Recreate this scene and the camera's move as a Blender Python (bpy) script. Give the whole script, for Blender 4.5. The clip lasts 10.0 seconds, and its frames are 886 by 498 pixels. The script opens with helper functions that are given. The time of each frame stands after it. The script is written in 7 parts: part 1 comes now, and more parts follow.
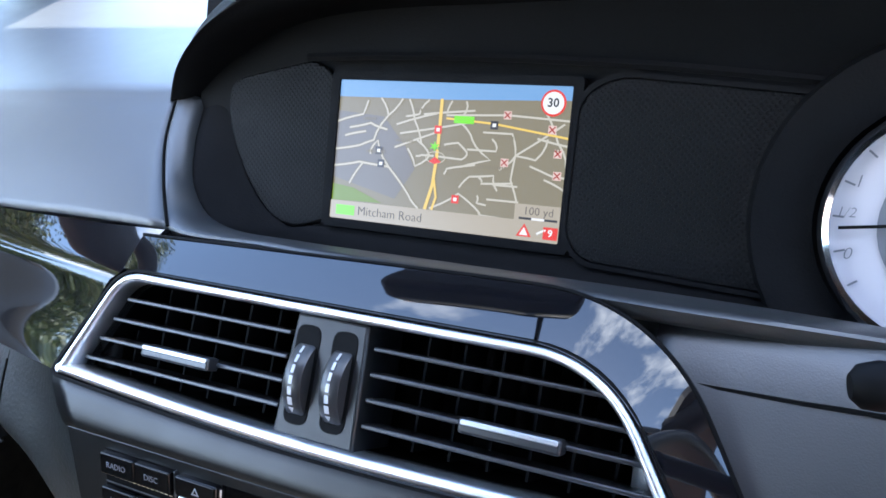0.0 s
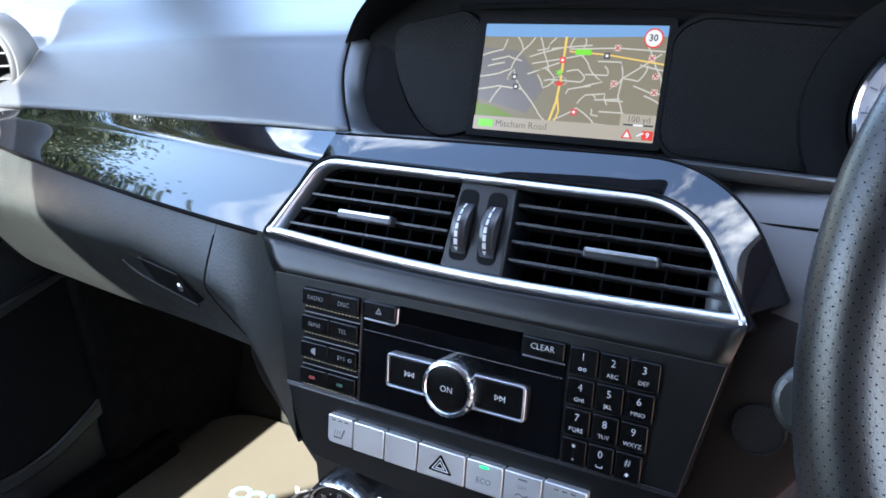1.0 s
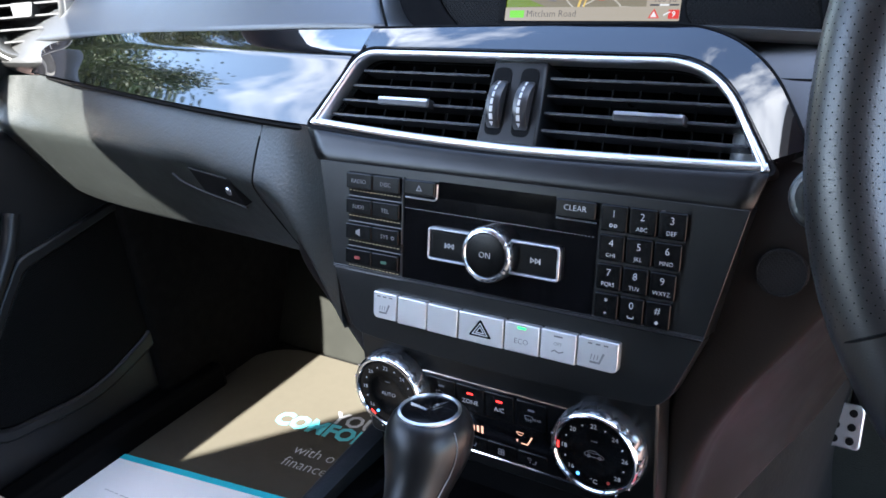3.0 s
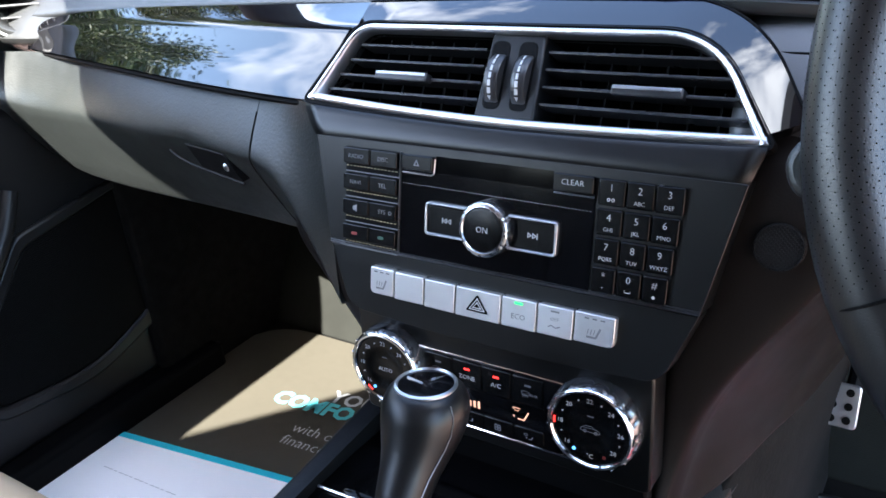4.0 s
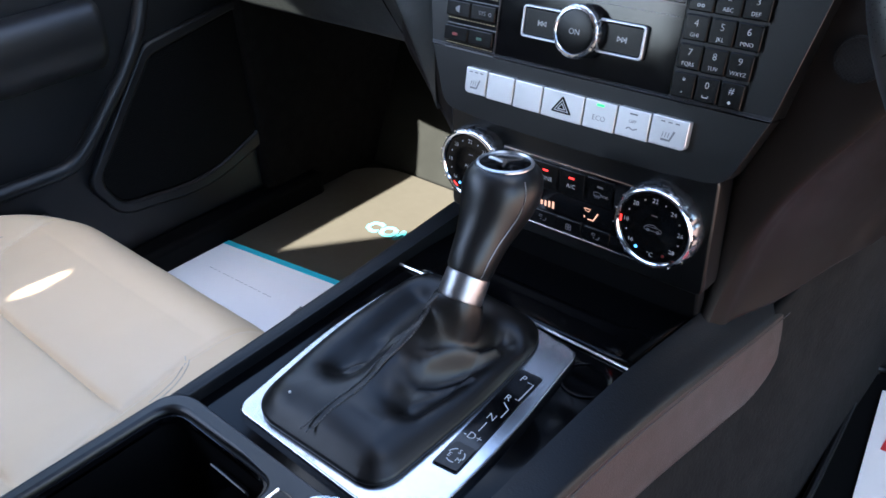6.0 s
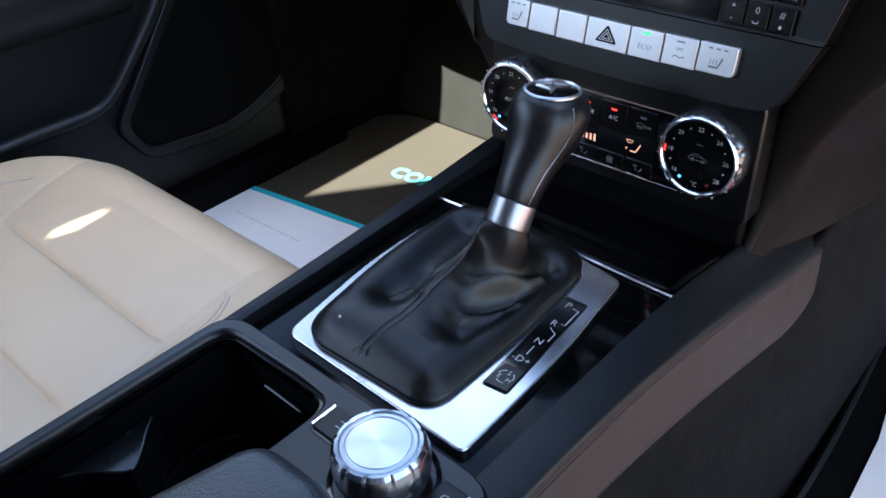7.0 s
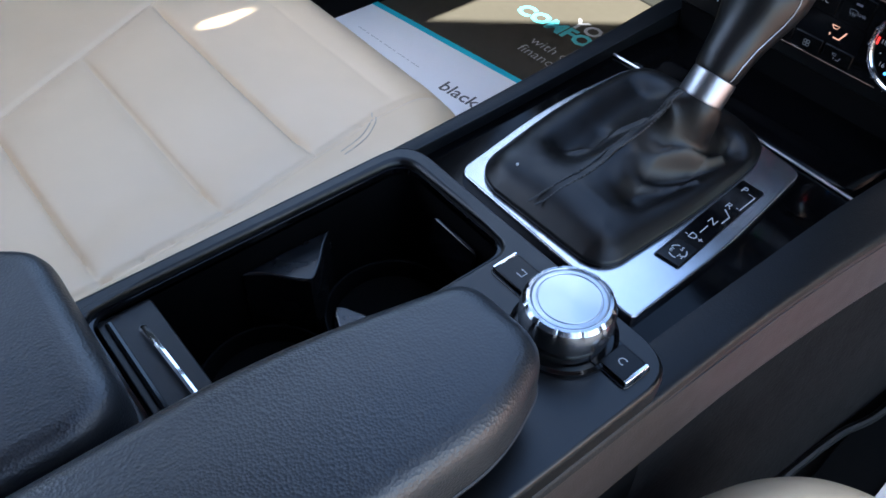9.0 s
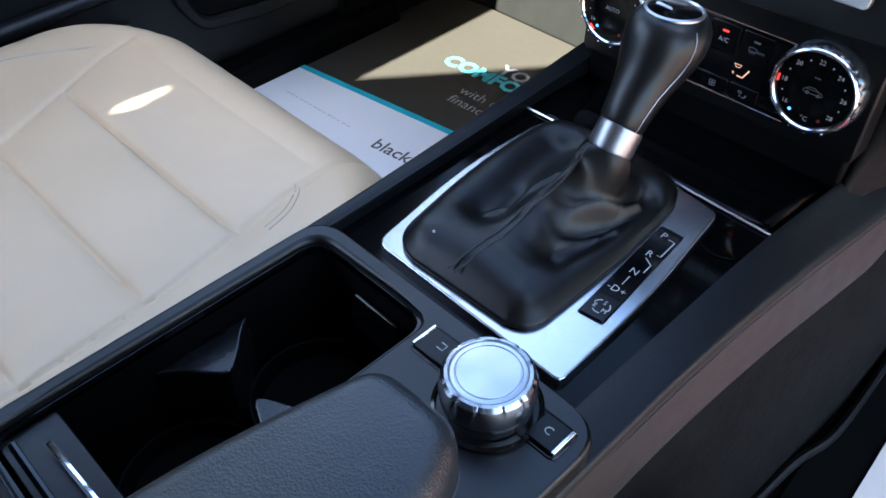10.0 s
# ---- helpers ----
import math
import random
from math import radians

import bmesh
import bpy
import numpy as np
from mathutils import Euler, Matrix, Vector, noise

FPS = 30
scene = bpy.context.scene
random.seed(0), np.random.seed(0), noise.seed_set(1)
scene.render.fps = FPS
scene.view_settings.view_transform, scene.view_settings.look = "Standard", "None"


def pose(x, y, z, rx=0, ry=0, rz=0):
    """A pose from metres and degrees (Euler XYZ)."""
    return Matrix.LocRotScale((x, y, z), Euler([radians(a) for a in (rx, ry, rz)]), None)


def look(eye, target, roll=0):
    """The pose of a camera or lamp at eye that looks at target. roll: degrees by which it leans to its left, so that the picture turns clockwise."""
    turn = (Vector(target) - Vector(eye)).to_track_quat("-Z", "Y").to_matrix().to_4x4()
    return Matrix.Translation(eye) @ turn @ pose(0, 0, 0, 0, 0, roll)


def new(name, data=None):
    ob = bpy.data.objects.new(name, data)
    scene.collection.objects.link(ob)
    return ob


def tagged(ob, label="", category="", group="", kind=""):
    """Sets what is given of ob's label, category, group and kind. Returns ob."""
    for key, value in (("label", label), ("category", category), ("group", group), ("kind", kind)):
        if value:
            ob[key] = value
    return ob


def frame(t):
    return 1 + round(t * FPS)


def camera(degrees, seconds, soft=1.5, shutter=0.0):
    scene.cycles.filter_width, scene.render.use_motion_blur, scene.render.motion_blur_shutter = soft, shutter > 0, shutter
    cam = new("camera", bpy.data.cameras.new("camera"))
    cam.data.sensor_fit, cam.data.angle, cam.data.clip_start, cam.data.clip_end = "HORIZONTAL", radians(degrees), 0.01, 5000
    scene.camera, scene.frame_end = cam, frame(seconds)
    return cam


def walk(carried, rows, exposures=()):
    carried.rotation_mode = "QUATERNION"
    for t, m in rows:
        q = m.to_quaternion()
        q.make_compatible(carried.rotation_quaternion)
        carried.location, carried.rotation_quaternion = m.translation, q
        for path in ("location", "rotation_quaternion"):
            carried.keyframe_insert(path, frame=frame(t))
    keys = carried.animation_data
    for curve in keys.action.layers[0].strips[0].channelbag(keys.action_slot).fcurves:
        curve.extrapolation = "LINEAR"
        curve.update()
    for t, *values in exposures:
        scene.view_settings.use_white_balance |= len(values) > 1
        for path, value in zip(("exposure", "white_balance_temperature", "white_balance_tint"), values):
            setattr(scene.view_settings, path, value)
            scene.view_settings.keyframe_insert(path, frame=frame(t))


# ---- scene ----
cam = camera(56.0, 10.0, soft=1.6)
PATH = [
    (0, (0.197, -0.19, 0.836), (-0.705, 1.405, 0.035), -5.2),
    (0.5, (0.204, -0.257, 0.839), (-0.772, 1.295, 0.039), -5.2),
    (1, (0.227, -0.349, 0.823), (-0.775, 1.207, 0.064), -4.0),
    (1.5, (0.244, -0.38, 0.813), (-0.8, 1.155, 0.07), -4.7),
    (2, (0.242, -0.392, 0.798), (-0.805, 1.127, 0.025), -5.1),
    (2.5, (0.246, -0.395, 0.786), (-0.814, 1.105, -0.008), -6.1),
    (4, (0.249, -0.395, 0.774), (-0.802, 1.078, -0.078), -6.0),
    (4.5, (0.254, -0.398, 0.771), (-0.794, 1.068, -0.096), -6.5),
    (5, (0.262, -0.407, 0.768), (-0.8, 1.029, -0.131), -7.3),
    (5.5, (0.272, -0.416, 0.755), (-0.847, 0.947, -0.189), -5.2),
    (6, (0.295, -0.448, 0.74), (-0.871, 0.773, -0.332), -3.8),
    (7.5, (0.284, -0.481, 0.728), (-0.853, 0.658, -0.459), -3.7),
    (8, (0.28, -0.498, 0.735), (-0.832, 0.569, -0.54), -1.1),
    (8.5, (0.247, -0.52, 0.74), (-0.823, 0.456, -0.639), 1.5),
    (9, (0.232, -0.526, 0.738), (-0.821, 0.362, -0.712), 1.7),
    (9.5, (0.223, -0.519, 0.733), (-0.831, 0.354, -0.725), 1.0),
    (10, (0.235, -0.493, 0.743), (-0.815, 0.506, -0.635), -1.2),
]
walk(cam, [(t, look(eye, target, roll)) for t, eye, target, roll in PATH],
     [(0.0, 3.80, 6050, 9), (1.5, 3.72, 6000, 9), (2.5, 3.70, 6100, 10), (5.0, 3.58, 6250, 10), (6.0, 3.46, 6150, 10), (7.5, 3.16, 6100, 9), (10.0, 3.28, 5980, 8)])

# ---- world, sun ----
SUN = Vector((-0.15, -1.10, 1.0)).normalized()
SUN_EL = math.asin(SUN.z)
SUN_AZ = math.atan2(SUN.x, SUN.y)


def make_world():
    w = bpy.data.worlds.new("sky")
    scene.world = w
    w.use_nodes = True
    nt = w.node_tree
    nt.nodes.clear()
    out = nt.nodes.new("ShaderNodeOutputWorld")
    bg = nt.nodes.new("ShaderNodeBackground")
    sky = nt.nodes.new("ShaderNodeTexSky")
    sky.sky_type = "NISHITA"
    sky.sun_disc = False
    sky.sun_elevation = SUN_EL
    sky.sun_rotation = SUN_AZ
    tc = nt.nodes.new("ShaderNodeTexCoord")
    mp = nt.nodes.new("ShaderNodeMapping")
    mp.inputs["Scale"].default_value = (1.0, 1.0, 1.7)
    mp.inputs["Location"].default_value = (0.348, -0.128, -2.815)
    nz = nt.nodes.new("ShaderNodeTexNoise")
    nz.inputs["Scale"].default_value = 2.6
    nz.inputs["Detail"].default_value = 8.0
    nz.inputs["Roughness"].default_value = 0.58
    ramp = nt.nodes.new("ShaderNodeValToRGB")
    ramp.color_ramp.elements[0].position = 0.53
    ramp.color_ramp.elements[1].position = 0.69
    mix = nt.nodes.new("ShaderNodeMixRGB")
    mix.inputs["Color2"].default_value = (9.0, 9.2, 9.6, 1)
    nt.links.new(tc.outputs["Generated"], mp.inputs["Vector"])
    nt.links.new(mp.outputs["Vector"], nz.inputs["Vector"])
    nt.links.new(nz.outputs["Fac"], ramp.inputs["Fac"])
    nt.links.new(ramp.outputs["Color"], mix.inputs["Fac"])
    nt.links.new(sky.outputs["Color"], mix.inputs["Color1"])
    nt.links.new(mix.outputs["Color"], bg.inputs["Color"])
    bg.inputs["Strength"].default_value = 0.15
    nt.links.new(bg.outputs["Background"], out.inputs["Surface"])


make_world()
sun_data = bpy.data.lights.new("sun", "SUN")
sun_data.energy = 5.0
sun_data.angle = radians(0.5)
sun_data.color = (1.0, 0.95, 0.86)
sun = new("sun", sun_data)
sun.matrix_world = look(tuple(SUN * 8), (0, 0, 0))


# ---- materials ----
def material(name, color, rough=0.5, metal=0.0, grain=0.0, grain_scale=600.0, mottle=0.12, mottle_scale=9.0,
             coat=0.0, emit=None, emit_strength=0.0, specular=0.5, pores=0.0, pore_scale=900.0, sheen=0.0, rough_var=0.08):
    m = bpy.data.materials.new(name)
    m.use_nodes = True
    nt = m.node_tree
    b = nt.nodes["Principled BSDF"]
    b.inputs["Roughness"].default_value = rough
    b.inputs["Metallic"].default_value = metal
    b.inputs["Specular IOR Level"].default_value = specular
    if coat:
        b.inputs["Coat Weight"].default_value = coat
        b.inputs["Coat Roughness"].default_value = 0.02
    if sheen:
        b.inputs["Sheen Weight"].default_value = sheen
    tc = nt.nodes.new("ShaderNodeTexCoord")
    geo = nt.nodes.new("ShaderNodeNewGeometry")
    # broad variation of colour and gloss
    nz = nt.nodes.new("ShaderNodeTexNoise")
    nz.inputs["Scale"].default_value = mottle_scale
    nz.inputs["Detail"].default_value = 6.0
    nt.links.new(geo.outputs["Position"], nz.inputs["Vector"])
    mr = nt.nodes.new("ShaderNodeMapRange")
    mr.inputs["To Min"].default_value = 1.0 - mottle
    mr.inputs["To Max"].default_value = 1.0 + mottle
    nt.links.new(nz.outputs["Fac"], mr.inputs["Value"])
    mul = nt.nodes.new("ShaderNodeMixRGB")
    mul.blend_type = "MULTIPLY"
    mul.inputs["Fac"].default_value = 1.0
    mul.inputs["Color1"].default_value = (*color, 1)
    nt.links.new(mr.outputs["Result"], mul.inputs["Color2"])
    nt.links.new(mul.outputs["Color"], b.inputs["Base Color"])
    rr = nt.nodes.new("ShaderNodeMapRange")
    rr.inputs["To Min"].default_value = max(0.01, rough - rough_var)
    rr.inputs["To Max"].default_value = min(1.0, rough + rough_var)
    nz2 = nt.nodes.new("ShaderNodeTexNoise")
    nz2.inputs["Scale"].default_value = mottle_scale * 7
    nz2.inputs["Detail"].default_value = 4.0
    nt.links.new(geo.outputs["Position"], nz2.inputs["Vector"])
    nt.links.new(nz2.outputs["Fac"], rr.inputs["Value"])
    nt.links.new(rr.outputs["Result"], b.inputs["Roughness"])
    if grain or pores:
        if pores:
            tx = nt.nodes.new("ShaderNodeTexVoronoi")
            tx.inputs["Scale"].default_value = pore_scale
            hgt = tx.outputs["Distance"]
            strength, dist = pores, 0.0006
        else:
            tx = nt.nodes.new("ShaderNodeTexNoise")
            tx.inputs["Scale"].default_value = grain_scale
            tx.inputs["Detail"].default_value = 3.0
            hgt = tx.outputs["Fac"]
            strength, dist = grain, 0.0006
        nt.links.new(geo.outputs["Position"], tx.inputs["Vector"])
        bp = nt.nodes.new("ShaderNodeBump")
        bp.inputs["Strength"].default_value = strength
        bp.inputs["Distance"].default_value = dist
        nt.links.new(hgt, bp.inputs["Height"])
        nt.links.new(bp.outputs["Normal"], b.inputs["Normal"])
    if emit:
        b.inputs["Emission Color"].default_value = (*emit, 1)
        b.inputs["Emission Strength"].default_value = emit_strength
    return m


M_DASH = material("soft dash plastic", (0.0110, 0.0128, 0.0120), 0.40, specular=0.58, grain=0.45, grain_scale=480, mottle=0.12)
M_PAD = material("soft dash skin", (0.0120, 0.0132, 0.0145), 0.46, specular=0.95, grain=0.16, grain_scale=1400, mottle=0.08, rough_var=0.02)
M_STACK = material("matt charcoal plastic", (0.0014, 0.0016, 0.0018), 0.34, grain=0.10, grain_scale=1500, specular=0.36)
M_SIDE = material("soft charcoal side plastic", (0.0056, 0.0046, 0.0042), 0.44, grain=0.25, grain_scale=800, mottle=0.10, specular=0.12)
M_RAIL = material("padded rail leatherette", (0.0045, 0.0049, 0.0056), 0.42, grain=0.35, grain_scale=700, mottle=0.12, specular=0.20)
# lighter taupe copy of the rail leatherette: warm bounced light put into the colour
M_RAIL_LIT = material("rail leatherette lightened as if lit", (0.037, 0.027, 0.023), 0.48, grain=0.35, grain_scale=700, mottle=0.15, specular=0.18)
M_HOOD = material("black hood plastic", (0.0023, 0.0023, 0.0026), 0.68, grain=0.3, grain_scale=900, specular=0.08)
M_PIANO = material("piano black lacquer", (0.004, 0.004, 0.005), 0.025, mottle=0.05, rough_var=0.01, specular=0.62)
M_LID = material("gloss black lid", (0.0012, 0.0012, 0.0014), 0.09, mottle=0.05, rough_var=0.03, specular=0.10)
M_CHROME = material("bright chrome", (0.82, 0.83, 0.85), 0.10, metal=1.0, mottle=0.04, rough_var=0.04)
M_SATIN = material("satin aluminium", (0.66, 0.67, 0.69), 0.36, metal=1.0, grain=0.03, grain_scale=2500, mottle=0.05, rough_var=0.06)
M_BRUSH = material("brushed aluminium", (0.40, 0.41, 0.43), 0.34, metal=1.0, grain=0.05, grain_scale=3000, mottle=0.05)
M_PLATE = material("brushed aluminium plate", (0.46, 0.47, 0.49), 0.24, metal=1.0, grain=0.04, grain_scale=3000, mottle=0.05, rough_var=0.05)
M_COLLAR = material("brushed steel collar", (0.27, 0.27, 0.28), 0.34, metal=1.0, grain=0.05, grain_scale=3000, mottle=0.05)
M_SILVERKEY = material("silver painted switch", (0.58, 0.58, 0.585), 0.37, metal=0.85, grain=0.05, grain_scale=2500, mottle=0.04)
M_KEY = material("black rubber key", (0.0016, 0.0016, 0.0018), 0.24, grain=0.04, grain_scale=1800, specular=0.20)
M_KNOBRING = material("satin chrome knob ring", (0.62, 0.63, 0.65), 0.24, metal=1.0, mottle=0.05, rough_var=0.06)
M_DARKRED = material("unlit red mark", (0.16, 0.015, 0.012), 0.5)
M_DARKGREEN = material("unlit green mark", (0.01, 0.05, 0.03), 0.5)
M_GLOSS = material("gloss black plastic", (0.0022, 0.0022, 0.0027), 0.10, mottle=0.05, rough_var=0.04, specular=0.30)
M_MATT = material("matt black plastic", (0.0022, 0.0022, 0.0024), 0.6, specular=0.07)
M_DIVIDER = material("smooth black moulding", (0.0045, 0.0047, 0.0054), 0.26, mottle=0.06)
M_DIALSKIRT = material("dark chrome dial skirt", (0.16, 0.165, 0.175), 0.22, metal=0.9, mottle=0.05)
M_VANE = material("grey vent slat", (0.013, 0.0135, 0.015), 0.30)
M_VENTBAR = material("smooth grey vent divider", (0.0085, 0.0092, 0.0100), 0.36, specular=0.34)
# the print is no lamp; a faint glow is added to lift it
M_LEGEND = material("white legend print with a faint glow", (0.34, 0.35, 0.37), 0.5, emit=(0.8, 0.82, 0.85), emit_strength=0.008)
M_FAINT = material("grey legend print", (0.15, 0.15, 0.16), 0.5)
M_ORANGE = material("cream dashed line", (0.42, 0.34, 0.20), 0.5)
M_RED = material("red lamp", (0.8, 0.03, 0.03), 0.4, emit=(1.0, 0.04, 0.03), emit_strength=0.22)
M_GREEN = material("green lamp", (0.05, 0.8, 0.2), 0.4, emit=(0.03, 1.0, 0.15), emit_strength=0.12)
M_AMBER = material("amber lamp", (0.5, 0.25, 0.17), 0.4, emit=(1.0, 0.5, 0.32), emit_strength=0.10)
M_BLUE = material("blue lamp", (0.1, 0.35, 0.9), 0.4, emit=(0.1, 0.4, 1.0), emit_strength=0.25)
M_BEIGE = material("beige leather", (0.63, 0.462, 0.288), 0.42, pores=0.10, pore_scale=1100, mottle=0.06, mottle_scale=14)
M_BOOT = material("black gaiter leather", (0.0022, 0.0019, 0.0018), 0.38, specular=0.28, pores=0.05, pore_scale=900, mottle=0.2, mottle_scale=20)
M_ARM = material("grained black vinyl", (0.011, 0.012, 0.0135), 0.40, pores=0.32, pore_scale=760, mottle=0.12)
M_WHEEL = material("black wheel leather", (0.0036, 0.0036, 0.0040), 0.36, specular=0.70, pores=0.08, pore_scale=1300)
M_KNOB = material("smooth black leather", (0.0032, 0.0032, 0.0034), 0.36, specular=0.32, pores=0.05, pore_scale=1500)
M_THREAD = material("black thread", (0.020, 0.020, 0.021), 0.6)
M_SEAMLINE = material("beige thread", (0.45, 0.38, 0.29), 0.6)
M_CARPET = material("dark grey carpet", (0.0076, 0.0068, 0.0062), 0.95, grain=1.0, grain_scale=260, mottle=0.85, mottle_scale=60, sheen=0.02, specular=0.04)
M_FOOTREST = material("grey bulkhead carpet", (0.0135, 0.0138, 0.0118), 0.95, grain=1.0, grain_scale=700, mottle=0.25, mottle_scale=25, specular=0.05)
M_FLOORCARPET = material("black carpet", (0.006, 0.0057, 0.0052), 0.95, grain=1.0, grain_scale=700, mottle=0.3, mottle_scale=25, specular=0.1)
M_MAT = material("black printed card mat", (0.055, 0.049, 0.037), 0.45, mottle=0.08, grain=0.05, grain_scale=150)
M_PAPER = material("white paper", (0.90, 0.91, 0.94), 0.6, mottle=0.03, grain=0.04, grain_scale=60)
# the white paper again, with warm bounced light tinted into its colour
M_WARMPAPER = material("paper tinted as if by warm bounce", (0.88, 0.79, 0.72), 0.6, mottle=0.03, grain=0.04, grain_scale=60)
M_CYANWORD = material("pale cyan lettering", (0.10, 0.50, 0.54), 0.5)
M_CYAN = material("cyan print", (0.03, 0.50, 0.62), 0.5)
M_REDPRINT = material("red print", (0.65, 0.04, 0.04), 0.5)
M_PALEPRINT = material("pale grey print", (0.52, 0.53, 0.56), 0.5)
M_GREYPRINT = material("grey print", (0.10, 0.10, 0.11), 0.5)
M_TRIMWALL = material("dark grey cabin trim", (0.014, 0.014, 0.015), 0.8, grain=0.3)
M_HEAD = material("grey headlining", (0.085, 0.085, 0.087), 0.9, grain=0.3)
M_DOOR = material("black door plastic", (0.0090, 0.0090, 0.0096), 0.40, grain=0.2, grain_scale=900, specular=0.35)
M_MATEDGE = material("black rubber edging", (0.005, 0.005, 0.0052), 0.45, specular=0.25)
M_RUBBER = material("black rubber", (0.0025, 0.0025, 0.0025), 0.8, specular=0.06)
M_HOLE = material("dark pin hole", (0.0004, 0.0004, 0.0004), 0.9, specular=0.0)
M_BODY = material("silver car paint", (0.35, 0.36, 0.38), 0.3, metal=0.5, coat=0.6)
M_VENTRING = material("silver grey vent plastic", (0.019, 0.0195, 0.019), 0.45, grain=0.2, grain_scale=500)
M_THUMB = material("dark grey ribbed plastic", (0.018, 0.018, 0.019), 0.32, mottle=0.05)
M_DIAL = material("white dial face", (0.34, 0.32, 0.33), 0.45)
M_DIALGREY = material("grey dial centre", (0.10, 0.10, 0.11), 0.45)
M_LEAF = material("green leaves", (0.060, 0.095, 0.025), 0.55, mottle=0.5, mottle_scale=2.0)
M_BARK = material("brown bark", (0.040, 0.032, 0.024), 0.9, grain=1.0, grain_scale=30)
M_GROUND = material("red-brown paving", (0.34, 0.215, 0.165), 0.9, grain=0.8, grain_scale=60, mottle=0.3, mottle_scale=1.0)


def grille_material(name, color, scale):
    """Plastic with rows of small round holes, laid out in the object's x and z."""
    m = material(name, color, 0.55, specular=0.10)
    nt = m.node_tree
    b = nt.nodes["Principled BSDF"]
    geo = nt.nodes.new("ShaderNodeNewGeometry")
    mp = nt.nodes.new("ShaderNodeMapping")
    mp.inputs["Rotation"].default_value = (0, radians(45), 0)
    mp.inputs["Scale"].default_value = (scale, 0.0, scale)
    nt.links.new(geo.outputs["Position"], mp.inputs["Vector"])
    fr = nt.nodes.new("ShaderNodeVectorMath")
    fr.operation = "FRACTION"
    nt.links.new(mp.outputs["Vector"], fr.inputs[0])
    ds = nt.nodes.new("ShaderNodeVectorMath")
    ds.operation = "DISTANCE"
    ds.inputs[1].default_value = (0.5, 0.0, 0.5)
    nt.links.new(fr.outputs["Vector"], ds.inputs[0])
    st = nt.nodes.new("ShaderNodeMapRange")
    st.inputs["From Min"].default_value = 0.26
    st.inputs["From Max"].default_value = 0.36
    nt.links.new(ds.outputs["Value"], st.inputs["Value"])
    bp = nt.nodes.new("ShaderNodeBump")
    bp.inputs["Strength"].default_value = 0.9
    bp.inputs["Distance"].default_value = 0.0012
    nt.links.new(st.outputs["Result"], bp.inputs["Height"])
    nt.links.new(bp.outputs["Normal"], b.inputs["Normal"])
    mx = nt.nodes.new("ShaderNodeMixRGB")
    mx.inputs["Color1"].default_value = (0.002, 0.002, 0.002, 1)
    mx.inputs["Color2"].default_value = (*color, 1)
    nt.links.new(st.outputs["Result"], mx.inputs["Fac"])
    nt.links.new(mx.outputs["Color"], b.inputs["Base Color"])
    return m


M_SMALLGRILLE = grille_material("small perforated cover", (0.0085, 0.0086, 0.009), 620.0)
M_GRILLE = grille_material("perforated speaker grille", (0.0025, 0.0026, 0.0028), 480.0)



def perforate(m, scale):
    """Small dark holes pressed into a leather."""
    nt = m.node_tree
    b = nt.nodes["Principled BSDF"]
    geo = nt.nodes.new("ShaderNodeNewGeometry")
    vo = nt.nodes.new("ShaderNodeTexVoronoi")
    vo.inputs["Scale"].default_value = scale
    vo.inputs["Randomness"].default_value = 0.35
    nt.links.new(geo.outputs["Position"], vo.inputs["Vector"])
    mr = nt.nodes.new("ShaderNodeMapRange")
    mr.inputs["From Min"].default_value = 0.22
    mr.inputs["From Max"].default_value = 0.34
    nt.links.new(vo.outputs["Distance"], mr.inputs["Value"])
    bp = nt.nodes.new("ShaderNodeBump")
    bp.inputs["Strength"].default_value = 0.13
    bp.inputs["Distance"].default_value = 0.0008
    nt.links.new(mr.outputs["Result"], bp.inputs["Height"])
    nt.links.new(bp.outputs["Normal"], b.inputs["Normal"])


perforate(M_WHEEL, 850.0)


def spun(name, color, rough):
    """Metal turned on a lathe: the sheen fans out round the centre."""
    m = material(name, color, rough, metal=1.0, mottle=0.03, rough_var=0.03)
    nt = m.node_tree
    b = nt.nodes["Principled BSDF"]
    b.inputs["Anisotropic"].default_value = 0.85
    tg = nt.nodes.new("ShaderNodeTangent")
    tg.direction_type = "RADIAL"
    tg.axis = "Z"
    nt.links.new(tg.outputs["Tangent"], b.inputs["Tangent"])
    return m


M_KNOBSIDE = material("polished satin metal", (0.40, 0.41, 0.43), 0.22, metal=1.0, grain=0.03, grain_scale=2500, mottle=0.08, rough_var=0.08)
M_SPUN = spun("spun aluminium", (0.43, 0.44, 0.46), 0.30)


def glow(name, color, strength=1.0):
    m = bpy.data.materials.new(name)
    m.use_nodes = True
    b = m.node_tree.nodes["Principled BSDF"]
    b.inputs["Base Color"].default_value = (0.01, 0.01, 0.01, 1)
    b.inputs["Roughness"].default_value = 0.2
    b.inputs["Specular IOR Level"].default_value = 0.2
    b.inputs["Emission Color"].default_value = (*color, 1)
    b.inputs["Emission Strength"].default_value = strength
    return m


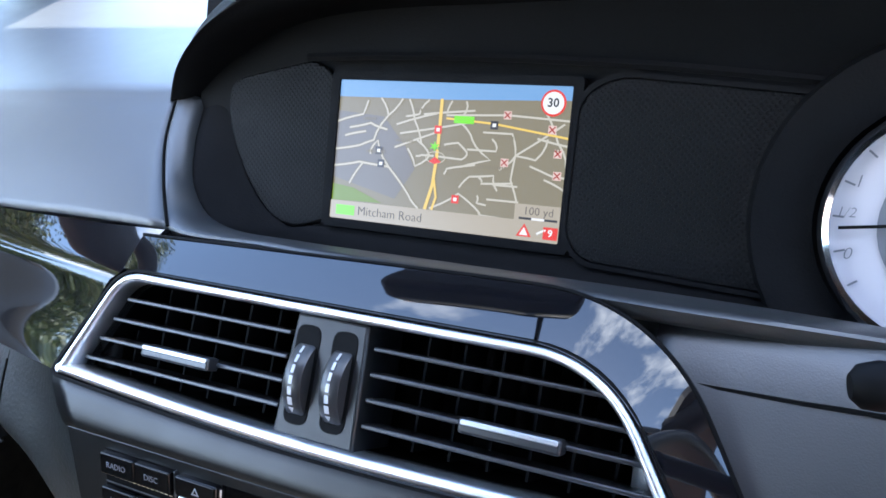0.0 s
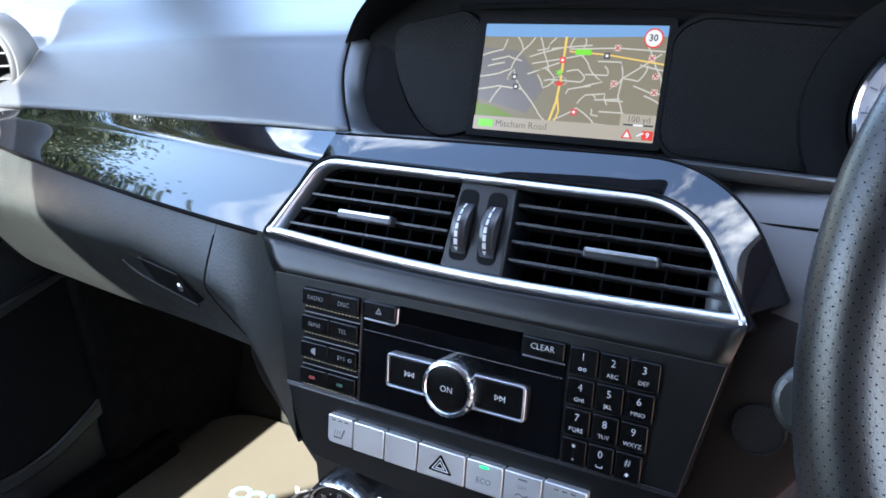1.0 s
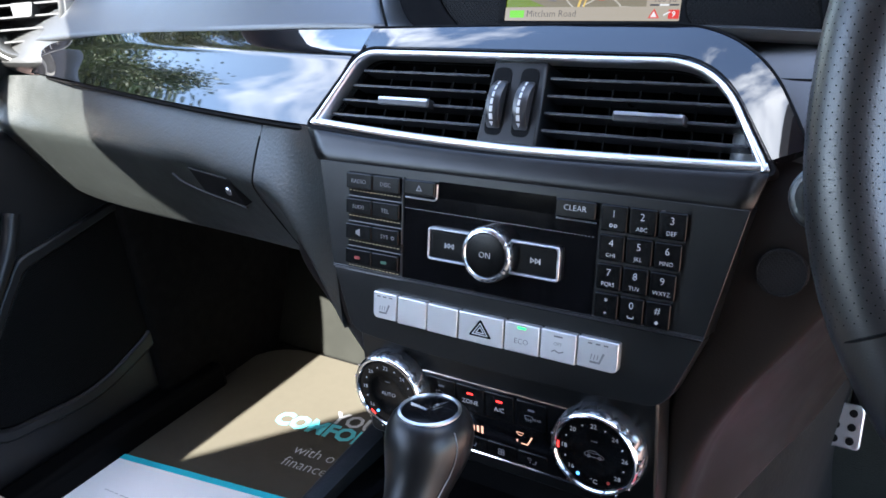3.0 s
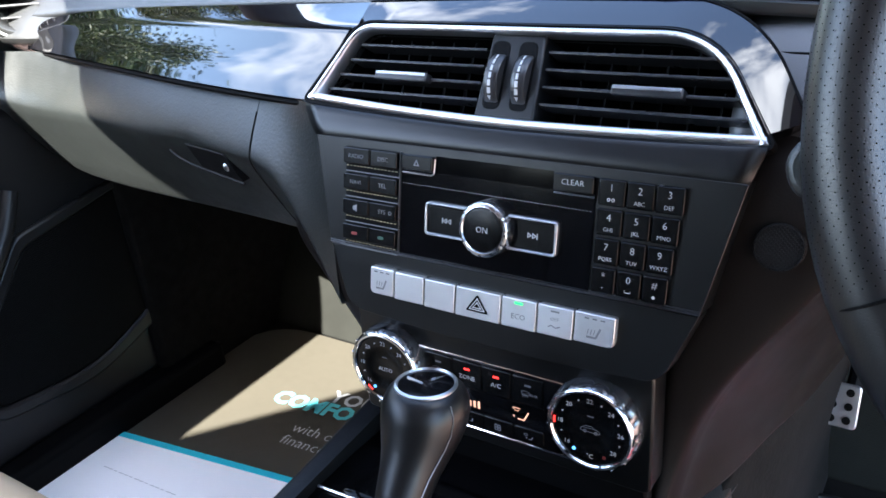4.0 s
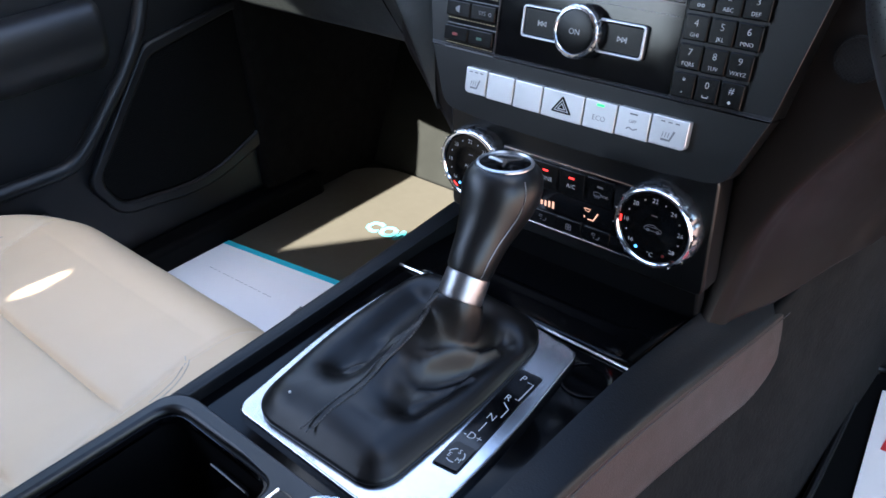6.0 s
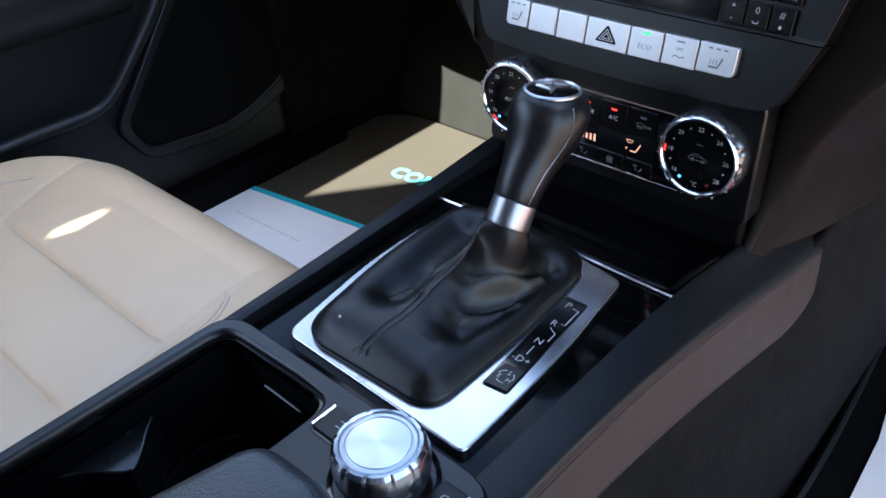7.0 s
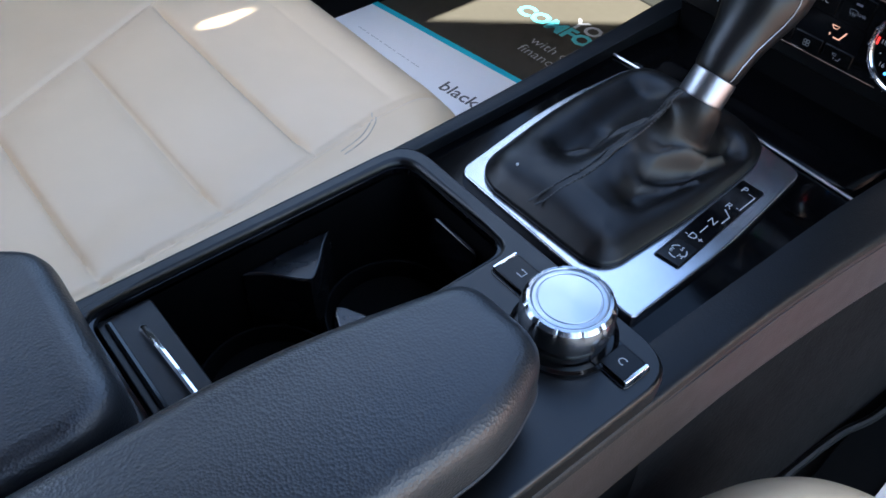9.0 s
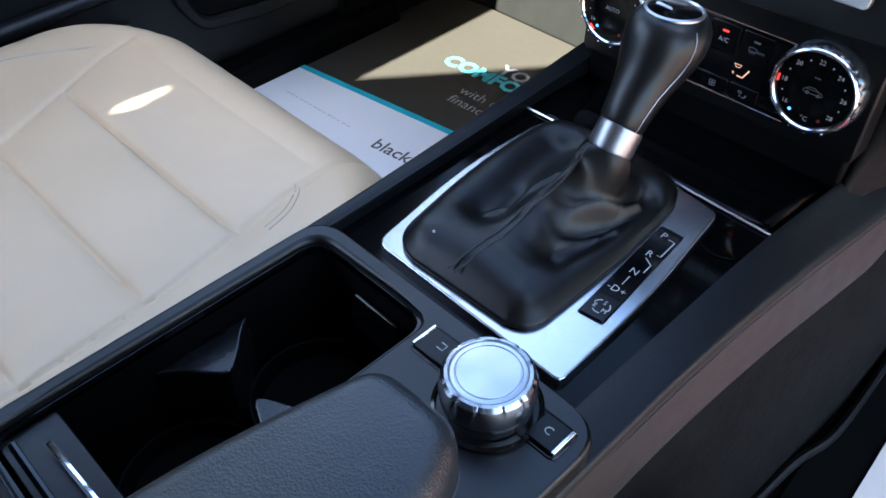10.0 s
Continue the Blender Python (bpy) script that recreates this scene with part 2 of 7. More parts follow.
LCD = 0.075
G_LAND = glow("map land", (0.285, 0.250, 0.170), LCD)
G_TOWN = glow("map built-up grey", (0.225, 0.215, 0.215), LCD)
G_SKY = glow("map sky", (0.22, 0.42, 0.72), LCD)
G_ROAD = glow("map road", (0.66, 0.62, 0.52), LCD)
G_MAIN = glow("map main road", (0.95, 0.66, 0.16), LCD)
G_PARK = glow("map green", (0.20, 0.30, 0.03), LCD)
G_SIGN = glow("map sign green", (0.25, 0.85, 0.05), LCD)
G_BAR = glow("map bar", (0.50, 0.44, 0.35), LCD)
G_INK = glow("map ink", (0.06, 0.06, 0.07), LCD)
G_RED = glow("map red", (0.85, 0.06, 0.05), LCD)
G_PINK = glow("map pale pink", (0.85, 0.62, 0.55), LCD)
G_DARKRED = glow("map dark red", (0.40, 0.03, 0.03), LCD)
G_EDGE = glow("map road edge", (0.26, 0.23, 0.17), LCD)
G_WHITE = glow("map white", (0.95, 0.95, 0.95), LCD)


# ---- building helpers ----
def finish(name, bm, mat, parent=None, label="", smooth=True, bevel=0.0, segs=2, solid=0.0, angle=40, crisp=False):
    """Links a bmesh as one mesh object."""
    bmesh.ops.recalc_face_normals(bm, faces=bm.faces)
    me = bpy.data.meshes.new(name)
    bm.to_mesh(me)
    bm.free()
    me.materials.append(mat)
    ob = new(name, me)
    if smooth:
        for p in me.polygons:
            p.use_smooth = True
        me.set_sharp_from_angle(angle=radians(angle))
    if solid:
        md = ob.modifiers.new("thickness", "SOLIDIFY")
        md.thickness = solid
        md.offset = -1.0
        if crisp:
            sp = ob.modifiers.new("crisp edges", "EDGE_SPLIT")
            sp.split_angle = radians(50)
    if bevel:
        md = ob.modifiers.new("edge", "BEVEL")
        md.width = bevel
        md.segments = segs
        md.limit_method = "ANGLE"
        md.angle_limit = radians(35)
        md.harden_normals = False
    if parent is not None:
        ob.parent = parent
    if label:
        ob["label"] = label
    return ob


def part(name, bm, mat, parent, label="", **kw):
    return finish(name, bm, mat, parent, label, **kw)


def thing(name, label, category, group="", kind=""):
    ob = new(name)
    ob.empty_display_size = 0.02
    return tagged(ob, label, category, group, kind)


class Face:
    """A sloping face: u along it, v up it, n out of it."""

    def __init__(self, o, u, v):
        self.o, self.u, self.v = Vector(o), Vector(u).normalized(), Vector(v).normalized()
        self.n = self.u.cross(self.v).normalized()

    def p(self, u, v, n=0.0):
        return self.o + self.u * u + self.v * v + self.n * n


def prism(face, outline, n0, n1, bm=None):
    """An outline on a face, raised from n0 to n1."""
    bm = bm or bmesh.new()
    a = [bm.verts.new(face.p(u, v, n0)) for u, v in outline]
    b = [bm.verts.new(face.p(u, v, n1)) for u, v in outline]
    k = len(outline)
    bm.faces.new(list(reversed(a)))
    bm.faces.new(b)
    for i in range(k):
        bm.faces.new((a[i], a[(i + 1) % k], b[(i + 1) % k], b[i]))
    return bm


def rect(u0, v0, u1, v1):
    return [(u0, v0), (u1, v0), (u1, v1), (u0, v1)]


def rounded(points, r, k=4):
    """An outline with its corners rounded; r: one radius, or one for each corner."""
    out = []
    n = len(points)
    rs = r if isinstance(r, (list, tuple)) else [r] * n
    for i in range(n):
        p, a, b = Vector(points[i]), Vector(points[i - 1]), Vector(points[(i + 1) % n])
        da, db = (a - p), (b - p)
        cut = min(rs[i], 0.48 * da.length, 0.48 * db.length)
        if cut < 1e-5:
            out.append(tuple(p))
            continue
        s, e = p + da.normalized() * cut, p + db.normalized() * cut
        for j in range(k + 1):
            t = j / k
            q = s.lerp(p, t).lerp(p.lerp(e, t), t)
            out.append((q.x, q.y))
    return out


def circle(cu, cv, r, k=32, r2=None):
    return [(cu + r * math.cos(2 * math.pi * i / k), cv + (r2 or r) * math.sin(2 * math.pi * i / k)) for i in range(k)]


def ring(face, outer, inner, n0, n1, bm=None):
    """A frame between two outlines of as many points."""
    bm = bm or bmesh.new()
    k = len(outer)
    A = [bm.verts.new(face.p(u, v, n0)) for u, v in outer]
    B = [bm.verts.new(face.p(u, v, n1)) for u, v in outer]
    C = [bm.verts.new(face.p(u, v, n1)) for u, v in inner]
    D = [bm.verts.new(face.p(u, v, n0)) for u, v in inner]
    for i in range(k):
        j = (i + 1) % k
        for s, t in ((A, B), (B, C), (C, D), (D, A)):
            bm.faces.new((s[i], s[j], t[j], t[i]))
    return bm


def lathe(face, cu, cv, profile, k=48, bm=None, rib=None):
    """Turns a profile of (radius, n) round an axis out of the face; rib(angle, radius) gives a new radius."""
    bm = bm or bmesh.new()
    rows = []
    for r, n in profile:
        if r < 1e-6:
            rows.append([bm.verts.new(face.p(cu, cv, n))])
            continue
        row = []
        for i in range(k):
            a = 2 * math.pi * i / k
            q = rib(i, r, n) if rib else r
            row.append(bm.verts.new(face.p(cu + q * math.cos(a), cv + q * math.sin(a), n)))
        rows.append(row)
    for s, t in zip(rows, rows[1:]):
        for i in range(k):
            j = (i + 1) % k
            if len(s) == 1 and len(t) == 1:
                continue
            if len(s) == 1:
                bm.faces.new((s[0], t[i], t[j]))
            elif len(t) == 1:
                bm.faces.new((s[i], t[0], s[j]))
            else:
                bm.faces.new((s[i], s[j], t[j], t[i]))
    return bm


def sheet(rows, closed=False, bm=None):
    """A surface through rows of points of equal count; closed: each row is a loop."""
    bm = bm or bmesh.new()
    vs = [[bm.verts.new(p) for p in row] for row in rows]
    k = len(rows[0])
    for a, b in zip(vs, vs[1:]):
        for i in range(k if closed else k - 1):
            j = (i + 1) % k
            bm.faces.new((a[i], a[j], b[j], b[i]))
    return bm


def capped(rows):
    """A closed tube of loops with both ends filled."""
    bm = bmesh.new()
    vs = [[bm.verts.new(p) for p in row] for row in rows]
    k = len(rows[0])
    for a, b in zip(vs, vs[1:]):
        for i in range(k):
            j = (i + 1) % k
            bm.faces.new((a[i], a[j], b[j], b[i]))
    bm.faces.new(list(reversed(vs[0])))
    bm.faces.new(vs[-1])
    return bm


def curve_at(knots, s):
    """Smooth curve through knots (tuples) at s in 0..1 by Catmull-Rom."""
    n = len(knots) - 1
    f = min(max(s, 0.0), 1.0) * n
    i = min(int(f), n - 1)
    t = f - i
    p = [np.array(knots[min(max(j, 0), n)], float) for j in (i - 1, i, i + 1, i + 2)]
    return 0.5 * (2 * p[1] + (p[2] - p[0]) * t + (2 * p[0] - 5 * p[1] + 4 * p[2] - p[3]) * t * t + (3 * p[1] - p[0] - 3 * p[2] + p[3]) * t**3)


def smooth_line(knots, k):
    return [tuple(curve_at(knots, i / (k - 1))) for i in range(k)]


def loft(sections, nu, nv):
    """Rows of points: smooth along each section and across the sections."""
    lines = [[curve_at(s, i / (nu - 1)) for i in range(nu)] for s in sections]
    return [[Vector(curve_at([l[i] for l in lines], j / (nv - 1))) for i in range(nu)] for j in range(nv)]


def tube(points, r, k=8, bm=None):
    bm = bm or bmesh.new()
    pts = [Vector(p) for p in points]
    rs = r if isinstance(r, (list, tuple)) else [r] * len(pts)
    rows = []
    side = None
    for i, p in enumerate(pts):
        d = (pts[min(i + 1, len(pts) - 1)] - pts[max(i - 1, 0)]).normalized()
        if side is None:
            side = d.orthogonal().normalized()
        side = (side - d * side.dot(d)).normalized()
        up = d.cross(side)
        rows.append([bm.verts.new(p + (side * math.cos(2 * math.pi * j / k) + up * math.sin(2 * math.pi * j / k)) * rs[i]) for j in range(k)])
    for a, b in zip(rows, rows[1:]):
        for i in range(k):
            j = (i + 1) % k
            bm.faces.new((a[i], a[j], b[j], b[i]))
    bm.faces.new(list(reversed(rows[0])))
    bm.faces.new(rows[-1])
    return bm


def block(lo, hi, bm=None):
    bm = bm or bmesh.new()
    f = Face((0, 0, lo[2]), (1, 0, 0), (0, 1, 0))
    return prism(f, rect(lo[0], lo[1], hi[0], hi[1]), 0, hi[2] - lo[2], bm)


def words(name, text, size, face, u, v, n, mat, parent, turn=0.0, align="CENTER", stretch=1.0, shear=0.0, bold=0.0):
    """Raised print in the built-in font."""
    cu = bpy.data.curves.new(name, "FONT")
    cu.body = text
    cu.size = size
    cu.align_x = align
    cu.align_y = "CENTER"
    cu.resolution_u = 2
    cu.shear = shear
    cu.offset = bold if bold else -0.016 * size
    cu.extrude = 0.00008
    tmp = bpy.data.objects.new(name, cu)
    me = bpy.data.meshes.new_from_object(tmp)
    bpy.data.objects.remove(tmp)
    bpy.data.curves.remove(cu)
    me.name = name
    me.materials.clear()
    me.materials.append(mat)
    m = Matrix((face.u, face.v, face.n)).transposed().to_4x4()
    m.translation = face.p(u, v, n)
    me.transform(m @ Matrix.Rotation(radians(turn), 4, "Z") @ Matrix.Diagonal((stretch, 1, 1, 1)))
    ob = new(name, me)
    ob.parent = parent
    return ob


def strip(face, points, width, n, bm=None):
    """A flat line of some width on a face, lying at the height n."""
    bm = bm or bmesh.new()
    pts = [Vector(p) for p in points]
    L, R = [], []
    for i, p in enumerate(pts):
        d = (pts[min(i + 1, len(pts) - 1)] - pts[max(i - 1, 0)]).normalized()
        q = Vector((-d.y, d.x)) * width / 2
        L.append(bm.verts.new(face.p(*(p + q), n)))
        R.append(bm.verts.new(face.p(*(p - q), n)))
    for i in range(len(pts) - 1):
        bm.faces.new((L[i], R[i], R[i + 1], L[i + 1]))
    return bm


def flat(face, outline, n, bm=None):
    bm = bm or bmesh.new()
    bm.faces.new([bm.verts.new(face.p(u, v, n)) for u, v in outline])
    return bm


RADIO = Face((0, -0.001, 0.522), (1, 0, 0), (0, 0.25, 1.0))
VENT = Face((0, 0.035, 0.624), (1, 0, 0), (0, 0.6, 1.0))
SCREEN = Face((0.006, 0.143, 0.679), (1, 0, 0), (0, 0.40, 1.0))
TOP = Face((0, 0, 0.388), (1, 0, 0), (0, 1, 0))
TOP2 = Face((0, 0, 0.405), (1, 0, 0), (0, 1, 0))
FLOOR = Face((0, 0, 0.067), (1, 0, 0), (0, 1, 0))


def rv(z):
    return (z - 0.522) * 1.0308


def vv(z):
    return (z - 0.624) * 1.1662


# ---- cabin shell ----
def structure(name, bm, mat, label, category, **kw):
    return tagged(finish(name, bm, mat, None, "", **kw), label, category, "", "structure")


def build_shell():
    # floor pan with a sill on each side
    structure("floor", block((-0.80, -1.75, 0.02), (0.80, 0.66, 0.060)), M_FLOORCARPET, "black carpeted car floor", "floor", bevel=0.004)
    # bulkhead that slopes up in front of the feet
    f = Face((0, 0.475, 0.06), (1, 0, 0), (0, 0.45, 1.0))
    structure("wall_front", prism(f, rect(-0.80, 0.0, 0.80, 0.72), -0.05, 0.0), M_FOOTREST, "dark carpeted bulkhead in front of the footwells", "wall", bevel=0.004)
    # unseen rear wall, closed right up to the roof to cut stray light
    structure("wall_rear", block((-0.80, -1.80, 0.06), (0.80, -1.75, 1.20)), M_TRIMWALL, "dark grey cabin rear wall, closed to the roof to darken the cabin", "wall", bevel=0.004)
    # roof, its unseen edge and notch over the side window cut to shape sun patches
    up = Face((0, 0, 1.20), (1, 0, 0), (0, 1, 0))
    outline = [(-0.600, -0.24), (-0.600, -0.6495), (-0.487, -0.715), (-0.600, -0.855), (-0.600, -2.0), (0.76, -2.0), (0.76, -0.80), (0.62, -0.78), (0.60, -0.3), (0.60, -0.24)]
    structure("ceiling", prism(up, outline, 0.0, 0.04), M_HEAD, "grey car headlining, cut out to shape the sun patches", "ceiling", smooth=False)
    # added plates beside the lining, a small gap away, outlined to shape the sun
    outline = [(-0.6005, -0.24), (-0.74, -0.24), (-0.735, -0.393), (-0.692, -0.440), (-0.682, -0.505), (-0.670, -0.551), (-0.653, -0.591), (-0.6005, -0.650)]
    structure("trim_roof_mask", prism(up, outline, 0.0, 0.038), M_HEAD, "unseen grey plate over the passenger's window that shapes the sun", "roof rail", smooth=False)
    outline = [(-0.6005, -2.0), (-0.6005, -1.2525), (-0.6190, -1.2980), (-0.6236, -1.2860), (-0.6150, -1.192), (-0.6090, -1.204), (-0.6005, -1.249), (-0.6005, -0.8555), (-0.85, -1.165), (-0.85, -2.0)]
    structure("trim_roof_mask", prism(up, outline, 0.0, 0.038), M_HEAD, "unseen grey plate behind the passenger's window, slotted for a sun streak", "roof rail", smooth=False)
    # added plate that blocks the sky from the lower end of the lacquered ledge
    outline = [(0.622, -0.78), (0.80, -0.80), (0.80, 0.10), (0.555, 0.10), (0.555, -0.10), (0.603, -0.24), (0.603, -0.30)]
    structure("trim_roof_mask", prism(up, outline, 0.0, 0.038), M_HEAD, "unseen grey plate over the open driver's doorway that darkens the ledge", "roof rail", smooth=False)
    for s in (-1, 1):
        # windscreen pillar
        structure("wall_pillar", tube([(s * 0.74, 0.62, 0.78), (s * 0.69, 0.30, 1.00), (s * 0.625, -0.22, 1.21)], [0.055, 0.055, 0.055], 12), M_TRIMWALL, "dark grey windscreen pillar", "pillar")
        # on the driver's side it is raised to the roof to keep light out
        structure("wall_side", block((s * 0.80 - 0.03, -1.80, 0.02), (s * 0.80 + 0.03, -0.80, 0.76 if s < 0 else 1.20)), M_TRIMWALL, "dark grey side of the cabin behind the front doors", "wall", bevel=0.004)
    structure("wall_driver_side", block((0.72, -0.82, 0.02), (0.82, 0.36, 0.13)), M_DOOR, "black sill under the open driver's doorway", "sill", bevel=0.01)
    structure("wall_kick", block((-0.82, 0.24, 0.02), (-0.745, 0.72, 0.70)), M_CARPET, "dark carpeted kick panel beside the passenger footwell", "wall", bevel=0.01)
    # ground outside
    bm = bmesh.new()
    bmesh.ops.create_grid(bm, x_segments=12, y_segments=12, size=600)
    for v in bm.verts:
        v.co.z = -0.24
    structure("ground", bm, M_GROUND, "red-brown paved ground round the car", "ground", smooth=False)
    # bonnet ahead of the windscreen
    rows = loft([[(-0.80, y, z - 0.05), (-0.4, y, z), (0, y, z + 0.01), (0.4, y, z), (0.80, y, z - 0.05)] for y, z in ((0.66, 0.80), (1.1, 0.79), (1.6, 0.70))], 12, 8)
    structure("bonnet", sheet(rows), M_BODY, "silver painted car bonnet", "bonnet", solid=0.01)


build_shell()


def build_mirror():
    m = thing("rear_view_mirror", "black rear-view mirror hanging from the windscreen", "mirror")
    f = Face((-0.06, 0.075, 1.045), (1, 0, 0), (0, 0.75, 1.0))
    part("housing", prism(f, rounded(rect(-0.125, -0.032, 0.125, 0.032), 0.028, 6), -0.045, 0.0), M_MATT, m, bevel=0.012, segs=4)
    part("mirror_glass", prism(f, rounded(rect(-0.118, -0.026, 0.118, 0.026), 0.023, 6), 0.0005, 0.002), M_CHROME, m, "silvered mirror glass", smooth=False)
    part("stem", tube([(-0.06, 0.100, 1.05), (-0.06, 0.115, 1.10), (-0.06, 0.105, 1.16)], 0.012, 8), M_MATT, m)
    part("mount", tube([(-0.06, 0.107, 1.15), (-0.06, 0.0, 1.188), (-0.06, -0.25, 1.201)], [0.010, 0.008, 0.007], 10), M_MATT, m)


build_mirror()


def build_tree(x, y, height, low, spread, lean, clumps, leaf, seed):
    """A broad-leaved tree: bare lower trunk, forking limbs and a crown of leaf clumps round their tips."""
    rnd = random.Random(seed)
    t = thing("tree", "leafy green broad-leaved tree beside the car park", "tree", "trees beside the car")
    t.location = (x, y, -0.24)
    part("trunk", tube([(0, 0, 0), (0.1, lean * 0.2, height * 0.3), (0.0, lean * 0.6, height * 0.6), (0.1, lean, height * 0.9)], [0.14, 0.11, 0.08, 0.03], 9), M_BARK, t)
    tips = []
    for i in range(clumps):
        a, q = rnd.uniform(0, 6.28), rnd.uniform(0.0, 1.0)
        h = height * (low + (0.95 - low) * q)
        r = spread * math.sqrt(rnd.uniform(0.05, 1.0)) * (1.0 - 0.75 * abs(q - 0.45) ** 1.5)
        mid = lean * min(1.0, h / height)
        tip = Vector((math.cos(a) * r, mid + math.sin(a) * r, h + rnd.uniform(-0.3, 0.5)))
        tips.append(tip)
        if i % 2 == 0:
            fork = Vector((0.05, mid * 0.8, h - 0.35 * r - 0.6))
            part("limb", tube([fork, fork.lerp(tip, 0.5) + Vector((0, 0, 0.25)), tip], [0.07, 0.045, 0.012], 6), M_BARK, t)
    rng = np.random.default_rng(seed)
    per = 1500
    size = rng.uniform(0.55, 1.15, (len(tips), 1, 1)) * leaf / 0.065
    c = np.array([tuple(p) for p in tips])[:, None, :] + rng.normal(0, 1, (len(tips), per, 3)) * np.array([0.62, 0.62, 0.42]) * size
    c = c.reshape(-1, 3)
    u = rng.normal(0, 1, c.shape) * np.array([1, 1, 0.6])
    u /= np.linalg.norm(u, axis=1, keepdims=True)
    w = np.cross(u, rng.normal(0, 1, c.shape))
    w /= np.linalg.norm(w, axis=1, keepdims=True)
    k = rng.uniform(0.7, 1.3, (len(c), 1)) * leaf
    verts = np.stack([c - u * k, c + w * k * 0.55, c + u * k, c - w * k * 0.55], axis=1).reshape(-1, 3)
    me = bpy.data.meshes.new("crown")
    me.from_pydata(verts.tolist(), [], np.arange(len(verts)).reshape(-1, 4).tolist())
    me.materials.append(M_LEAF)
    crown = new("crown", me)
    crown.parent = t
    crown["kind"] = "stuff"


# the last, nearest tree is added to dim the sky mirrored in pad and trim
for n, tree in enumerate(((-28.0, -2.6, 11.0, 0.26, 4.4, 0.0, 72, 0.11), (-27.0, 4.5, 10.0, 0.22, 4.2, 0.0, 46, 0.11), (-24.0, -7.0, 6.0, 0.30, 2.6, 0.0, 24, 0.09), (-15.0, 1.6, 13.0, 0.56, 2.6, 0.0, 28, 0.07))):
    build_tree(*tree, 40 + n)


# ---- dashboard ----
def build_dashboard():
    d = thing("dashboard", "dark charcoal soft-touch dashboard with a piano black trim", "dashboard")
    # upper pad: from the ledge above the trim, over a soft crease, forward to the windscreen base
    def pad(x, ledge_y, ledge_z):
        return [(x, ledge_y, ledge_z), (x, ledge_y + 0.022, ledge_z + 0.0195), (x, ledge_y + 0.046, ledge_z + 0.038), (x, ledge_y + 0.064, ledge_z + 0.0505),
                (x, ledge_y + 0.085, ledge_z + 0.0585), (x, 0.30, 0.752), (x, 0.48, 0.772), (x, 0.66, 0.795)]
    edge = [(-0.1325, 0.0985, 0.6822), (-0.151, 0.1195, 0.6972), (-0.167, 0.1425, 0.7148), (-0.1755, 0.1660, 0.7325), (-0.177, 0.186, 0.7400), (-0.178, 0.30, 0.752), (-0.178, 0.48, 0.772), (-0.178, 0.66, 0.795)]
    secs = [edge, pad(-0.205, 0.1005, 0.6810), pad(-0.25, 0.101, 0.680), pad(-0.32, 0.106, 0.677), pad(-0.45, 0.126, 0.669), pad(-0.60, 0.152, 0.659), pad(-0.68, 0.165, 0.652), pad(-0.80, 0.175, 0.645)]
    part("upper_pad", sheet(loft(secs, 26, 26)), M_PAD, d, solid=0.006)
    secs = [[(x, 0.215, 0.690), (x, 0.222, 0.735), (x, 0.30, 0.7515), (x, 0.48, 0.7715), (x, 0.66, 0.7945)] for x in (-0.178, 0.1, 0.4, 0.79)]
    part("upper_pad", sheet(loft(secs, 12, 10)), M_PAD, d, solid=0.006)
    # skin at the end of the dash, between the pad and the glovebox
    secs = [[(x, y + 0.030, 0.606), (x, y + 0.012, 0.6155), (x, y, 0.628), (x, 0.5 * (y + ly), 0.5 * (0.628 + lz)), (x, ly, lz), (x, ly + 0.010, lz + 0.010)] for x, y, ly, lz in ((-0.80, 0.150, 0.172, 0.647), (-0.75, 0.148, 0.170, 0.6495), (-0.71, 0.150, 0.168, 0.6515), (-0.67, 0.156, 0.168, 0.6530), (-0.62, 0.160, 0.162, 0.6570))]
    part("end_skin", sheet(loft(secs, 16, 16)), M_VENTRING, d, solid=0.004)
    # glovebox face with its belly and underside
    def belly(x, y, z_top, z_bot, slope=1.0, f=0.37, under=1.0):
        h = z_top - z_bot
        crease, rest = z_top - f * h, (1 - f) * h
        return [(x, y - 0.0140 + 0.026 * slope, z_top), (x, y - 0.0140 + 0.016 * slope, z_top - 0.3 * f * h), (x, y - 0.0140 + 0.006 * slope, z_top - 0.62 * f * h), (x, y - 0.0140, z_top - 0.86 * f * h), (x, y - 0.0145, crease),
                (x, y - 0.0095, crease - 0.13 * rest), (x, y - 0.0095 + 0.0150 * under, crease - 0.43 * rest), (x, y - 0.0095 + 0.033 * under, crease - 0.77 * rest), (x, y - 0.0095 + 0.049 * under, crease - 0.94 * rest), (x, y + 0.08, z_bot), (x, y + 0.22, z_bot - 0.01)]
    secs = [belly(-0.2395, 0.0543, 0.620, 0.480), belly(-0.36, 0.084, 0.619, 0.466), belly(-0.50, 0.112, 0.618, 0.452), belly(-0.62, 0.138, 0.615, 0.440), belly(-0.70, 0.142, 0.613, 0.446), belly(-0.75, 0.138, 0.612, 0.470), belly(-0.80, 0.142, 0.612, 0.50)]
    rows = loft(secs, 60, 100)
    for row in rows:
        for p in row:
            k = math.exp(-((p.x + 0.345) / 0.048) ** 2 - ((p.z - 0.551) / 0.014) ** 2)
            if p.z > 0.51:
                p.y += 0.008 * k * (p.y < 0.13)
    glove = part("glovebox_door", sheet(rows), M_DASH, d, "charcoal glovebox lid, closed", solid=0.006, crisp=True)
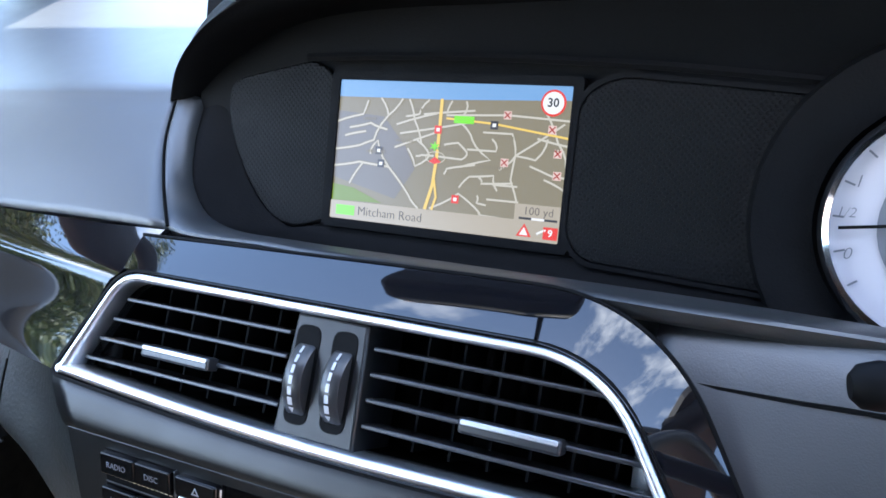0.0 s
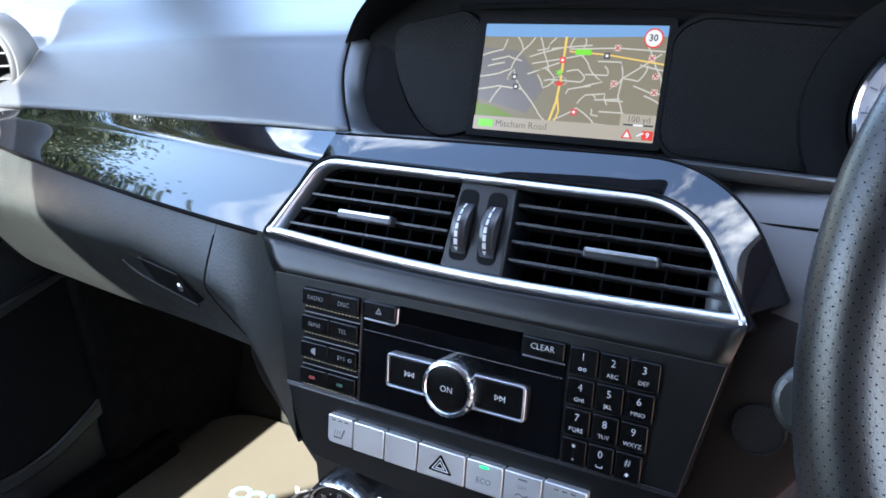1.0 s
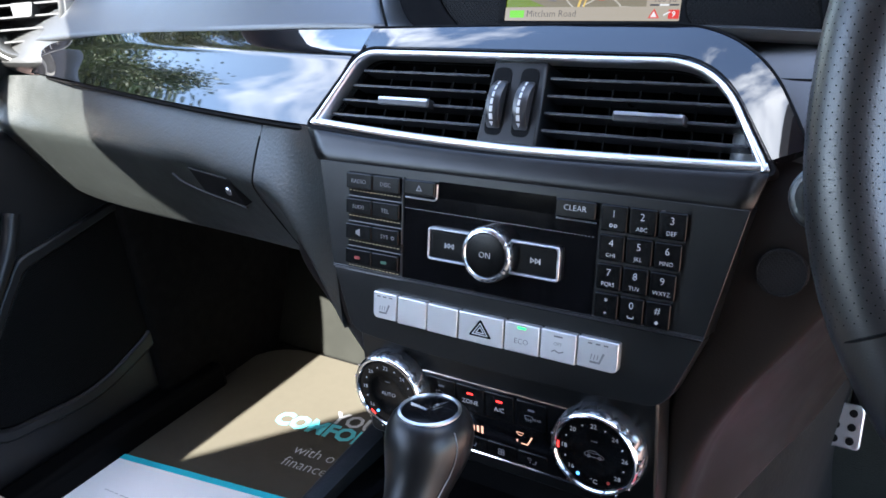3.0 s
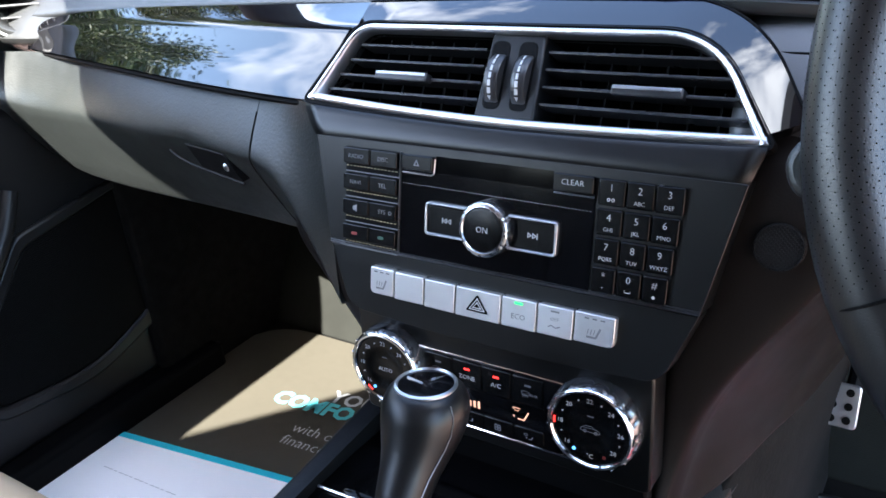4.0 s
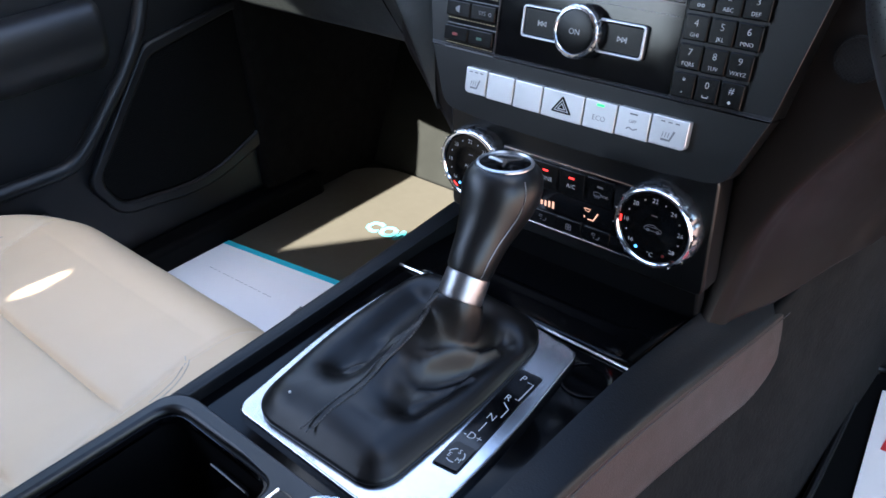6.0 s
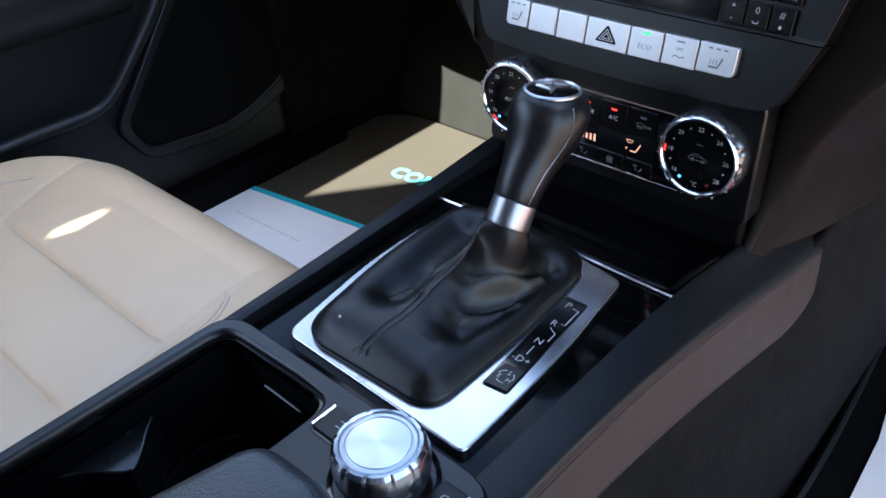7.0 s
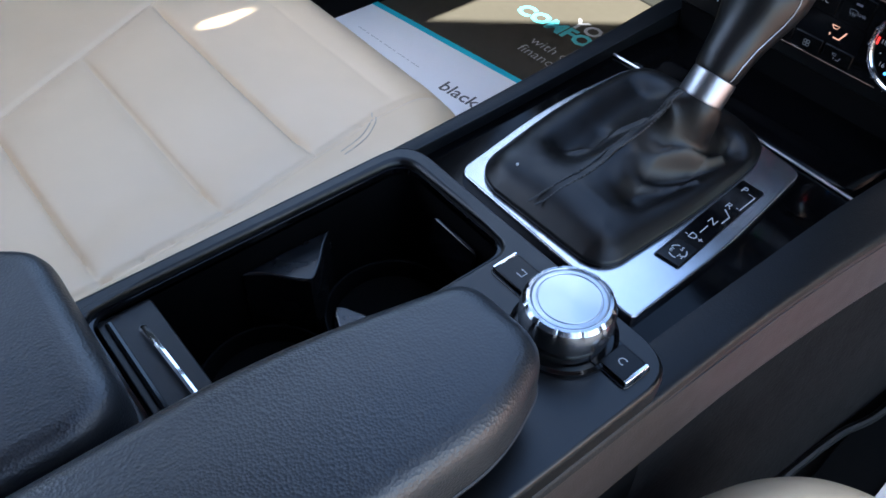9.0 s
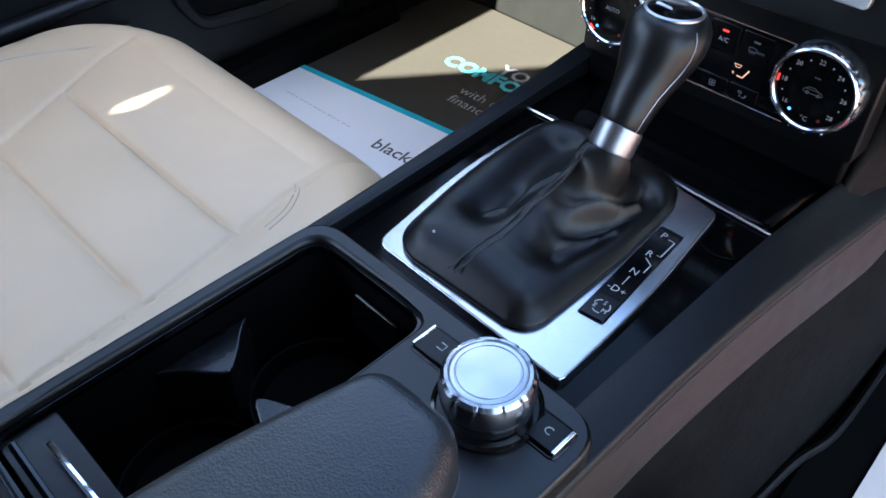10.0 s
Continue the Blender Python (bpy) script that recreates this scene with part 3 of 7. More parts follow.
    # fixed cheek between the glovebox and the centre stack
    secs = [belly(-0.2388, 0.0541, 0.620, 0.480), belly(-0.208, 0.0470, 0.621, 0.476, 0.85, 0.44), belly(-0.178, 0.0402, 0.622, 0.470, 0.65, 0.66, 0.8), belly(-0.148, 0.034, 0.622, 0.460, 0.35, 0.94, 0.4)]
    part("cheek", sheet(loft(secs, 48, 16)), M_DASH, d, solid=0.006, crisp=True)
    part("lid_joint", tube([(-0.2392, p[1] - 0.0002, p[2]) for p in smooth_line(belly(-0.2392, 0.0542, 0.620, 0.480)[1:8], 28)], 0.0008, 5), M_RUBBER, d)
    # latch: a dark slanted pull in a shallow scoop
    g = Face((-0.310, 0.0608, 0.553), (0.09, -0.0232, 0.0), (0.0, -0.22, 1.0))
    pull = [(-0.028, -0.0115), (0.046, -0.0105), (0.028, 0.0120), (-0.044, 0.0085)]
    part("latch", prism(g, rounded(pull, 0.002, 3), -0.010, 0.0006), M_MATT, glove, "black latch pull", bevel=0.0006)
    part("latch_edge", tube([g.p(u, v, 0.0006) for u, v in smooth_line([(-0.088, -0.006), (-0.070, -0.0115), (-0.040, -0.0135), (0.0, -0.0130), (0.046, -0.0120)], 16)], 0.0011, 6), M_SIDE, glove, "thin grey lip")
    part("latch_edge", tube([g.p(-0.044, 0.0092, 0.0006), g.p(0.028, 0.0127, 0.0006)], 0.0008, 6), M_SIDE, glove)
    part("lock", lathe(g, 0.023, -0.0005, [(0.0, 0.0022), (0.0030, 0.0020), (0.0040, 0.0010), (0.0042, 0.0)], 16), M_BRUSH, glove, "small chrome lock")
    # piano black trim: a rolled band, wide beside the vents and a ledge above them
    B = [(-0.712, 0.152, 0.616), (-0.65, 0.140, 0.618), (-0.56, 0.114, 0.621), (-0.46, 0.092, 0.622), (-0.373, 0.075, 0.622), (-0.30, 0.060, 0.623), (-0.238, 0.047, 0.623), (-0.168, 0.036, 0.6255)]
    T = [(-0.716, 0.156, 0.620), (-0.68, 0.162, 0.645), (-0.60, 0.149, 0.658), (-0.50, 0.130, 0.667), (-0.40, 0.114, 0.673), (-0.32, 0.105, 0.677), (-0.25, 0.100, 0.680), (-0.150, 0.094, 0.682)]
    def fair(P):
        q = np.array(P)
        return np.polyfit(q[:, 0], q[:, 1], 3), np.polyfit(q[:, 0], q[:, 2], 3)

    by, bz = fair(B[1:])
    ty, tz = fair(T[1:])
    rows = []
    for w in [k / 28 for k in range(29)]:
        row = []
        end = -0.1652 + min(1.0, w / 0.72) * 0.0345 + max(0.0, w - 0.72) * 0.006
        for k in range(121):
            x = -0.714 + (end + 0.714) * k / 120
            b = Vector((x, float(np.polyval(by, x)), float(np.polyval(bz, x))))
            t = Vector((x, float(np.polyval(ty, x)), float(np.polyval(tz, x))))
            t = b.lerp(t, math.sqrt(max(0.0, 1 - (1 - min(1.0, (x + 0.714) / 0.07)) ** 2)))
            c = b.lerp(t, 0.80) + Vector((0, -1, 0.05)) * (0.0195 * max(0.0, (x + 0.52) / 0.39) ** 2 + 0.0006)
            q1, q2 = c.lerp(b, 0.07), c.lerp(t, 0.25)
            if w < 0.60:
                p = b.lerp(q1, w / 0.60)
            elif w < 0.84:
                h = (w - 0.60) / 0.24
                p = q1.lerp(c, h).lerp(c.lerp(q2, h), h)
            else:
                p = q2.lerp(t, (w - 0.84) / 0.16)
            if w < 0.60:
                p = p + Vector((0, 0.92, -0.40)) * 0.0014 * math.sin(math.pi * w / 0.60)
            row.append(p)
        rows.append(row)
    rows.insert(0, [p + Vector((0, 0.012, -0.003)) for p in rows[0]])
    rows.append([p + Vector((0, 0.012, -0.006)) for p in rows[-1]])
    part("trim_panel", sheet(rows), M_PIANO, d, "piano black lacquered trim", solid=0.002, crisp=True)
    # matt black strip that stands in for the shade in the gap below
    part("trim_gap_shade", tube([p + Vector((0, -0.004, -0.0030)) for p in rows[0][3:-1:3]], 0.0027, 8), M_MATT, d, "black strip for the shaded gap under the trim")
    # the ledge over the vents, turning down beside them: an even band that slopes away from the frame
    edge = rounded([(-0.1295, vv(0.6740)), (0.1195, vv(0.6740)), (0.1590, vv(0.6215))], [0.0, 0.034, 0.0], 24)

    def along(line, s):
        ds = [0.0]
        for p, q in zip(line, line[1:]):
            ds.append(ds[-1] + math.dist(p, q))
        return [float(np.interp(s * ds[-1], ds, [p[c] for p in line])) for c in range(len(line[0]))]

    rows = []
    for k in range(121):
        s = 0.975 * k / 120
        u, v = along(edge, s)
        a2, b2 = along(edge, max(0.0, s - 0.03)), along(edge, min(1.0, s + 0.03))
        t = Vector((b2[0] - a2[0], b2[1] - a2[1])).normalized()
        q = Vector((-t.y, t.x))
        wide = float(curve_at([(0.0180,), (0.0192,), (0.0202,), (0.0212,), (0.0218,), (0.0210,), (0.0190,)], s)[0])
        a = VENT.p(u, v, 0.0045 - 0.0035 * max(0.0, 1 - k / 12) ** 2)
        b = VENT.p(u + q.x * wide, v + q.y * wide, -0.0075)
        m = a.lerp(b, 0.5) + VENT.n * 0.0005
        rows.append([a - VENT.n * 0.009] + [a.lerp(m, h / 12).lerp(m.lerp(b, h / 12), h / 12) for h in range(13)] + [b - VENT.n * 0.010])
    rows.append([p - VENT.n * 0.012 + Vector((0, 0, -0.0005)) for p in rows[-1]])
    part("trim_panel", sheet(rows), M_PIANO, d, "piano black lacquered ledge over the vents", solid=0.002, crisp=True)
    part("ledge_seal", tube([r[-2] + Vector((0, 0.0004, 0.0002)) for r in rows[:-1]], 0.0009, 6), M_MATT, d)
    # frame round the screen recess
    O = [(-0.1745, 0.166, 0.7325), (-0.166, 0.143, 0.7150), (-0.150, 0.120, 0.6975), (-0.131, 0.099, 0.6825), (-0.06, 0.0885, 0.6860), (0.015, 0.085, 0.6872), (0.09, 0.083, 0.6880), (0.135, 0.083, 0.6870), (0.19, 0.090, 0.683), (0.26, 0.098, 0.678)]
    I = [(-0.1600, 0.170, 0.7330), (-0.153, 0.147, 0.7140), (-0.141, 0.128, 0.6930), (-0.118, 0.122, 0.6760), (-0.06, 0.128, 0.6695), (0.015, 0.131, 0.6680), (0.09, 0.131, 0.6680), (0.135, 0.129, 0.6690), (0.19, 0.127, 0.6690), (0.26, 0.127, 0.666)]
    secs = []
    for o, i in zip(O, I):
        o, i = np.array(o), np.array(i)
        secs.append([o + np.array([-0.001, 0.002, -0.008]), o, o * 0.75 + i * 0.25 + np.array([0, 0, 0.0022]), o * 0.4 + i * 0.6 + np.array([0, 0, 0.0020]), i, i + np.array([0.002, 0.006, -0.004])])
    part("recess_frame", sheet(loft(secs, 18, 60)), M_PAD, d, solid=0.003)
    part("pad_joint", tube(smooth_line([(o[0] - 0.0006, o[1], o[2] + 0.0006) for o in O[:4]], 14), 0.0010, 5), M_RUBBER, d)
    # floor and left wall of the recess
    secs = []
    for (x, y, z), (gx, gy, gz) in zip(I, [(-0.134, 0.180, 0.745), (-0.133, 0.165, 0.721), (-0.115, 0.150, 0.690), (-0.089, 0.142, 0.6715), (-0.06, 0.143, 0.6735), (0.015, 0.143, 0.6735), (0.08, 0.143, 0.6735), (0.13, 0.143, 0.673), (0.18, 0.143, 0.672), (0.26, 0.145, 0.670)]):
        secs.append([(x + 0.001, y + 0.003, z - 0.002), (0.6 * x + 0.4 * gx, 0.6 * y + 0.4 * gy, 0.6 * z + 0.4 * gz - 0.003), (0.2 * x + 0.8 * gx, 0.2 * y + 0.8 * gy, 0.2 * z + 0.8 * gz - 0.002), (gx, gy, gz)])
    part("recess_floor", sheet(loft(secs, 12, 60)), M_HOOD, d, solid=0.002)
    # hood over the screen and the dials
    outer = [(-0.182, 0.168, 0.731), (-0.159, 0.156, 0.754), (-0.131, 0.147, 0.774), (-0.104, 0.142, 0.788), (-0.07, 0.138, 0.801), (0.0, 0.134, 0.814), (0.10, 0.130, 0.825), (0.22, 0.120, 0.838), (0.36, 0.110, 0.846), (0.50, 0.11, 0.83), (0.60, 0.12, 0.77)]
    innr = [(-0.165, 0.171, 0.731), (-0.147, 0.163, 0.752), (-0.121, 0.157, 0.769), (-0.090, 0.152, 0.781), (-0.05, 0.149, 0.790), (0.01, 0.146, 0.797), (0.11, 0.143, 0.806), (0.22, 0.134, 0.818), (0.36, 0.124, 0.824), (0.49, 0.122, 0.81), (0.585, 0.13, 0.765)]
    secs = []
    for o, i in zip(outer, innr):
        o, i = np.array(o), np.array(i)
        deep = i + np.array([0.010, 0.030, -0.004])
        far = np.array([max(i[0] + 0.02, -0.135), 0.20, min(i[2] - 0.004, 0.768)])
        secs.append([far, deep, i, 0.5 * (o + i) + np.array([0, -0.006, 0.002]), o, o + np.array([-0.002, 0.03, 0.006]), np.array([o[0], 0.30, max(0.752, o[2] - 0.02)]), np.array([o[0], 0.42, 0.762])])
    part("hood", sheet(loft(secs, 36, 60)), M_HOOD, d, "black hood over the screen and dials", angle=70)
    part("hood_rib", tube(smooth_line([(-0.078, 0.171, 0.7575), (0.0, 0.171, 0.7590), (0.10, 0.170, 0.7570), (0.19, 0.168, 0.7510)], 14), 0.0022, 6), M_HOOD, d)
    # perforated panels each side of the screen
    fl = rounded([(-0.004, -0.003), (-0.005, 0.074), (-0.018, 0.082), (-0.076, 0.070), (-0.073, 0.043), (-0.056, 0.012), (-0.038, -0.006), (-0.022, -0.009)], [0.003, 0.004, 0.006, 0.012, 0.02, 0.02, 0.012, 0.008], 4)
    gl = Face((-0.059, 0.1462, 0.679), (1.0, 0.03, 0.0), (0, 0.40, 1.0))
    part("speaker_grille", prism(gl, fl, -0.004, 0.001), M_GRILLE, d, "black perforated speaker panel", bevel=0.001)
    fr = rounded([(0.012, -0.006), (0.098, -0.009), (0.110, -0.006), (0.102, 0.030), (0.104, 0.050), (0.118, 0.072), (0.020, 0.078), (0.004, 0.068), (0.003, 0.004)], [0.012, 0.004, 0.004, 0.03, 0.03, 0.003, 0.010, 0.012, 0.010], 5)
    gr = Face((0.070, 0.1425, 0.679), (1.0, -0.03, 0.0), (0, 0.40, 1.0))
    part("speaker_grille", prism(gr, fr, -0.004, 0.001), M_GRILLE, d, "black perforated panel beside the dials", bevel=0.001)
    cu = sum(u for u, v in fr) / len(fr)
    cv = sum(v for u, v in fr) / len(fr)
    part("grille_rim", ring(gr, [(cu + (u - cu) * 1.03, cv + (v - cv) * 1.05) for u, v in fr], fr, -0.004, 0.0016), M_HOOD, d)
    # black surround that holds screen and panels
    back = Face((0, 0.1485, 0.679), (1, 0, 0), (0, 0.40, 1.0))
    part("binnacle_back", prism(back, rect(-0.16, -0.02, 0.62, 0.16), -0.01, 0.0), M_HOOD, d, smooth=False)
    # facia to the right of the vents, round to the steering column
    secs = [[(x, 0.102 - 0.02 * s, 0.680), (x, 0.086 - 0.018 * s, 0.672), (x, 0.060 - 0.006 * s, 0.640), (x, 0.050, 0.622), (x, 0.044, 0.60), (x, 0.047, 0.575), (x, 0.044, 0.55)] for s, x in ((0, 0.130), (0, 0.172), (0.2, 0.21), (0.5, 0.26), (0.8, 0.34))]
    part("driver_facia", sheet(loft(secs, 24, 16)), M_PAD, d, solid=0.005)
    part("facia_joint", tube(smooth_line([(0.146, 0.0772, 0.6605), (0.180, 0.0762, 0.6612), (0.207, 0.0748, 0.6628), (0.27, 0.0705, 0.6650)], 12), 0.0010, 5), M_RUBBER, d)
    # knee panel under the column
    secs = [[(0.24, 0.050, 0.60), (0.24, 0.046, 0.54), (0.27, 0.075, 0.50), (0.30, 0.14, 0.47)], [(0.50, 0.045, 0.60), (0.50, 0.05, 0.52), (0.50, 0.08, 0.47), (0.50, 0.15, 0.44)], [(0.79, 0.07, 0.64), (0.79, 0.07, 0.52), (0.79, 0.10, 0.47), (0.79, 0.15, 0.44)]]
    part("knee_panel", sheet(loft(secs, 14, 14)), M_SIDE, d, solid=0.005)
    secs = [[(x, 0.085, 0.68), (x, 0.06, 0.65), (x, 0.05, 0.62), (x, 0.045, 0.59)] for x in (0.34, 0.5, 0.79)]
    part("driver_facia", sheet(loft(secs, 10, 10)), M_SIDE, d, solid=0.005)


build_dashboard()


def build_round_vent():
    v = thing("round_air_vent", "round air vent with a silver ring at the dashboard's end", "air vent")
    f = Face((-0.720, 0.174, 0.684), (0.9, 0.40, 0.0), (-0.08, 0.22, 1.0))
    part("ring", lathe(f, 0, 0, [(0.074, -0.022), (0.068, -0.004), (0.064, 0.002), (0.060, 0.0045), (0.0575, 0.0040), (0.0555, 0.0060), (0.0525, 0.0066), (0.0500, 0.0045), (0.0485, -0.002), (0.0480, -0.022)], 56), M_VENTRING, v, "satin silver ring")
    part("bowl", lathe(f, 0, 0, [(0.048, -0.018), (0.042, -0.030), (0.0, -0.034)], 32), M_MATT, v)
    for i in range(6):
        y = (i - 2.5) * 0.0140
        w = math.sqrt(0.0470**2 - y * y)
        part("slat", prism(f, rounded(rect(-w, y - 0.0013, w, y + 0.0013), 0.0008, 2), -0.022, -0.003), M_VENTRING, v, bevel=0.0006)
    part("slide", prism(f, rounded([(-0.012, -0.0085), (0.012, -0.0085), (0.015, 0.0085), (-0.015, 0.0085)], 0.003, 3), -0.014, 0.0005), M_VENTRING, v, "grey slide on the slats", bevel=0.0015)


build_round_vent()


def build_center_vent():
    a = thing("center_air_vent", "centre air vents in a satin chrome frame with black slats", "air vent")
    outer = rounded([(-0.162, vv(0.6245)), (-0.127, vv(0.6735)), (0.119, vv(0.6735)), (0.158, vv(0.6215)), (0.08, vv(0.6195)), (0.0, vv(0.6185)), (-0.08, vv(0.6205))], [0.004, 0.014, 0.030, 0.004, 0.05, 0.05, 0.05], 8)
    cu, cv = 0.0, vv(0.646)
    lines = [[] for _ in range(5)]
    n = len(outer)
    for i, (u, v) in enumerate(outer):
        p0, p1 = Vector(outer[i - 1]), Vector(outer[(i + 1) % n])
        t = (p1 - p0).normalized()
        q = Vector((t.y, -t.x))
        if q.dot(Vector((cu - u, (cv - v)))) < 0:
            q = -q
        w = 0.0048 if v > vv(0.628) else 0.0062
        for line, share in zip(lines, (0.14, 0.38, 0.62, 0.86, 1.0)):
            line.append((u + q.x * w * share, v + q.y * w * share))
    inner = lines[-1]
    prof = [(outer, -0.006), (outer, 0.0020), (lines[0], 0.0040), (lines[1], 0.0054), (lines[2], 0.0056), (lines[3], 0.0046), (inner, 0.0025), (inner, -0.012)]
    rows = [[VENT.p(u, v, h) for u, v in line] for line, h in prof]
    part("frame", sheet(rows, closed=True), M_SATIN, a, "satin chrome vent frame", angle=60)
    gap = [(u + (u - iu) * 0.30, v + (v - iv) * 0.30) for (u, v), (iu, iv) in zip(outer, inner)]
    part("seal", ring(VENT, gap, outer, -0.006, 0.0044), M_MATT, a, "thin black seal round the frame", smooth=False)
    part("duct", prism(VENT, inner, -0.045, -0.040), M_MATT, a, smooth=False)
    part("duct_wall", ring(VENT, outer, inner, -0.040, -0.0065), M_MATT, a)
    part("divider", prism(VENT, [(-0.0235, vv(0.6235)), (0.0185, vv(0.6235)), (0.0165, vv(0.6695)), (-0.0205, vv(0.6695))], -0.030, 0.0012), M_VENTBAR, a, "grey divider between the two vents", bevel=0.0015)
    for cx in (-0.0125, 0.0065):
        part("wheel_slot", prism(VENT, rounded(rect(cx - 0.0062, vv(0.6285), cx + 0.0062, vv(0.6655)), 0.005, 4), 0.0006, 0.0016), M_MATT, a, smooth=False)
        hub = VENT.p(cx, vv(0.6452), -0.0108)
        ax = Face(hub, VENT.v, VENT.n)
        wheel = part("thumb_wheel", lathe(ax, 0, 0, [(0.010, -0.0047), (0.0190, -0.0047), (0.0200, -0.0035), (0.0200, 0.0035), (0.0190, 0.0047), (0.010, 0.0047)], 64, rib=lambda i, r, h: r - (0.0004 if i % 2 and r > 0.0195 else 0)), M_THUMB, a, "ribbed dark grey thumb wheel")
        for j in range(6):
            tilt = (j - 2.0) * 0.235
            g = Face(hub + (VENT.n * math.cos(tilt) + VENT.v * math.sin(tilt)) * 0.0200, VENT.u, VENT.v * math.cos(tilt) - VENT.n * math.sin(tilt))
            wide = 0.0011 - 0.00012 * j
            part("mark", prism(g, rect(-wide, -0.0018, wide, 0.0017), 0.0, 0.0003), M_LEGEND, wheel, "white mark", smooth=False)
        g = Face(hub + (VENT.n * math.cos(-0.70) + VENT.v * math.sin(-0.70)) * 0.0200, VENT.u, VENT.v * math.cos(-0.70) - VENT.n * math.sin(-0.70))
        part("arrow", prism(g, [(-0.0012, 0.0012), (0.0, -0.0014), (0.0012, 0.0012)], 0.0, 0.0003), M_LEGEND, wheel, smooth=False)

    def edge_left(z):
        return -0.1535 + (z - 0.6255) / (0.669 - 0.6255) * 0.033

    def edge_right(z):
        return 0.1485 - (z - 0.6255) / (0.669 - 0.6255) * 0.030

    for i in range(4):
        z = 0.6335 + i * 0.0092
        for side in (-1, 1):
            u0, u1 = (edge_left(z) + 0.001, -0.024) if side < 0 else (0.019, edge_right(z) - 0.001)
            v = vv(z)
            sl = Face(VENT.p(0, v, -0.004), VENT.u, VENT.v * 0.03 + VENT.n * 0.999)
            part("slat", prism(sl, rect(u0, -0.013, u1, 0.003), -0.0010, 0.0010), M_VANE, a, bevel=0.0006, segs=2)
            if i == 1:
                cu2 = -0.083 if side < 0 else 0.086
                t = Face(VENT.p(cu2, v, 0.0), VENT.u, VENT.v)
                w = 0.021
                part("tab", prism(t, rounded(rect(-w, -0.0030, w, 0.0030), 0.0015, 3), -0.003, 0.0050), M_VANE, a, "grey slider tab", bevel=0.0014, segs=3)
                part("tab_edge", prism(t, rounded(rect(-w + 0.001, 0.0004, w - 0.001, 0.0026), 0.0008, 2), 0.0048, 0.0056), M_BRUSH, a, "chrome tab edge", bevel=0.0004)
    for k in range(6):
        for side in (-1, 1):
            u = -0.041 - k * 0.0172 if side < 0 else 0.038 + k * 0.0172
            top = 0.668 if abs(u) < 0.118 else 0.648
            if abs(u) > 0.136:
                continue
            part("vane", prism(Face(VENT.p(u, 0, -0.02), VENT.v, VENT.n), rect(vv(0.627), -0.016, vv(top), 0.006), -0.0006, 0.0006), M_HOOD, a, smooth=False)


build_center_vent()


def sx(p):
    """A place on the screen: per cent across and down."""
    return (-0.064 + 0.128 * p[0] / 100, 0.0725 * (1 - p[1] / 100))


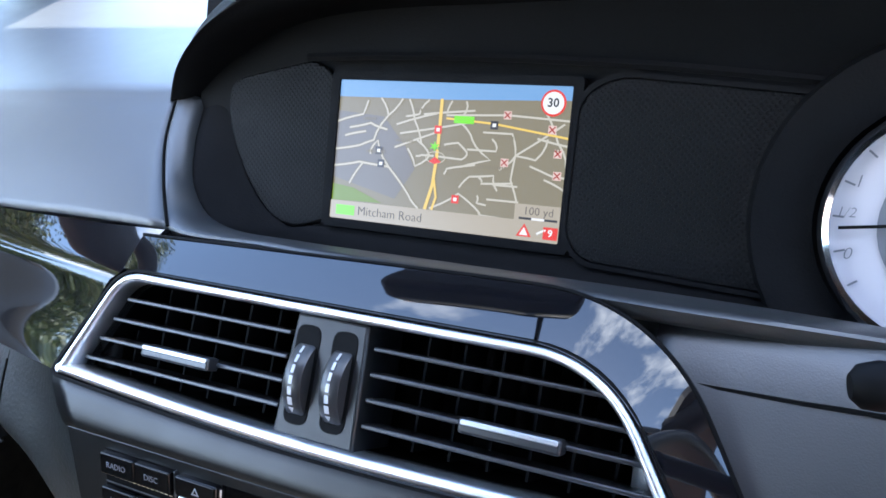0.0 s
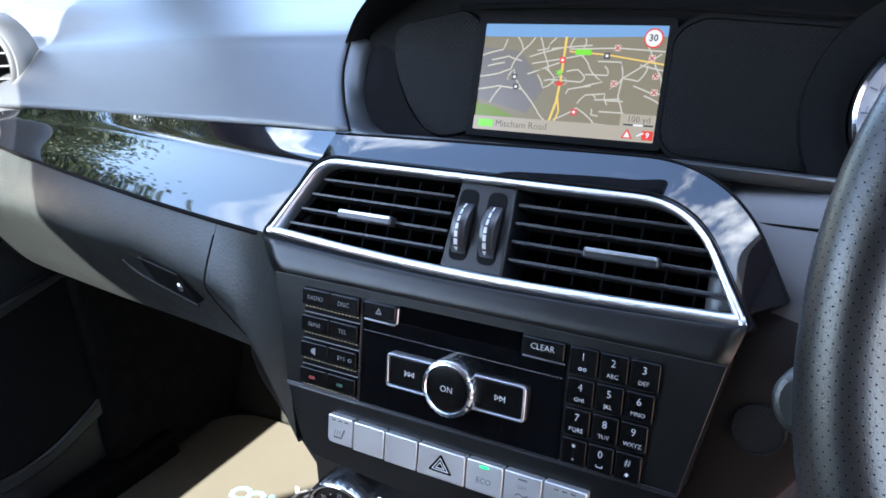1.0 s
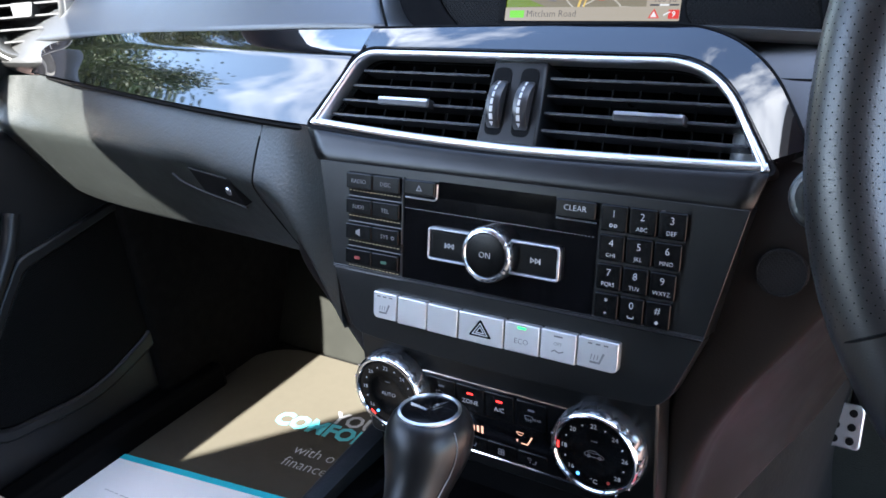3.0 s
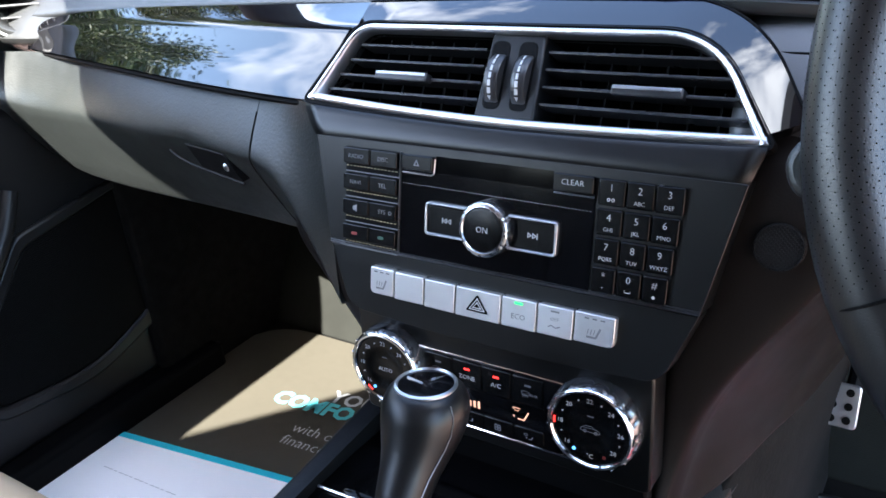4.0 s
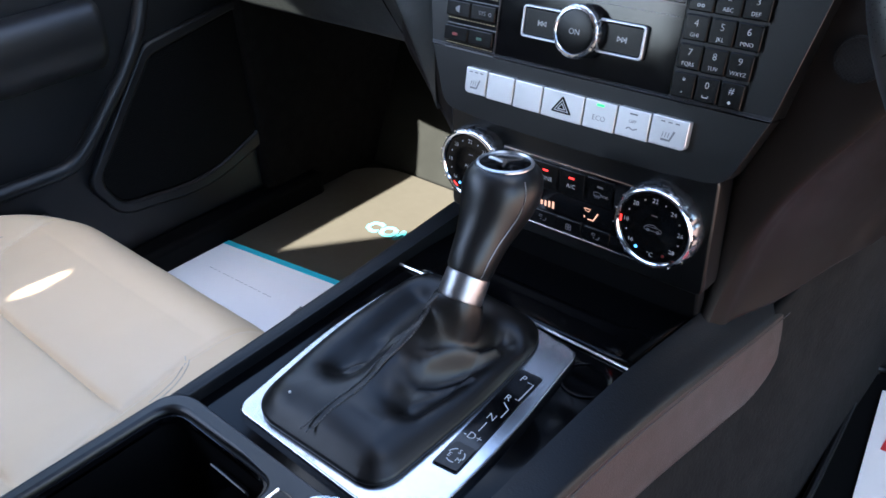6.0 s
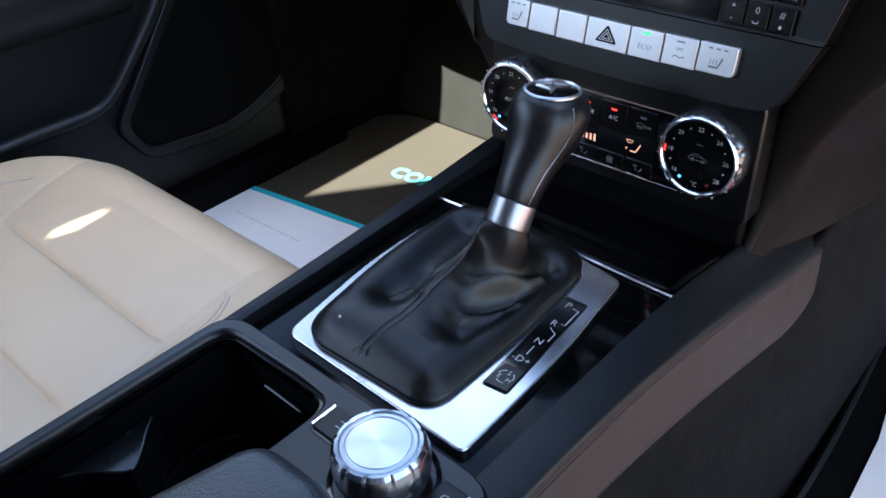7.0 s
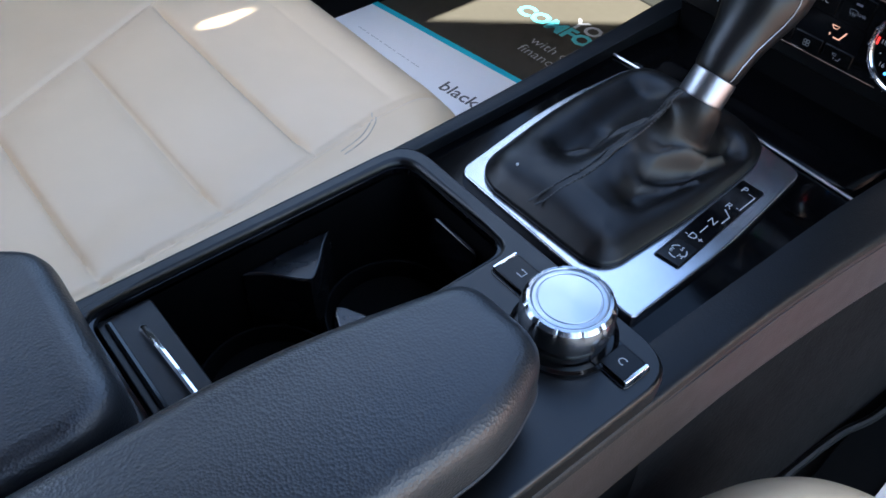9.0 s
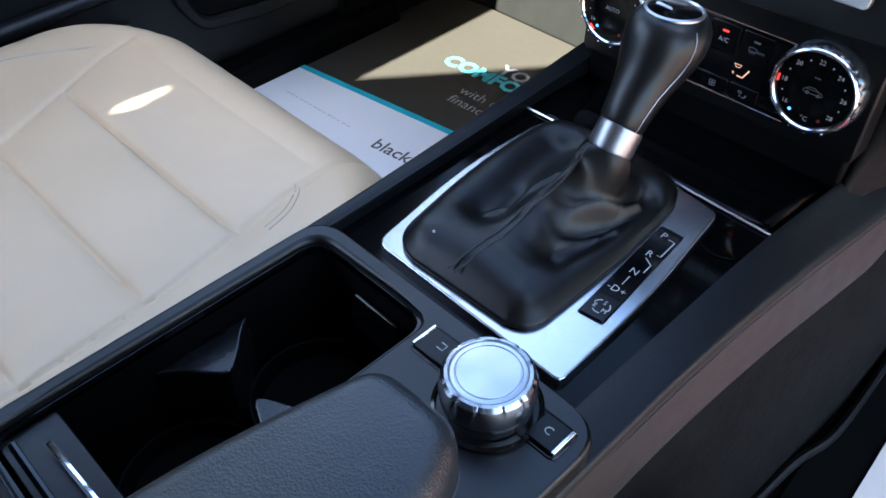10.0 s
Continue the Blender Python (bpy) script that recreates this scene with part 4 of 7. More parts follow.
def build_screen():
    s = thing("navigation_screen", "switched-on colour navigation screen showing a road map", "screen")
    part("bezel", ring(SCREEN, rounded(rect(-0.069, -0.0045, 0.069, 0.077), 0.003, 3), rounded(rect(-0.064, 0.0, 0.064, 0.0725), 0.0008, 3), -0.004, 0.0015), M_HOOD, s, "matt black bezel")
    part("map", prism(SCREEN, rect(-0.064, 0.0, 0.064, 0.0725), -0.003, 0.0), G_LAND, s, "lit beige map", smooth=False)
    part("map_sky", flat(SCREEN, [sx(p) for p in ((0, 0), (100, 0), (100, 9), (50, 11.5), (0, 12))], 0.0002), G_SKY, s, smooth=False)
    part("map_town", flat(SCREEN, [sx(p) for p in ((0, 22), (22, 25), (33, 45), (38, 60), (30, 82), (0, 70))], 0.0002), G_TOWN, s, smooth=False)
    part("map_park", flat(SCREEN, [sx(p) for p in ((0, 75), (10, 77), (24, 86), (0, 87))], 0.0003), G_PARK, s, smooth=False)
    roads = [[(0, 50), (12, 46), (18, 42), (24, 24), (30, 12)], [(0, 62), (12, 58), (26, 60), (36, 78), (41, 87)], [(26, 60), (20, 42), (17, 52)],
             [(14, 58), (8, 74)], [(24, 24), (20, 12)], [(33, 12), (36, 26), (40, 42)], [(42, 12), (38, 22), (32, 24)], [(28, 46), (46, 34)], [(30, 36), (60, 26)],
             [(28, 30), (48, 20)], [(52, 12), (50, 22), (76, 20), (100, 22)], [(58, 12), (57, 22)], [(34, 46), (38, 58), (44, 50), (38, 40)], [(56, 26), (62, 38), (70, 50), (58, 56)],
             [(58, 70), (62, 62), (72, 60), (74, 70)], [(66, 32), (78, 32), (80, 46), (88, 48), (92, 34)], [(80, 46), (79, 62), (84, 86)], [(72, 66), (82, 66)], [(70, 76), (83, 76)],
             [(74, 56), (80, 46), (98, 24)], [(88, 34), (100, 38)], [(92, 60), (100, 66)], [(46, 86), (58, 74), (68, 86)], [(6, 34), (16, 30), (24, 34)], [(0, 30), (12, 24), (14, 14)],
             [(90, 16), (96, 36), (100, 52)], [(66, 74), (66, 79), (70, 80)], [(67, 84), (68, 87), (80, 88)], [(66, 62), (67, 66), (80, 64)], [(50, 42), (56, 40), (60, 46), (58, 51), (47, 50)], [(38, 51), (40, 50), (46, 50)], [(51, 62), (52, 58), (64, 54)], [(60, 44), (72, 44), (70, 36)], [(86, 52), (96, 58), (100, 58)], [(4, 40), (14, 36)], [(40, 22), (62, 18)]]
    for r in roads:
        line = [(a[0] + (b[0] - a[0]) * h + (1.1 * math.sin(h * math.pi) * math.sin(a[0] * 1.7 + b[1])), a[1] + (b[1] - a[1]) * h) for a, b in zip(r, r[1:]) for h in (0.0, 0.33, 0.67)] + [r[-1]]
        part("map_road", strip(SCREEN, [sx(p) for p in line], 0.0010, 0.0004), G_ROAD, s, smooth=False)
        part("road_edge", strip(SCREEN, [sx(p) for p in line], 0.0017, 0.00035), G_EDGE, s, smooth=False)
    part("map_main_road", strip(SCREEN, [sx(p) for p in ((47.5, 11), (47.5, 30), (47.3, 52), (46.5, 70), (44, 87))], 0.0017, 0.0006), G_MAIN, s, smooth=False)
    part("map_main_road", strip(SCREEN, [sx(p) for p in ((47, 66), (48.5, 78), (47, 87))], 0.0012, 0.0006), G_MAIN, s, smooth=False)
    part("map_main_road", strip(SCREEN, [sx(p) for p in ((50, 24), (70, 26), (100, 33))], 0.0010, 0.0005), G_MAIN, s, smooth=False)
    part("map_sign", flat(SCREEN, [sx(p) for p in ((53.5, 22), (62, 22), (62, 27), (53.5, 27))], 0.0008), G_SIGN, s, smooth=False)
    part("position_arrow", flat(SCREEN, [sx(p) for p in ((44, 54), (46.8, 50.5), (49.6, 54), (46.8, 55.5))], 0.0009), G_RED, s, smooth=False)
    part("position_ring", ring(SCREEN, circle(*sx((46.8, 51)), 0.0055, 24, 0.003), circle(*sx((46.8, 51)), 0.0051, 24, 0.0026), 0.0006, 0.0008), G_ROAD, s, smooth=False)
    for p, g in (((47, 32), G_RED), ((57, 78), G_RED), ((21, 49), G_INK), ((22.5, 58), G_INK), ((70.5, 27), G_INK), ((75.5, 20), G_RED), ((76, 51), G_RED), ((93.5, 28), G_RED), ((96.5, 43), G_RED), ((97, 57), G_RED)):
        u, v = sx(p)
        crossed = g is G_RED and p[0] > 74
        sign = part("map_symbol", flat(SCREEN, rect(u - 0.0020, v - 0.0020, u + 0.0020, v + 0.0020), 0.0008), G_PINK if crossed else g, s, smooth=False)
        if crossed:
            for k in (-1, 1):
                part("cross_stroke", strip(SCREEN, [(u - 0.0015, v - 0.0015 * k), (u + 0.0015, v + 0.0015 * k)], 0.0006, 0.0010), G_DARKRED, sign, smooth=False)
        else:
            part("symbol_mark", flat(SCREEN, rect(u - 0.0009, v - 0.0009, u + 0.0010, v + 0.0008), 0.0010), G_WHITE, sign, smooth=False)
    # road names too small to read, as short bars
    for p, w in (((33, 41), 8), ((20, 50), 9), ((52, 45), 12), ((76, 35), 9), ((72, 55), 13), ((96, 41), 4), ((84, 19), 5), ((40, 19), 8), ((16, 27), 6)):
        bars = bmesh.new()
        for k in range(w):
            u, v = sx((p[0] - w / 2 + k, p[1]))
            flat(SCREEN, rect(u - 0.0004, v - 0.0006, u + 0.0003, v + 0.0006 + 0.0002 * (k % 3)), 0.0009, bars)
        part("map_name", bars, G_EDGE, s, smooth=False)["kind"] = "stuff"
    part("map_bar", flat(SCREEN, [sx(p) for p in ((0, 87), (100, 87), (100, 100), (0, 100))], 0.0010), G_BAR, s, smooth=False)
    part("map_bar", flat(SCREEN, [sx(p) for p in ((82, 76.5), (100, 76.5), (100, 87), (82, 87))], 0.0010), G_BAR, s, smooth=False)
    for k, g in enumerate((G_INK, G_WHITE, G_INK)):
        part("scale_mark", flat(SCREEN, [sx(p) for p in ((84 + 5 * k, 85), (89 + 5 * k, 85), (89 + 5 * k, 86.5), (84 + 5 * k, 86.5))], 0.0012), g, s, smooth=False)
    u, v = sx((46.2, 43.5))
    part("map_star", flat(SCREEN, [(u + (0.0032 if k % 2 else 0.0013) * math.cos(k * math.pi / 6), v + (0.0026 if k % 2 else 0.0011) * math.sin(k * math.pi / 6)) for k in range(12)], 0.0009), G_SIGN, s, smooth=False)
    part("road_badge", flat(SCREEN, [sx(p) for p in ((3, 90), (12, 90), (12, 97), (3, 97))], 0.0012), G_SIGN, s, smooth=False)
    words("road_name", "Mitcham Road", 0.0066, SCREEN, *sx((13.5, 93.5)), 0.0013, G_INK, s, align="LEFT")
    words("scale_text", "100 yd", 0.0056, SCREEN, *sx((91.5, 81)), 0.0013, G_INK, s)
    c = sx((93, 11))
    part("speed_sign", flat(SCREEN, circle(*c, 0.0062, 28), 0.0010), G_RED, s, smooth=False)
    part("speed_sign", flat(SCREEN, circle(*c, 0.0052, 28), 0.0012), G_WHITE, s, smooth=False)
    words("speed_text", "30", 0.0058, SCREEN, *c, 0.0014, G_INK, s, bold=0.00012)
    part("warning_sign", flat(SCREEN, [sx(p) for p in ((83.5, 97.5), (89.5, 97.5), (86.5, 89))], 0.0012), G_RED, s, smooth=False)
    part("warning_sign", flat(SCREEN, [sx(p) for p in ((84.8, 96.6), (88.2, 96.6), (86.5, 91.2))], 0.0014), G_WHITE, s, smooth=False)
    part("status_symbol", flat(SCREEN, [sx(p) for p in ((94, 90), (99.6, 90), (99.6, 98), (94, 98))], 0.0012), G_RED, s, smooth=False)
    words("status_text", "9", 0.0048, SCREEN, *sx((96.8, 94)), 0.0014, G_WHITE, s, bold=0.0001)
    part("status_symbol", strip(SCREEN, [sx(p) for p in ((91.5, 95), (93.5, 93), (95, 92))], 0.0010, 0.0012), G_WHITE, s, smooth=False)


build_screen()


def build_cluster():
    c = thing("instrument_dial", "white fuel gauge with a chrome ring in the instrument cluster", "gauge")
    f = Face((0.226, 0.135, 0.707), (1, 0, 0), (0, 0.35, 1.0))
    part("bezel", lathe(f, 0, 0, [(0.0475, -0.012), (0.0475, 0.000), (0.0455, 0.0025), (0.0435, 0.0005), (0.0432, -0.006)], 48), M_CHROME, c, "chrome ring")
    part("face", lathe(f, 0, 0, [(0.0434, -0.006), (0.0, -0.006)], 48), M_DIAL, c, "white dial face", smooth=False)
    part("hub", lathe(f, 0.003, 0, [(0.0300, -0.0057), (0.0300, -0.005), (0.0, -0.005)], 40), M_DIALGREY, c, "grey centre")
    part("needle", strip(f, [(0.012, 0.004), (-0.040, -0.003)], 0.0013, -0.003), M_MATT, c, smooth=False)
    words("figure", "1", 0.0070, f, -0.0350, 0.0150, -0.0052, M_GREYPRINT, c, shear=0.2)
    words("figure", "1/2", 0.0056, f, -0.0380, 0.0030, -0.0052, M_GREYPRINT, c, shear=0.2)
    words("figure", "0", 0.0070, f, -0.0360, -0.0128, -0.0052, M_GREYPRINT, c, shear=0.2)
    for k in range(5):
        a = math.pi * (0.78 + 0.105 * k)
        part("tick", strip(f, [(0.0425 * math.cos(a), 0.0425 * math.sin(a)), (0.0385 * math.cos(a), 0.0385 * math.sin(a))], 0.0008, -0.0052), M_GREYPRINT, c, smooth=False)
    part("fuel_symbol", prism(f, rect(-0.021, -0.013, -0.017, -0.008), -0.0049, -0.0046), M_LEGEND, c, smooth=False)
    part("cowl", lathe(f, 0, 0, [(0.075, -0.014), (0.072, -0.004), (0.060, -0.006), (0.050, -0.013)], 48), M_HOOD, c)


build_cluster()


# ---- centre stack ----
def build_stack():
    s = thing("center_stack", "matt charcoal centre stack that carries the radio and climate controls", "console")
    W = [(0.640, 0.150, 0.060, 0.20, 0.30), (0.600, 0.143, 0.030, 0.215, 0.29), (0.560, 0.137, 0.022, 0.215, 0.27), (0.520, 0.128, 0.016, 0.195, 0.24), (0.490, 0.115, 0.012, 0.170, 0.205),
         (0.460, 0.111, 0.012, 0.148, 0.180), (0.430, 0.109, 0.016, 0.133, 0.165), (0.400, 0.108, 0.022, 0.122, 0.155), (0.370, 0.107, 0.030, 0.115, 0.148), (0.345, 0.106, 0.038, 0.111, 0.145)]
    # driver's side: a soft ridge that leans outwards, and a skirt that ends above the rail
    WD = [(0.640, 0.150, 0.060, 0.232, 0.29), (0.600, 0.143, 0.030, 0.217, 0.272), (0.560, 0.137, 0.022, 0.197, 0.250), (0.530, 0.131, 0.018, 0.179, 0.234), (0.500, 0.119, 0.013, 0.159, 0.218), (0.470, 0.112, 0.012, 0.1425, 0.205),
          (0.440, 0.1095, 0.0125, 0.1305, 0.194), (0.410, 0.1085, 0.008, 0.1232, 0.184), (0.386, 0.107, 0.000, 0.1190, 0.178), (0.369, 0.106, -0.007, 0.1170, 0.174)]
    secs = []
    for z, w, y, c, far in WD:
        low = max(0.0, (0.44 - z) / 0.06)
        secs.append([(w - 0.006, y + 0.012, z), (w, y + 0.004, z), (0.5 * (w + c), y + 0.006, z), (c - 0.004, y + 0.010, z), (c, y + 0.018, z), (c + 0.005, y + 0.032, z + 0.003 * low), (c + 0.021, y + 0.066, z + 0.006 * low),
                     (0.35 * c + 0.65 * far, y + 0.120, z + 0.011 * low), (far, y + 0.19, z + 0.016 * low), (far + 0.045, y + 0.45, z + 0.02 * low)])
    part("side_panel", sheet(loft(secs, 60, 44)), M_SIDE, s, "soft charcoal panel beside the stack", solid=0.004)
    # passenger's side
    side = -1
    secs = []
    for z, w, y, c, far in W:
        c, far = min(c, 0.195), min(far, 0.22)
        secs.append([(side * (w - 0.006), y + 0.012, z), (side * w, y + 0.004, z), (side * (0.5 * (w + c)), y + 0.008 + 0.05 * max(0.0, z - 0.5), z), (side * c, y + 0.016 + 0.1 * max(0.0, z - 0.5), z),
                     (side * (c + 0.010), y + 0.045, z), (side * (c * 0.7 + far * 0.3 + 0.006), y + 0.16, z), (side * far, y + 0.45, z)])
    part("side_panel", sheet(loft(secs, 40, 40)), M_SIDE, s, "soft charcoal panel beside the stack", solid=0.004)
    part("core", block((-0.110, 0.040, 0.345), (0.110, 0.10, 0.59)), M_MATT, s, smooth=False)
    # small round speaker beside the stack
    f = Face((0.166, 0.0262, 0.5700), (1, 0.06, 0), (0, 0.22, 1.0))
    part("speaker_grille", lathe(f, 0, 0, [(0.0135, -0.006), (0.0132, 0.0012), (0.0124, 0.0016), (0.0122, 0.0006), (0.0, 0.0012)], 32), M_SMALLGRILLE, s, "small round perforated speaker cover")
    # lower bin cover
    f2 = Face((0, -0.0045, 0.400), (1, 0, 0), (0, -0.14, 1.0))
    part("bin_cover", prism(f2, rounded([(-0.104, -0.055), (0.104, -0.055), (0.106, 0.007), (-0.106, 0.007)], 0.004, 4), -0.012, 0.0), M_MATT, s, "black bin cover below the climate controls", bevel=0.002)
    part("backing", prism(Face((0, 0.008, 0.400), (1, 0, 0), (0, -0.14, 1.0)), rect(-0.106, 0.0, 0.106, 0.07), -0.012, 0.0), M_MATT, s, smooth=False)


build_stack()


def key(name, face, u0, v0, u1, v1, n0, n1, mat, parent, label="", r=0.0012, bevel=0.0007):
    return part(name, prism(face, rounded(rect(u0, v0, u1, v1), r, 3), n0, n1), mat, parent, label, bevel=bevel, segs=2)


def build_radio():
    r = thing("car_radio", "black car radio with number keys, chrome control knob and display", "radio")
    plate = rounded([(-0.131, rv(0.5338)), (0.133, rv(0.5338)), (0.1500, rv(0.6060)), (-0.1445, rv(0.6060))], 0.0008, 2)
    part("faceplate", prism(RADIO, plate, -0.02, 0.0), M_STACK, r, "matt charcoal faceplate", bevel=0.0004)
    secs = []
    for k in range(13):
        q = k / 12
        sag = 0.0040 * (1 - (2 * q - 1) ** 2)
        x0, x1 = -0.1455 + q * 0.2960, -0.1610 + q * 0.3170
        a, b = RADIO.p(x0, rv(0.6060), 0.0), VENT.p(x1, vv(0.6225 - sag), 0.0)
        b = b + VENT.n * 0.0040
        secs.append([tuple(a + Vector((0, 0.003, -0.0006))), tuple(a + Vector((0, 0, 0.0001))), tuple(a.lerp(b, 0.33) + Vector((0, -0.0016, 0))), tuple(a.lerp(b, 0.7) + Vector((0, -0.0012, 0))), tuple(b), (b.x, b.y + 0.008, b.z + 0.002)])
    part("faceplate", sheet(loft(secs, 12, 26)), M_STACK, r, "matt charcoal panel below the vents", solid=0.003)
    # gloss display field and disc slot
    part("display", prism(RADIO, rounded(rect(-0.0705, rv(0.5345), 0.0670, rv(0.5905)), 0.001, 2), -0.004, 0.0006), M_GLOSS, r, "gloss black display", smooth=False)
    part("disc_slot", prism(RADIO, rect(-0.0435, rv(0.5900), 0.0395, rv(0.6010)), -0.004, 0.0003), M_LID, r, "black disc slot", smooth=False)
    dashes = bmesh.new()
    for k in range(60):
        q = k / 60
        strip(RADIO, [(-0.069 + 0.135 * q, rv(0.5818 - 0.0010 * q)), (-0.069 + 0.135 * (q + 0.010), rv(0.5818 - 0.0010 * q))], 0.0004, 0.0008, dashes)
    part("slot_line", dashes, M_FAINT, r, "fine dashed line", smooth=False)
    for z in (0.5352, 0.5338):
        part("slot_line", tube([RADIO.p(-0.131, rv(z), 0.0002), RADIO.p(0.133, rv(z), 0.0002)], 0.0005, 6), M_VANE, r)
    part("key_divider", prism(RADIO, rect(-0.0713, rv(0.5360), -0.0703, rv(0.6010)), -0.002, 0.0022), M_VANE, r, "thin grey bar beside the keys", bevel=0.0004)
    legends = [("RADIO", "DISC"), ("NAVI", "TEL"), ("x", "SYS"), ("", "")]
    for i in range(4):
        top = 0.6005 - 0.0171 * i
        part("key_well", prism(RADIO, rect(-0.1175, rv(top - 0.0158), -0.0718, rv(top + 0.0004)), -0.003, 0.0002), M_MATT, r, smooth=False)
        dashes = bmesh.new()
        for k in range(15):
            u0 = -0.1165 + k * 0.00294
            strip(RADIO, [(u0, rv(top - 0.0122 - 0.00003 * k)), (u0 + 0.0019, rv(top - 0.0122 - 0.00003 * k))], 0.0005, 0.0009, dashes)
        part("amber_line", dashes, M_ORANGE, r, "dashed cream line", smooth=False)
        part("key_rim", tube([RADIO.p(-0.1175, rv(top - 0.0160), 0.0003), RADIO.p(-0.0720, rv(top - 0.0162), 0.0003)], 0.0004, 5), M_VANE, r)
        for j in range(2):
            u0 = -0.1172 + j * 0.0228
            k = part("key", prism(RADIO, rounded(rect(u0, rv(top - 0.0106), u0 + 0.0222, rv(top)), 0.0010, 3), -0.002, 0.0040), M_KEY, r, bevel=0.0022, segs=4)
            t = legends[i][j]
            if t == "x":
                part("legend", prism(RADIO, [(u0 + 0.009, rv(top - 0.0065)), (u0 + 0.0125, rv(top - 0.0080)), (u0 + 0.0125, rv(top - 0.0030)), (u0 + 0.009, rv(top - 0.0045))], 0.0040, 0.0042), M_FAINT, k, smooth=False)
            elif t:
                words("legend", t, 0.0042, RADIO, u0 + 0.0109, rv(top - 0.0055), 0.0042, M_FAINT, k)
                if t == "SYS":
                    part("legend", ring(RADIO, circle(u0 + 0.0178, rv(top - 0.0055), 0.0013, 12), circle(u0 + 0.0178, rv(top - 0.0055), 0.0009, 12), 0.0040, 0.0042), M_FAINT, k, smooth=False)
            else:
                part("legend", prism(RADIO, rounded(rect(u0 + 0.008, rv(top - 0.0068), u0 + 0.013, rv(top - 0.0048)), 0.0009, 3), 0.0040, 0.0042), (M_DARKRED, M_DARKGREEN)[j], k, smooth=False)
    k = key("eject_key", RADIO, -0.0690, rv(0.5910), -0.0445, rv(0.6005), -0.002, 0.0038, M_KEY, r, bevel=0.0018)
    part("legend", ring(RADIO, [(-0.0588, rv(0.5940)), (-0.0542, rv(0.5940)), (-0.0565, rv(0.5978))], [(-0.0578, rv(0.5946)), (-0.0552, rv(0.5946)), (-0.0565, rv(0.5966))], 0.0037, 0.0040), M_FAINT, k, smooth=False)
    part("eject_tray", tube([RADIO.p(-0.0690, rv(0.5888), 0.0010), RADIO.p(-0.0465, rv(0.5886), 0.0010), RADIO.p(-0.0445, rv(0.5898), 0.0010), RADIO.p(-0.0440, rv(0.5990), 0.0010)], 0.0006, 6), M_BRUSH, r, "thin bright edge round the eject key")
    k = key("clear_key", RADIO, 0.0405, rv(0.5905), 0.0660, rv(0.6005), -0.002, 0.0036, M_KEY, r)
    words("legend", "CLEAR", 0.0049, RADIO, 0.0533, rv(0.5960), 0.0038, M_LEGEND, k)
    part("light_edge", tube([RADIO.p(0.0405, rv(0.5890), 0.0008), RADIO.p(0.066, rv(0.5888), 0.0008)], 0.0005, 6), M_BRUSH, r)
    nums = [("1", "QD"), ("2", "ABC"), ("3", "DEF"), ("4", "GHI"), ("5", "JKL"), ("6", "MNO"), ("7", "PQRS"), ("8", "TUV"), ("9", "WXYZ"), ("*", "+"), ("0", ""), ("#", "")]
    for i, (a, b) in enumerate(nums):
        row, col = divmod(i, 3)
        w = 0.0160 - 0.0005 * row
        u0 = 0.0690 + col * (w + 0.0008)
        top = 0.6005 - row * 0.0166
        k = part("number_key", prism(RADIO, rounded(rect(u0, rv(top - 0.0148), u0 + w, rv(top)), 0.0012, 3), -0.002, 0.0030), M_KEY, r, bevel=0.0015, segs=4)
        words("legend", a, 0.0059, RADIO, u0 + w / 2, rv(top - 0.0048), 0.0032, M_LEGEND, k)
        if b == "QD":
            part("legend", ring(RADIO, circle(u0 + w / 2 - 0.0013, rv(top - 0.0113), 0.0010, 12), circle(u0 + w / 2 - 0.0013, rv(top - 0.0113), 0.0006, 12), 0.0030, 0.0032), M_LEGEND, k, smooth=False)
            part("legend", ring(RADIO, circle(u0 + w / 2 + 0.0013, rv(top - 0.0113), 0.0010, 12), circle(u0 + w / 2 + 0.0013, rv(top - 0.0113), 0.0006, 12), 0.0030, 0.0032), M_LEGEND, k, smooth=False)
        elif b:
            words("legend", b, 0.0034, RADIO, u0 + w / 2, rv(top - 0.0115), 0.0032, M_LEGEND, k)
        elif a == "0":
            part("legend", strip(RADIO, [(u0 + w / 2 - 0.0018, rv(top - 0.0105)), (u0 + w / 2 - 0.0016, rv(top - 0.0117)), (u0 + w / 2 + 0.0016, rv(top - 0.0117)), (u0 + w / 2 + 0.0018, rv(top - 0.0105))], 0.0005, 0.0032), M_LEGEND, k, smooth=False)
        else:
            part("legend", prism(RADIO, circle(u0 + w / 2, rv(top - 0.0115), 0.0012, 4), 0.0030, 0.0032), M_LEGEND, k, smooth=False)
    # skip keys in a chrome frame, and the knob
    cz = rv(0.5620)
    o = rounded(rect(-0.0485, cz - 0.0108, 0.0460, cz + 0.0108), 0.0028, 4)
    q = rounded(rect(-0.0469, cz - 0.0093, 0.0441, cz + 0.0093), 0.0018, 4)
    part("key_frame", ring(RADIO, o, q, 0.0, 0.0042), M_BRUSH, r, "satin chrome key frame", bevel=0.0005)
    for sgn in (-1, 1):
        a, b = sorted((sgn * 0.0155 - 0.0012, sgn * 0.0454 - 0.0012))
        k = key("skip_key", RADIO, a, cz - 0.0091, b, cz + 0.0091, 0.0, 0.0034, M_KEY, r)
        c = sgn * 0.0305 - 0.001
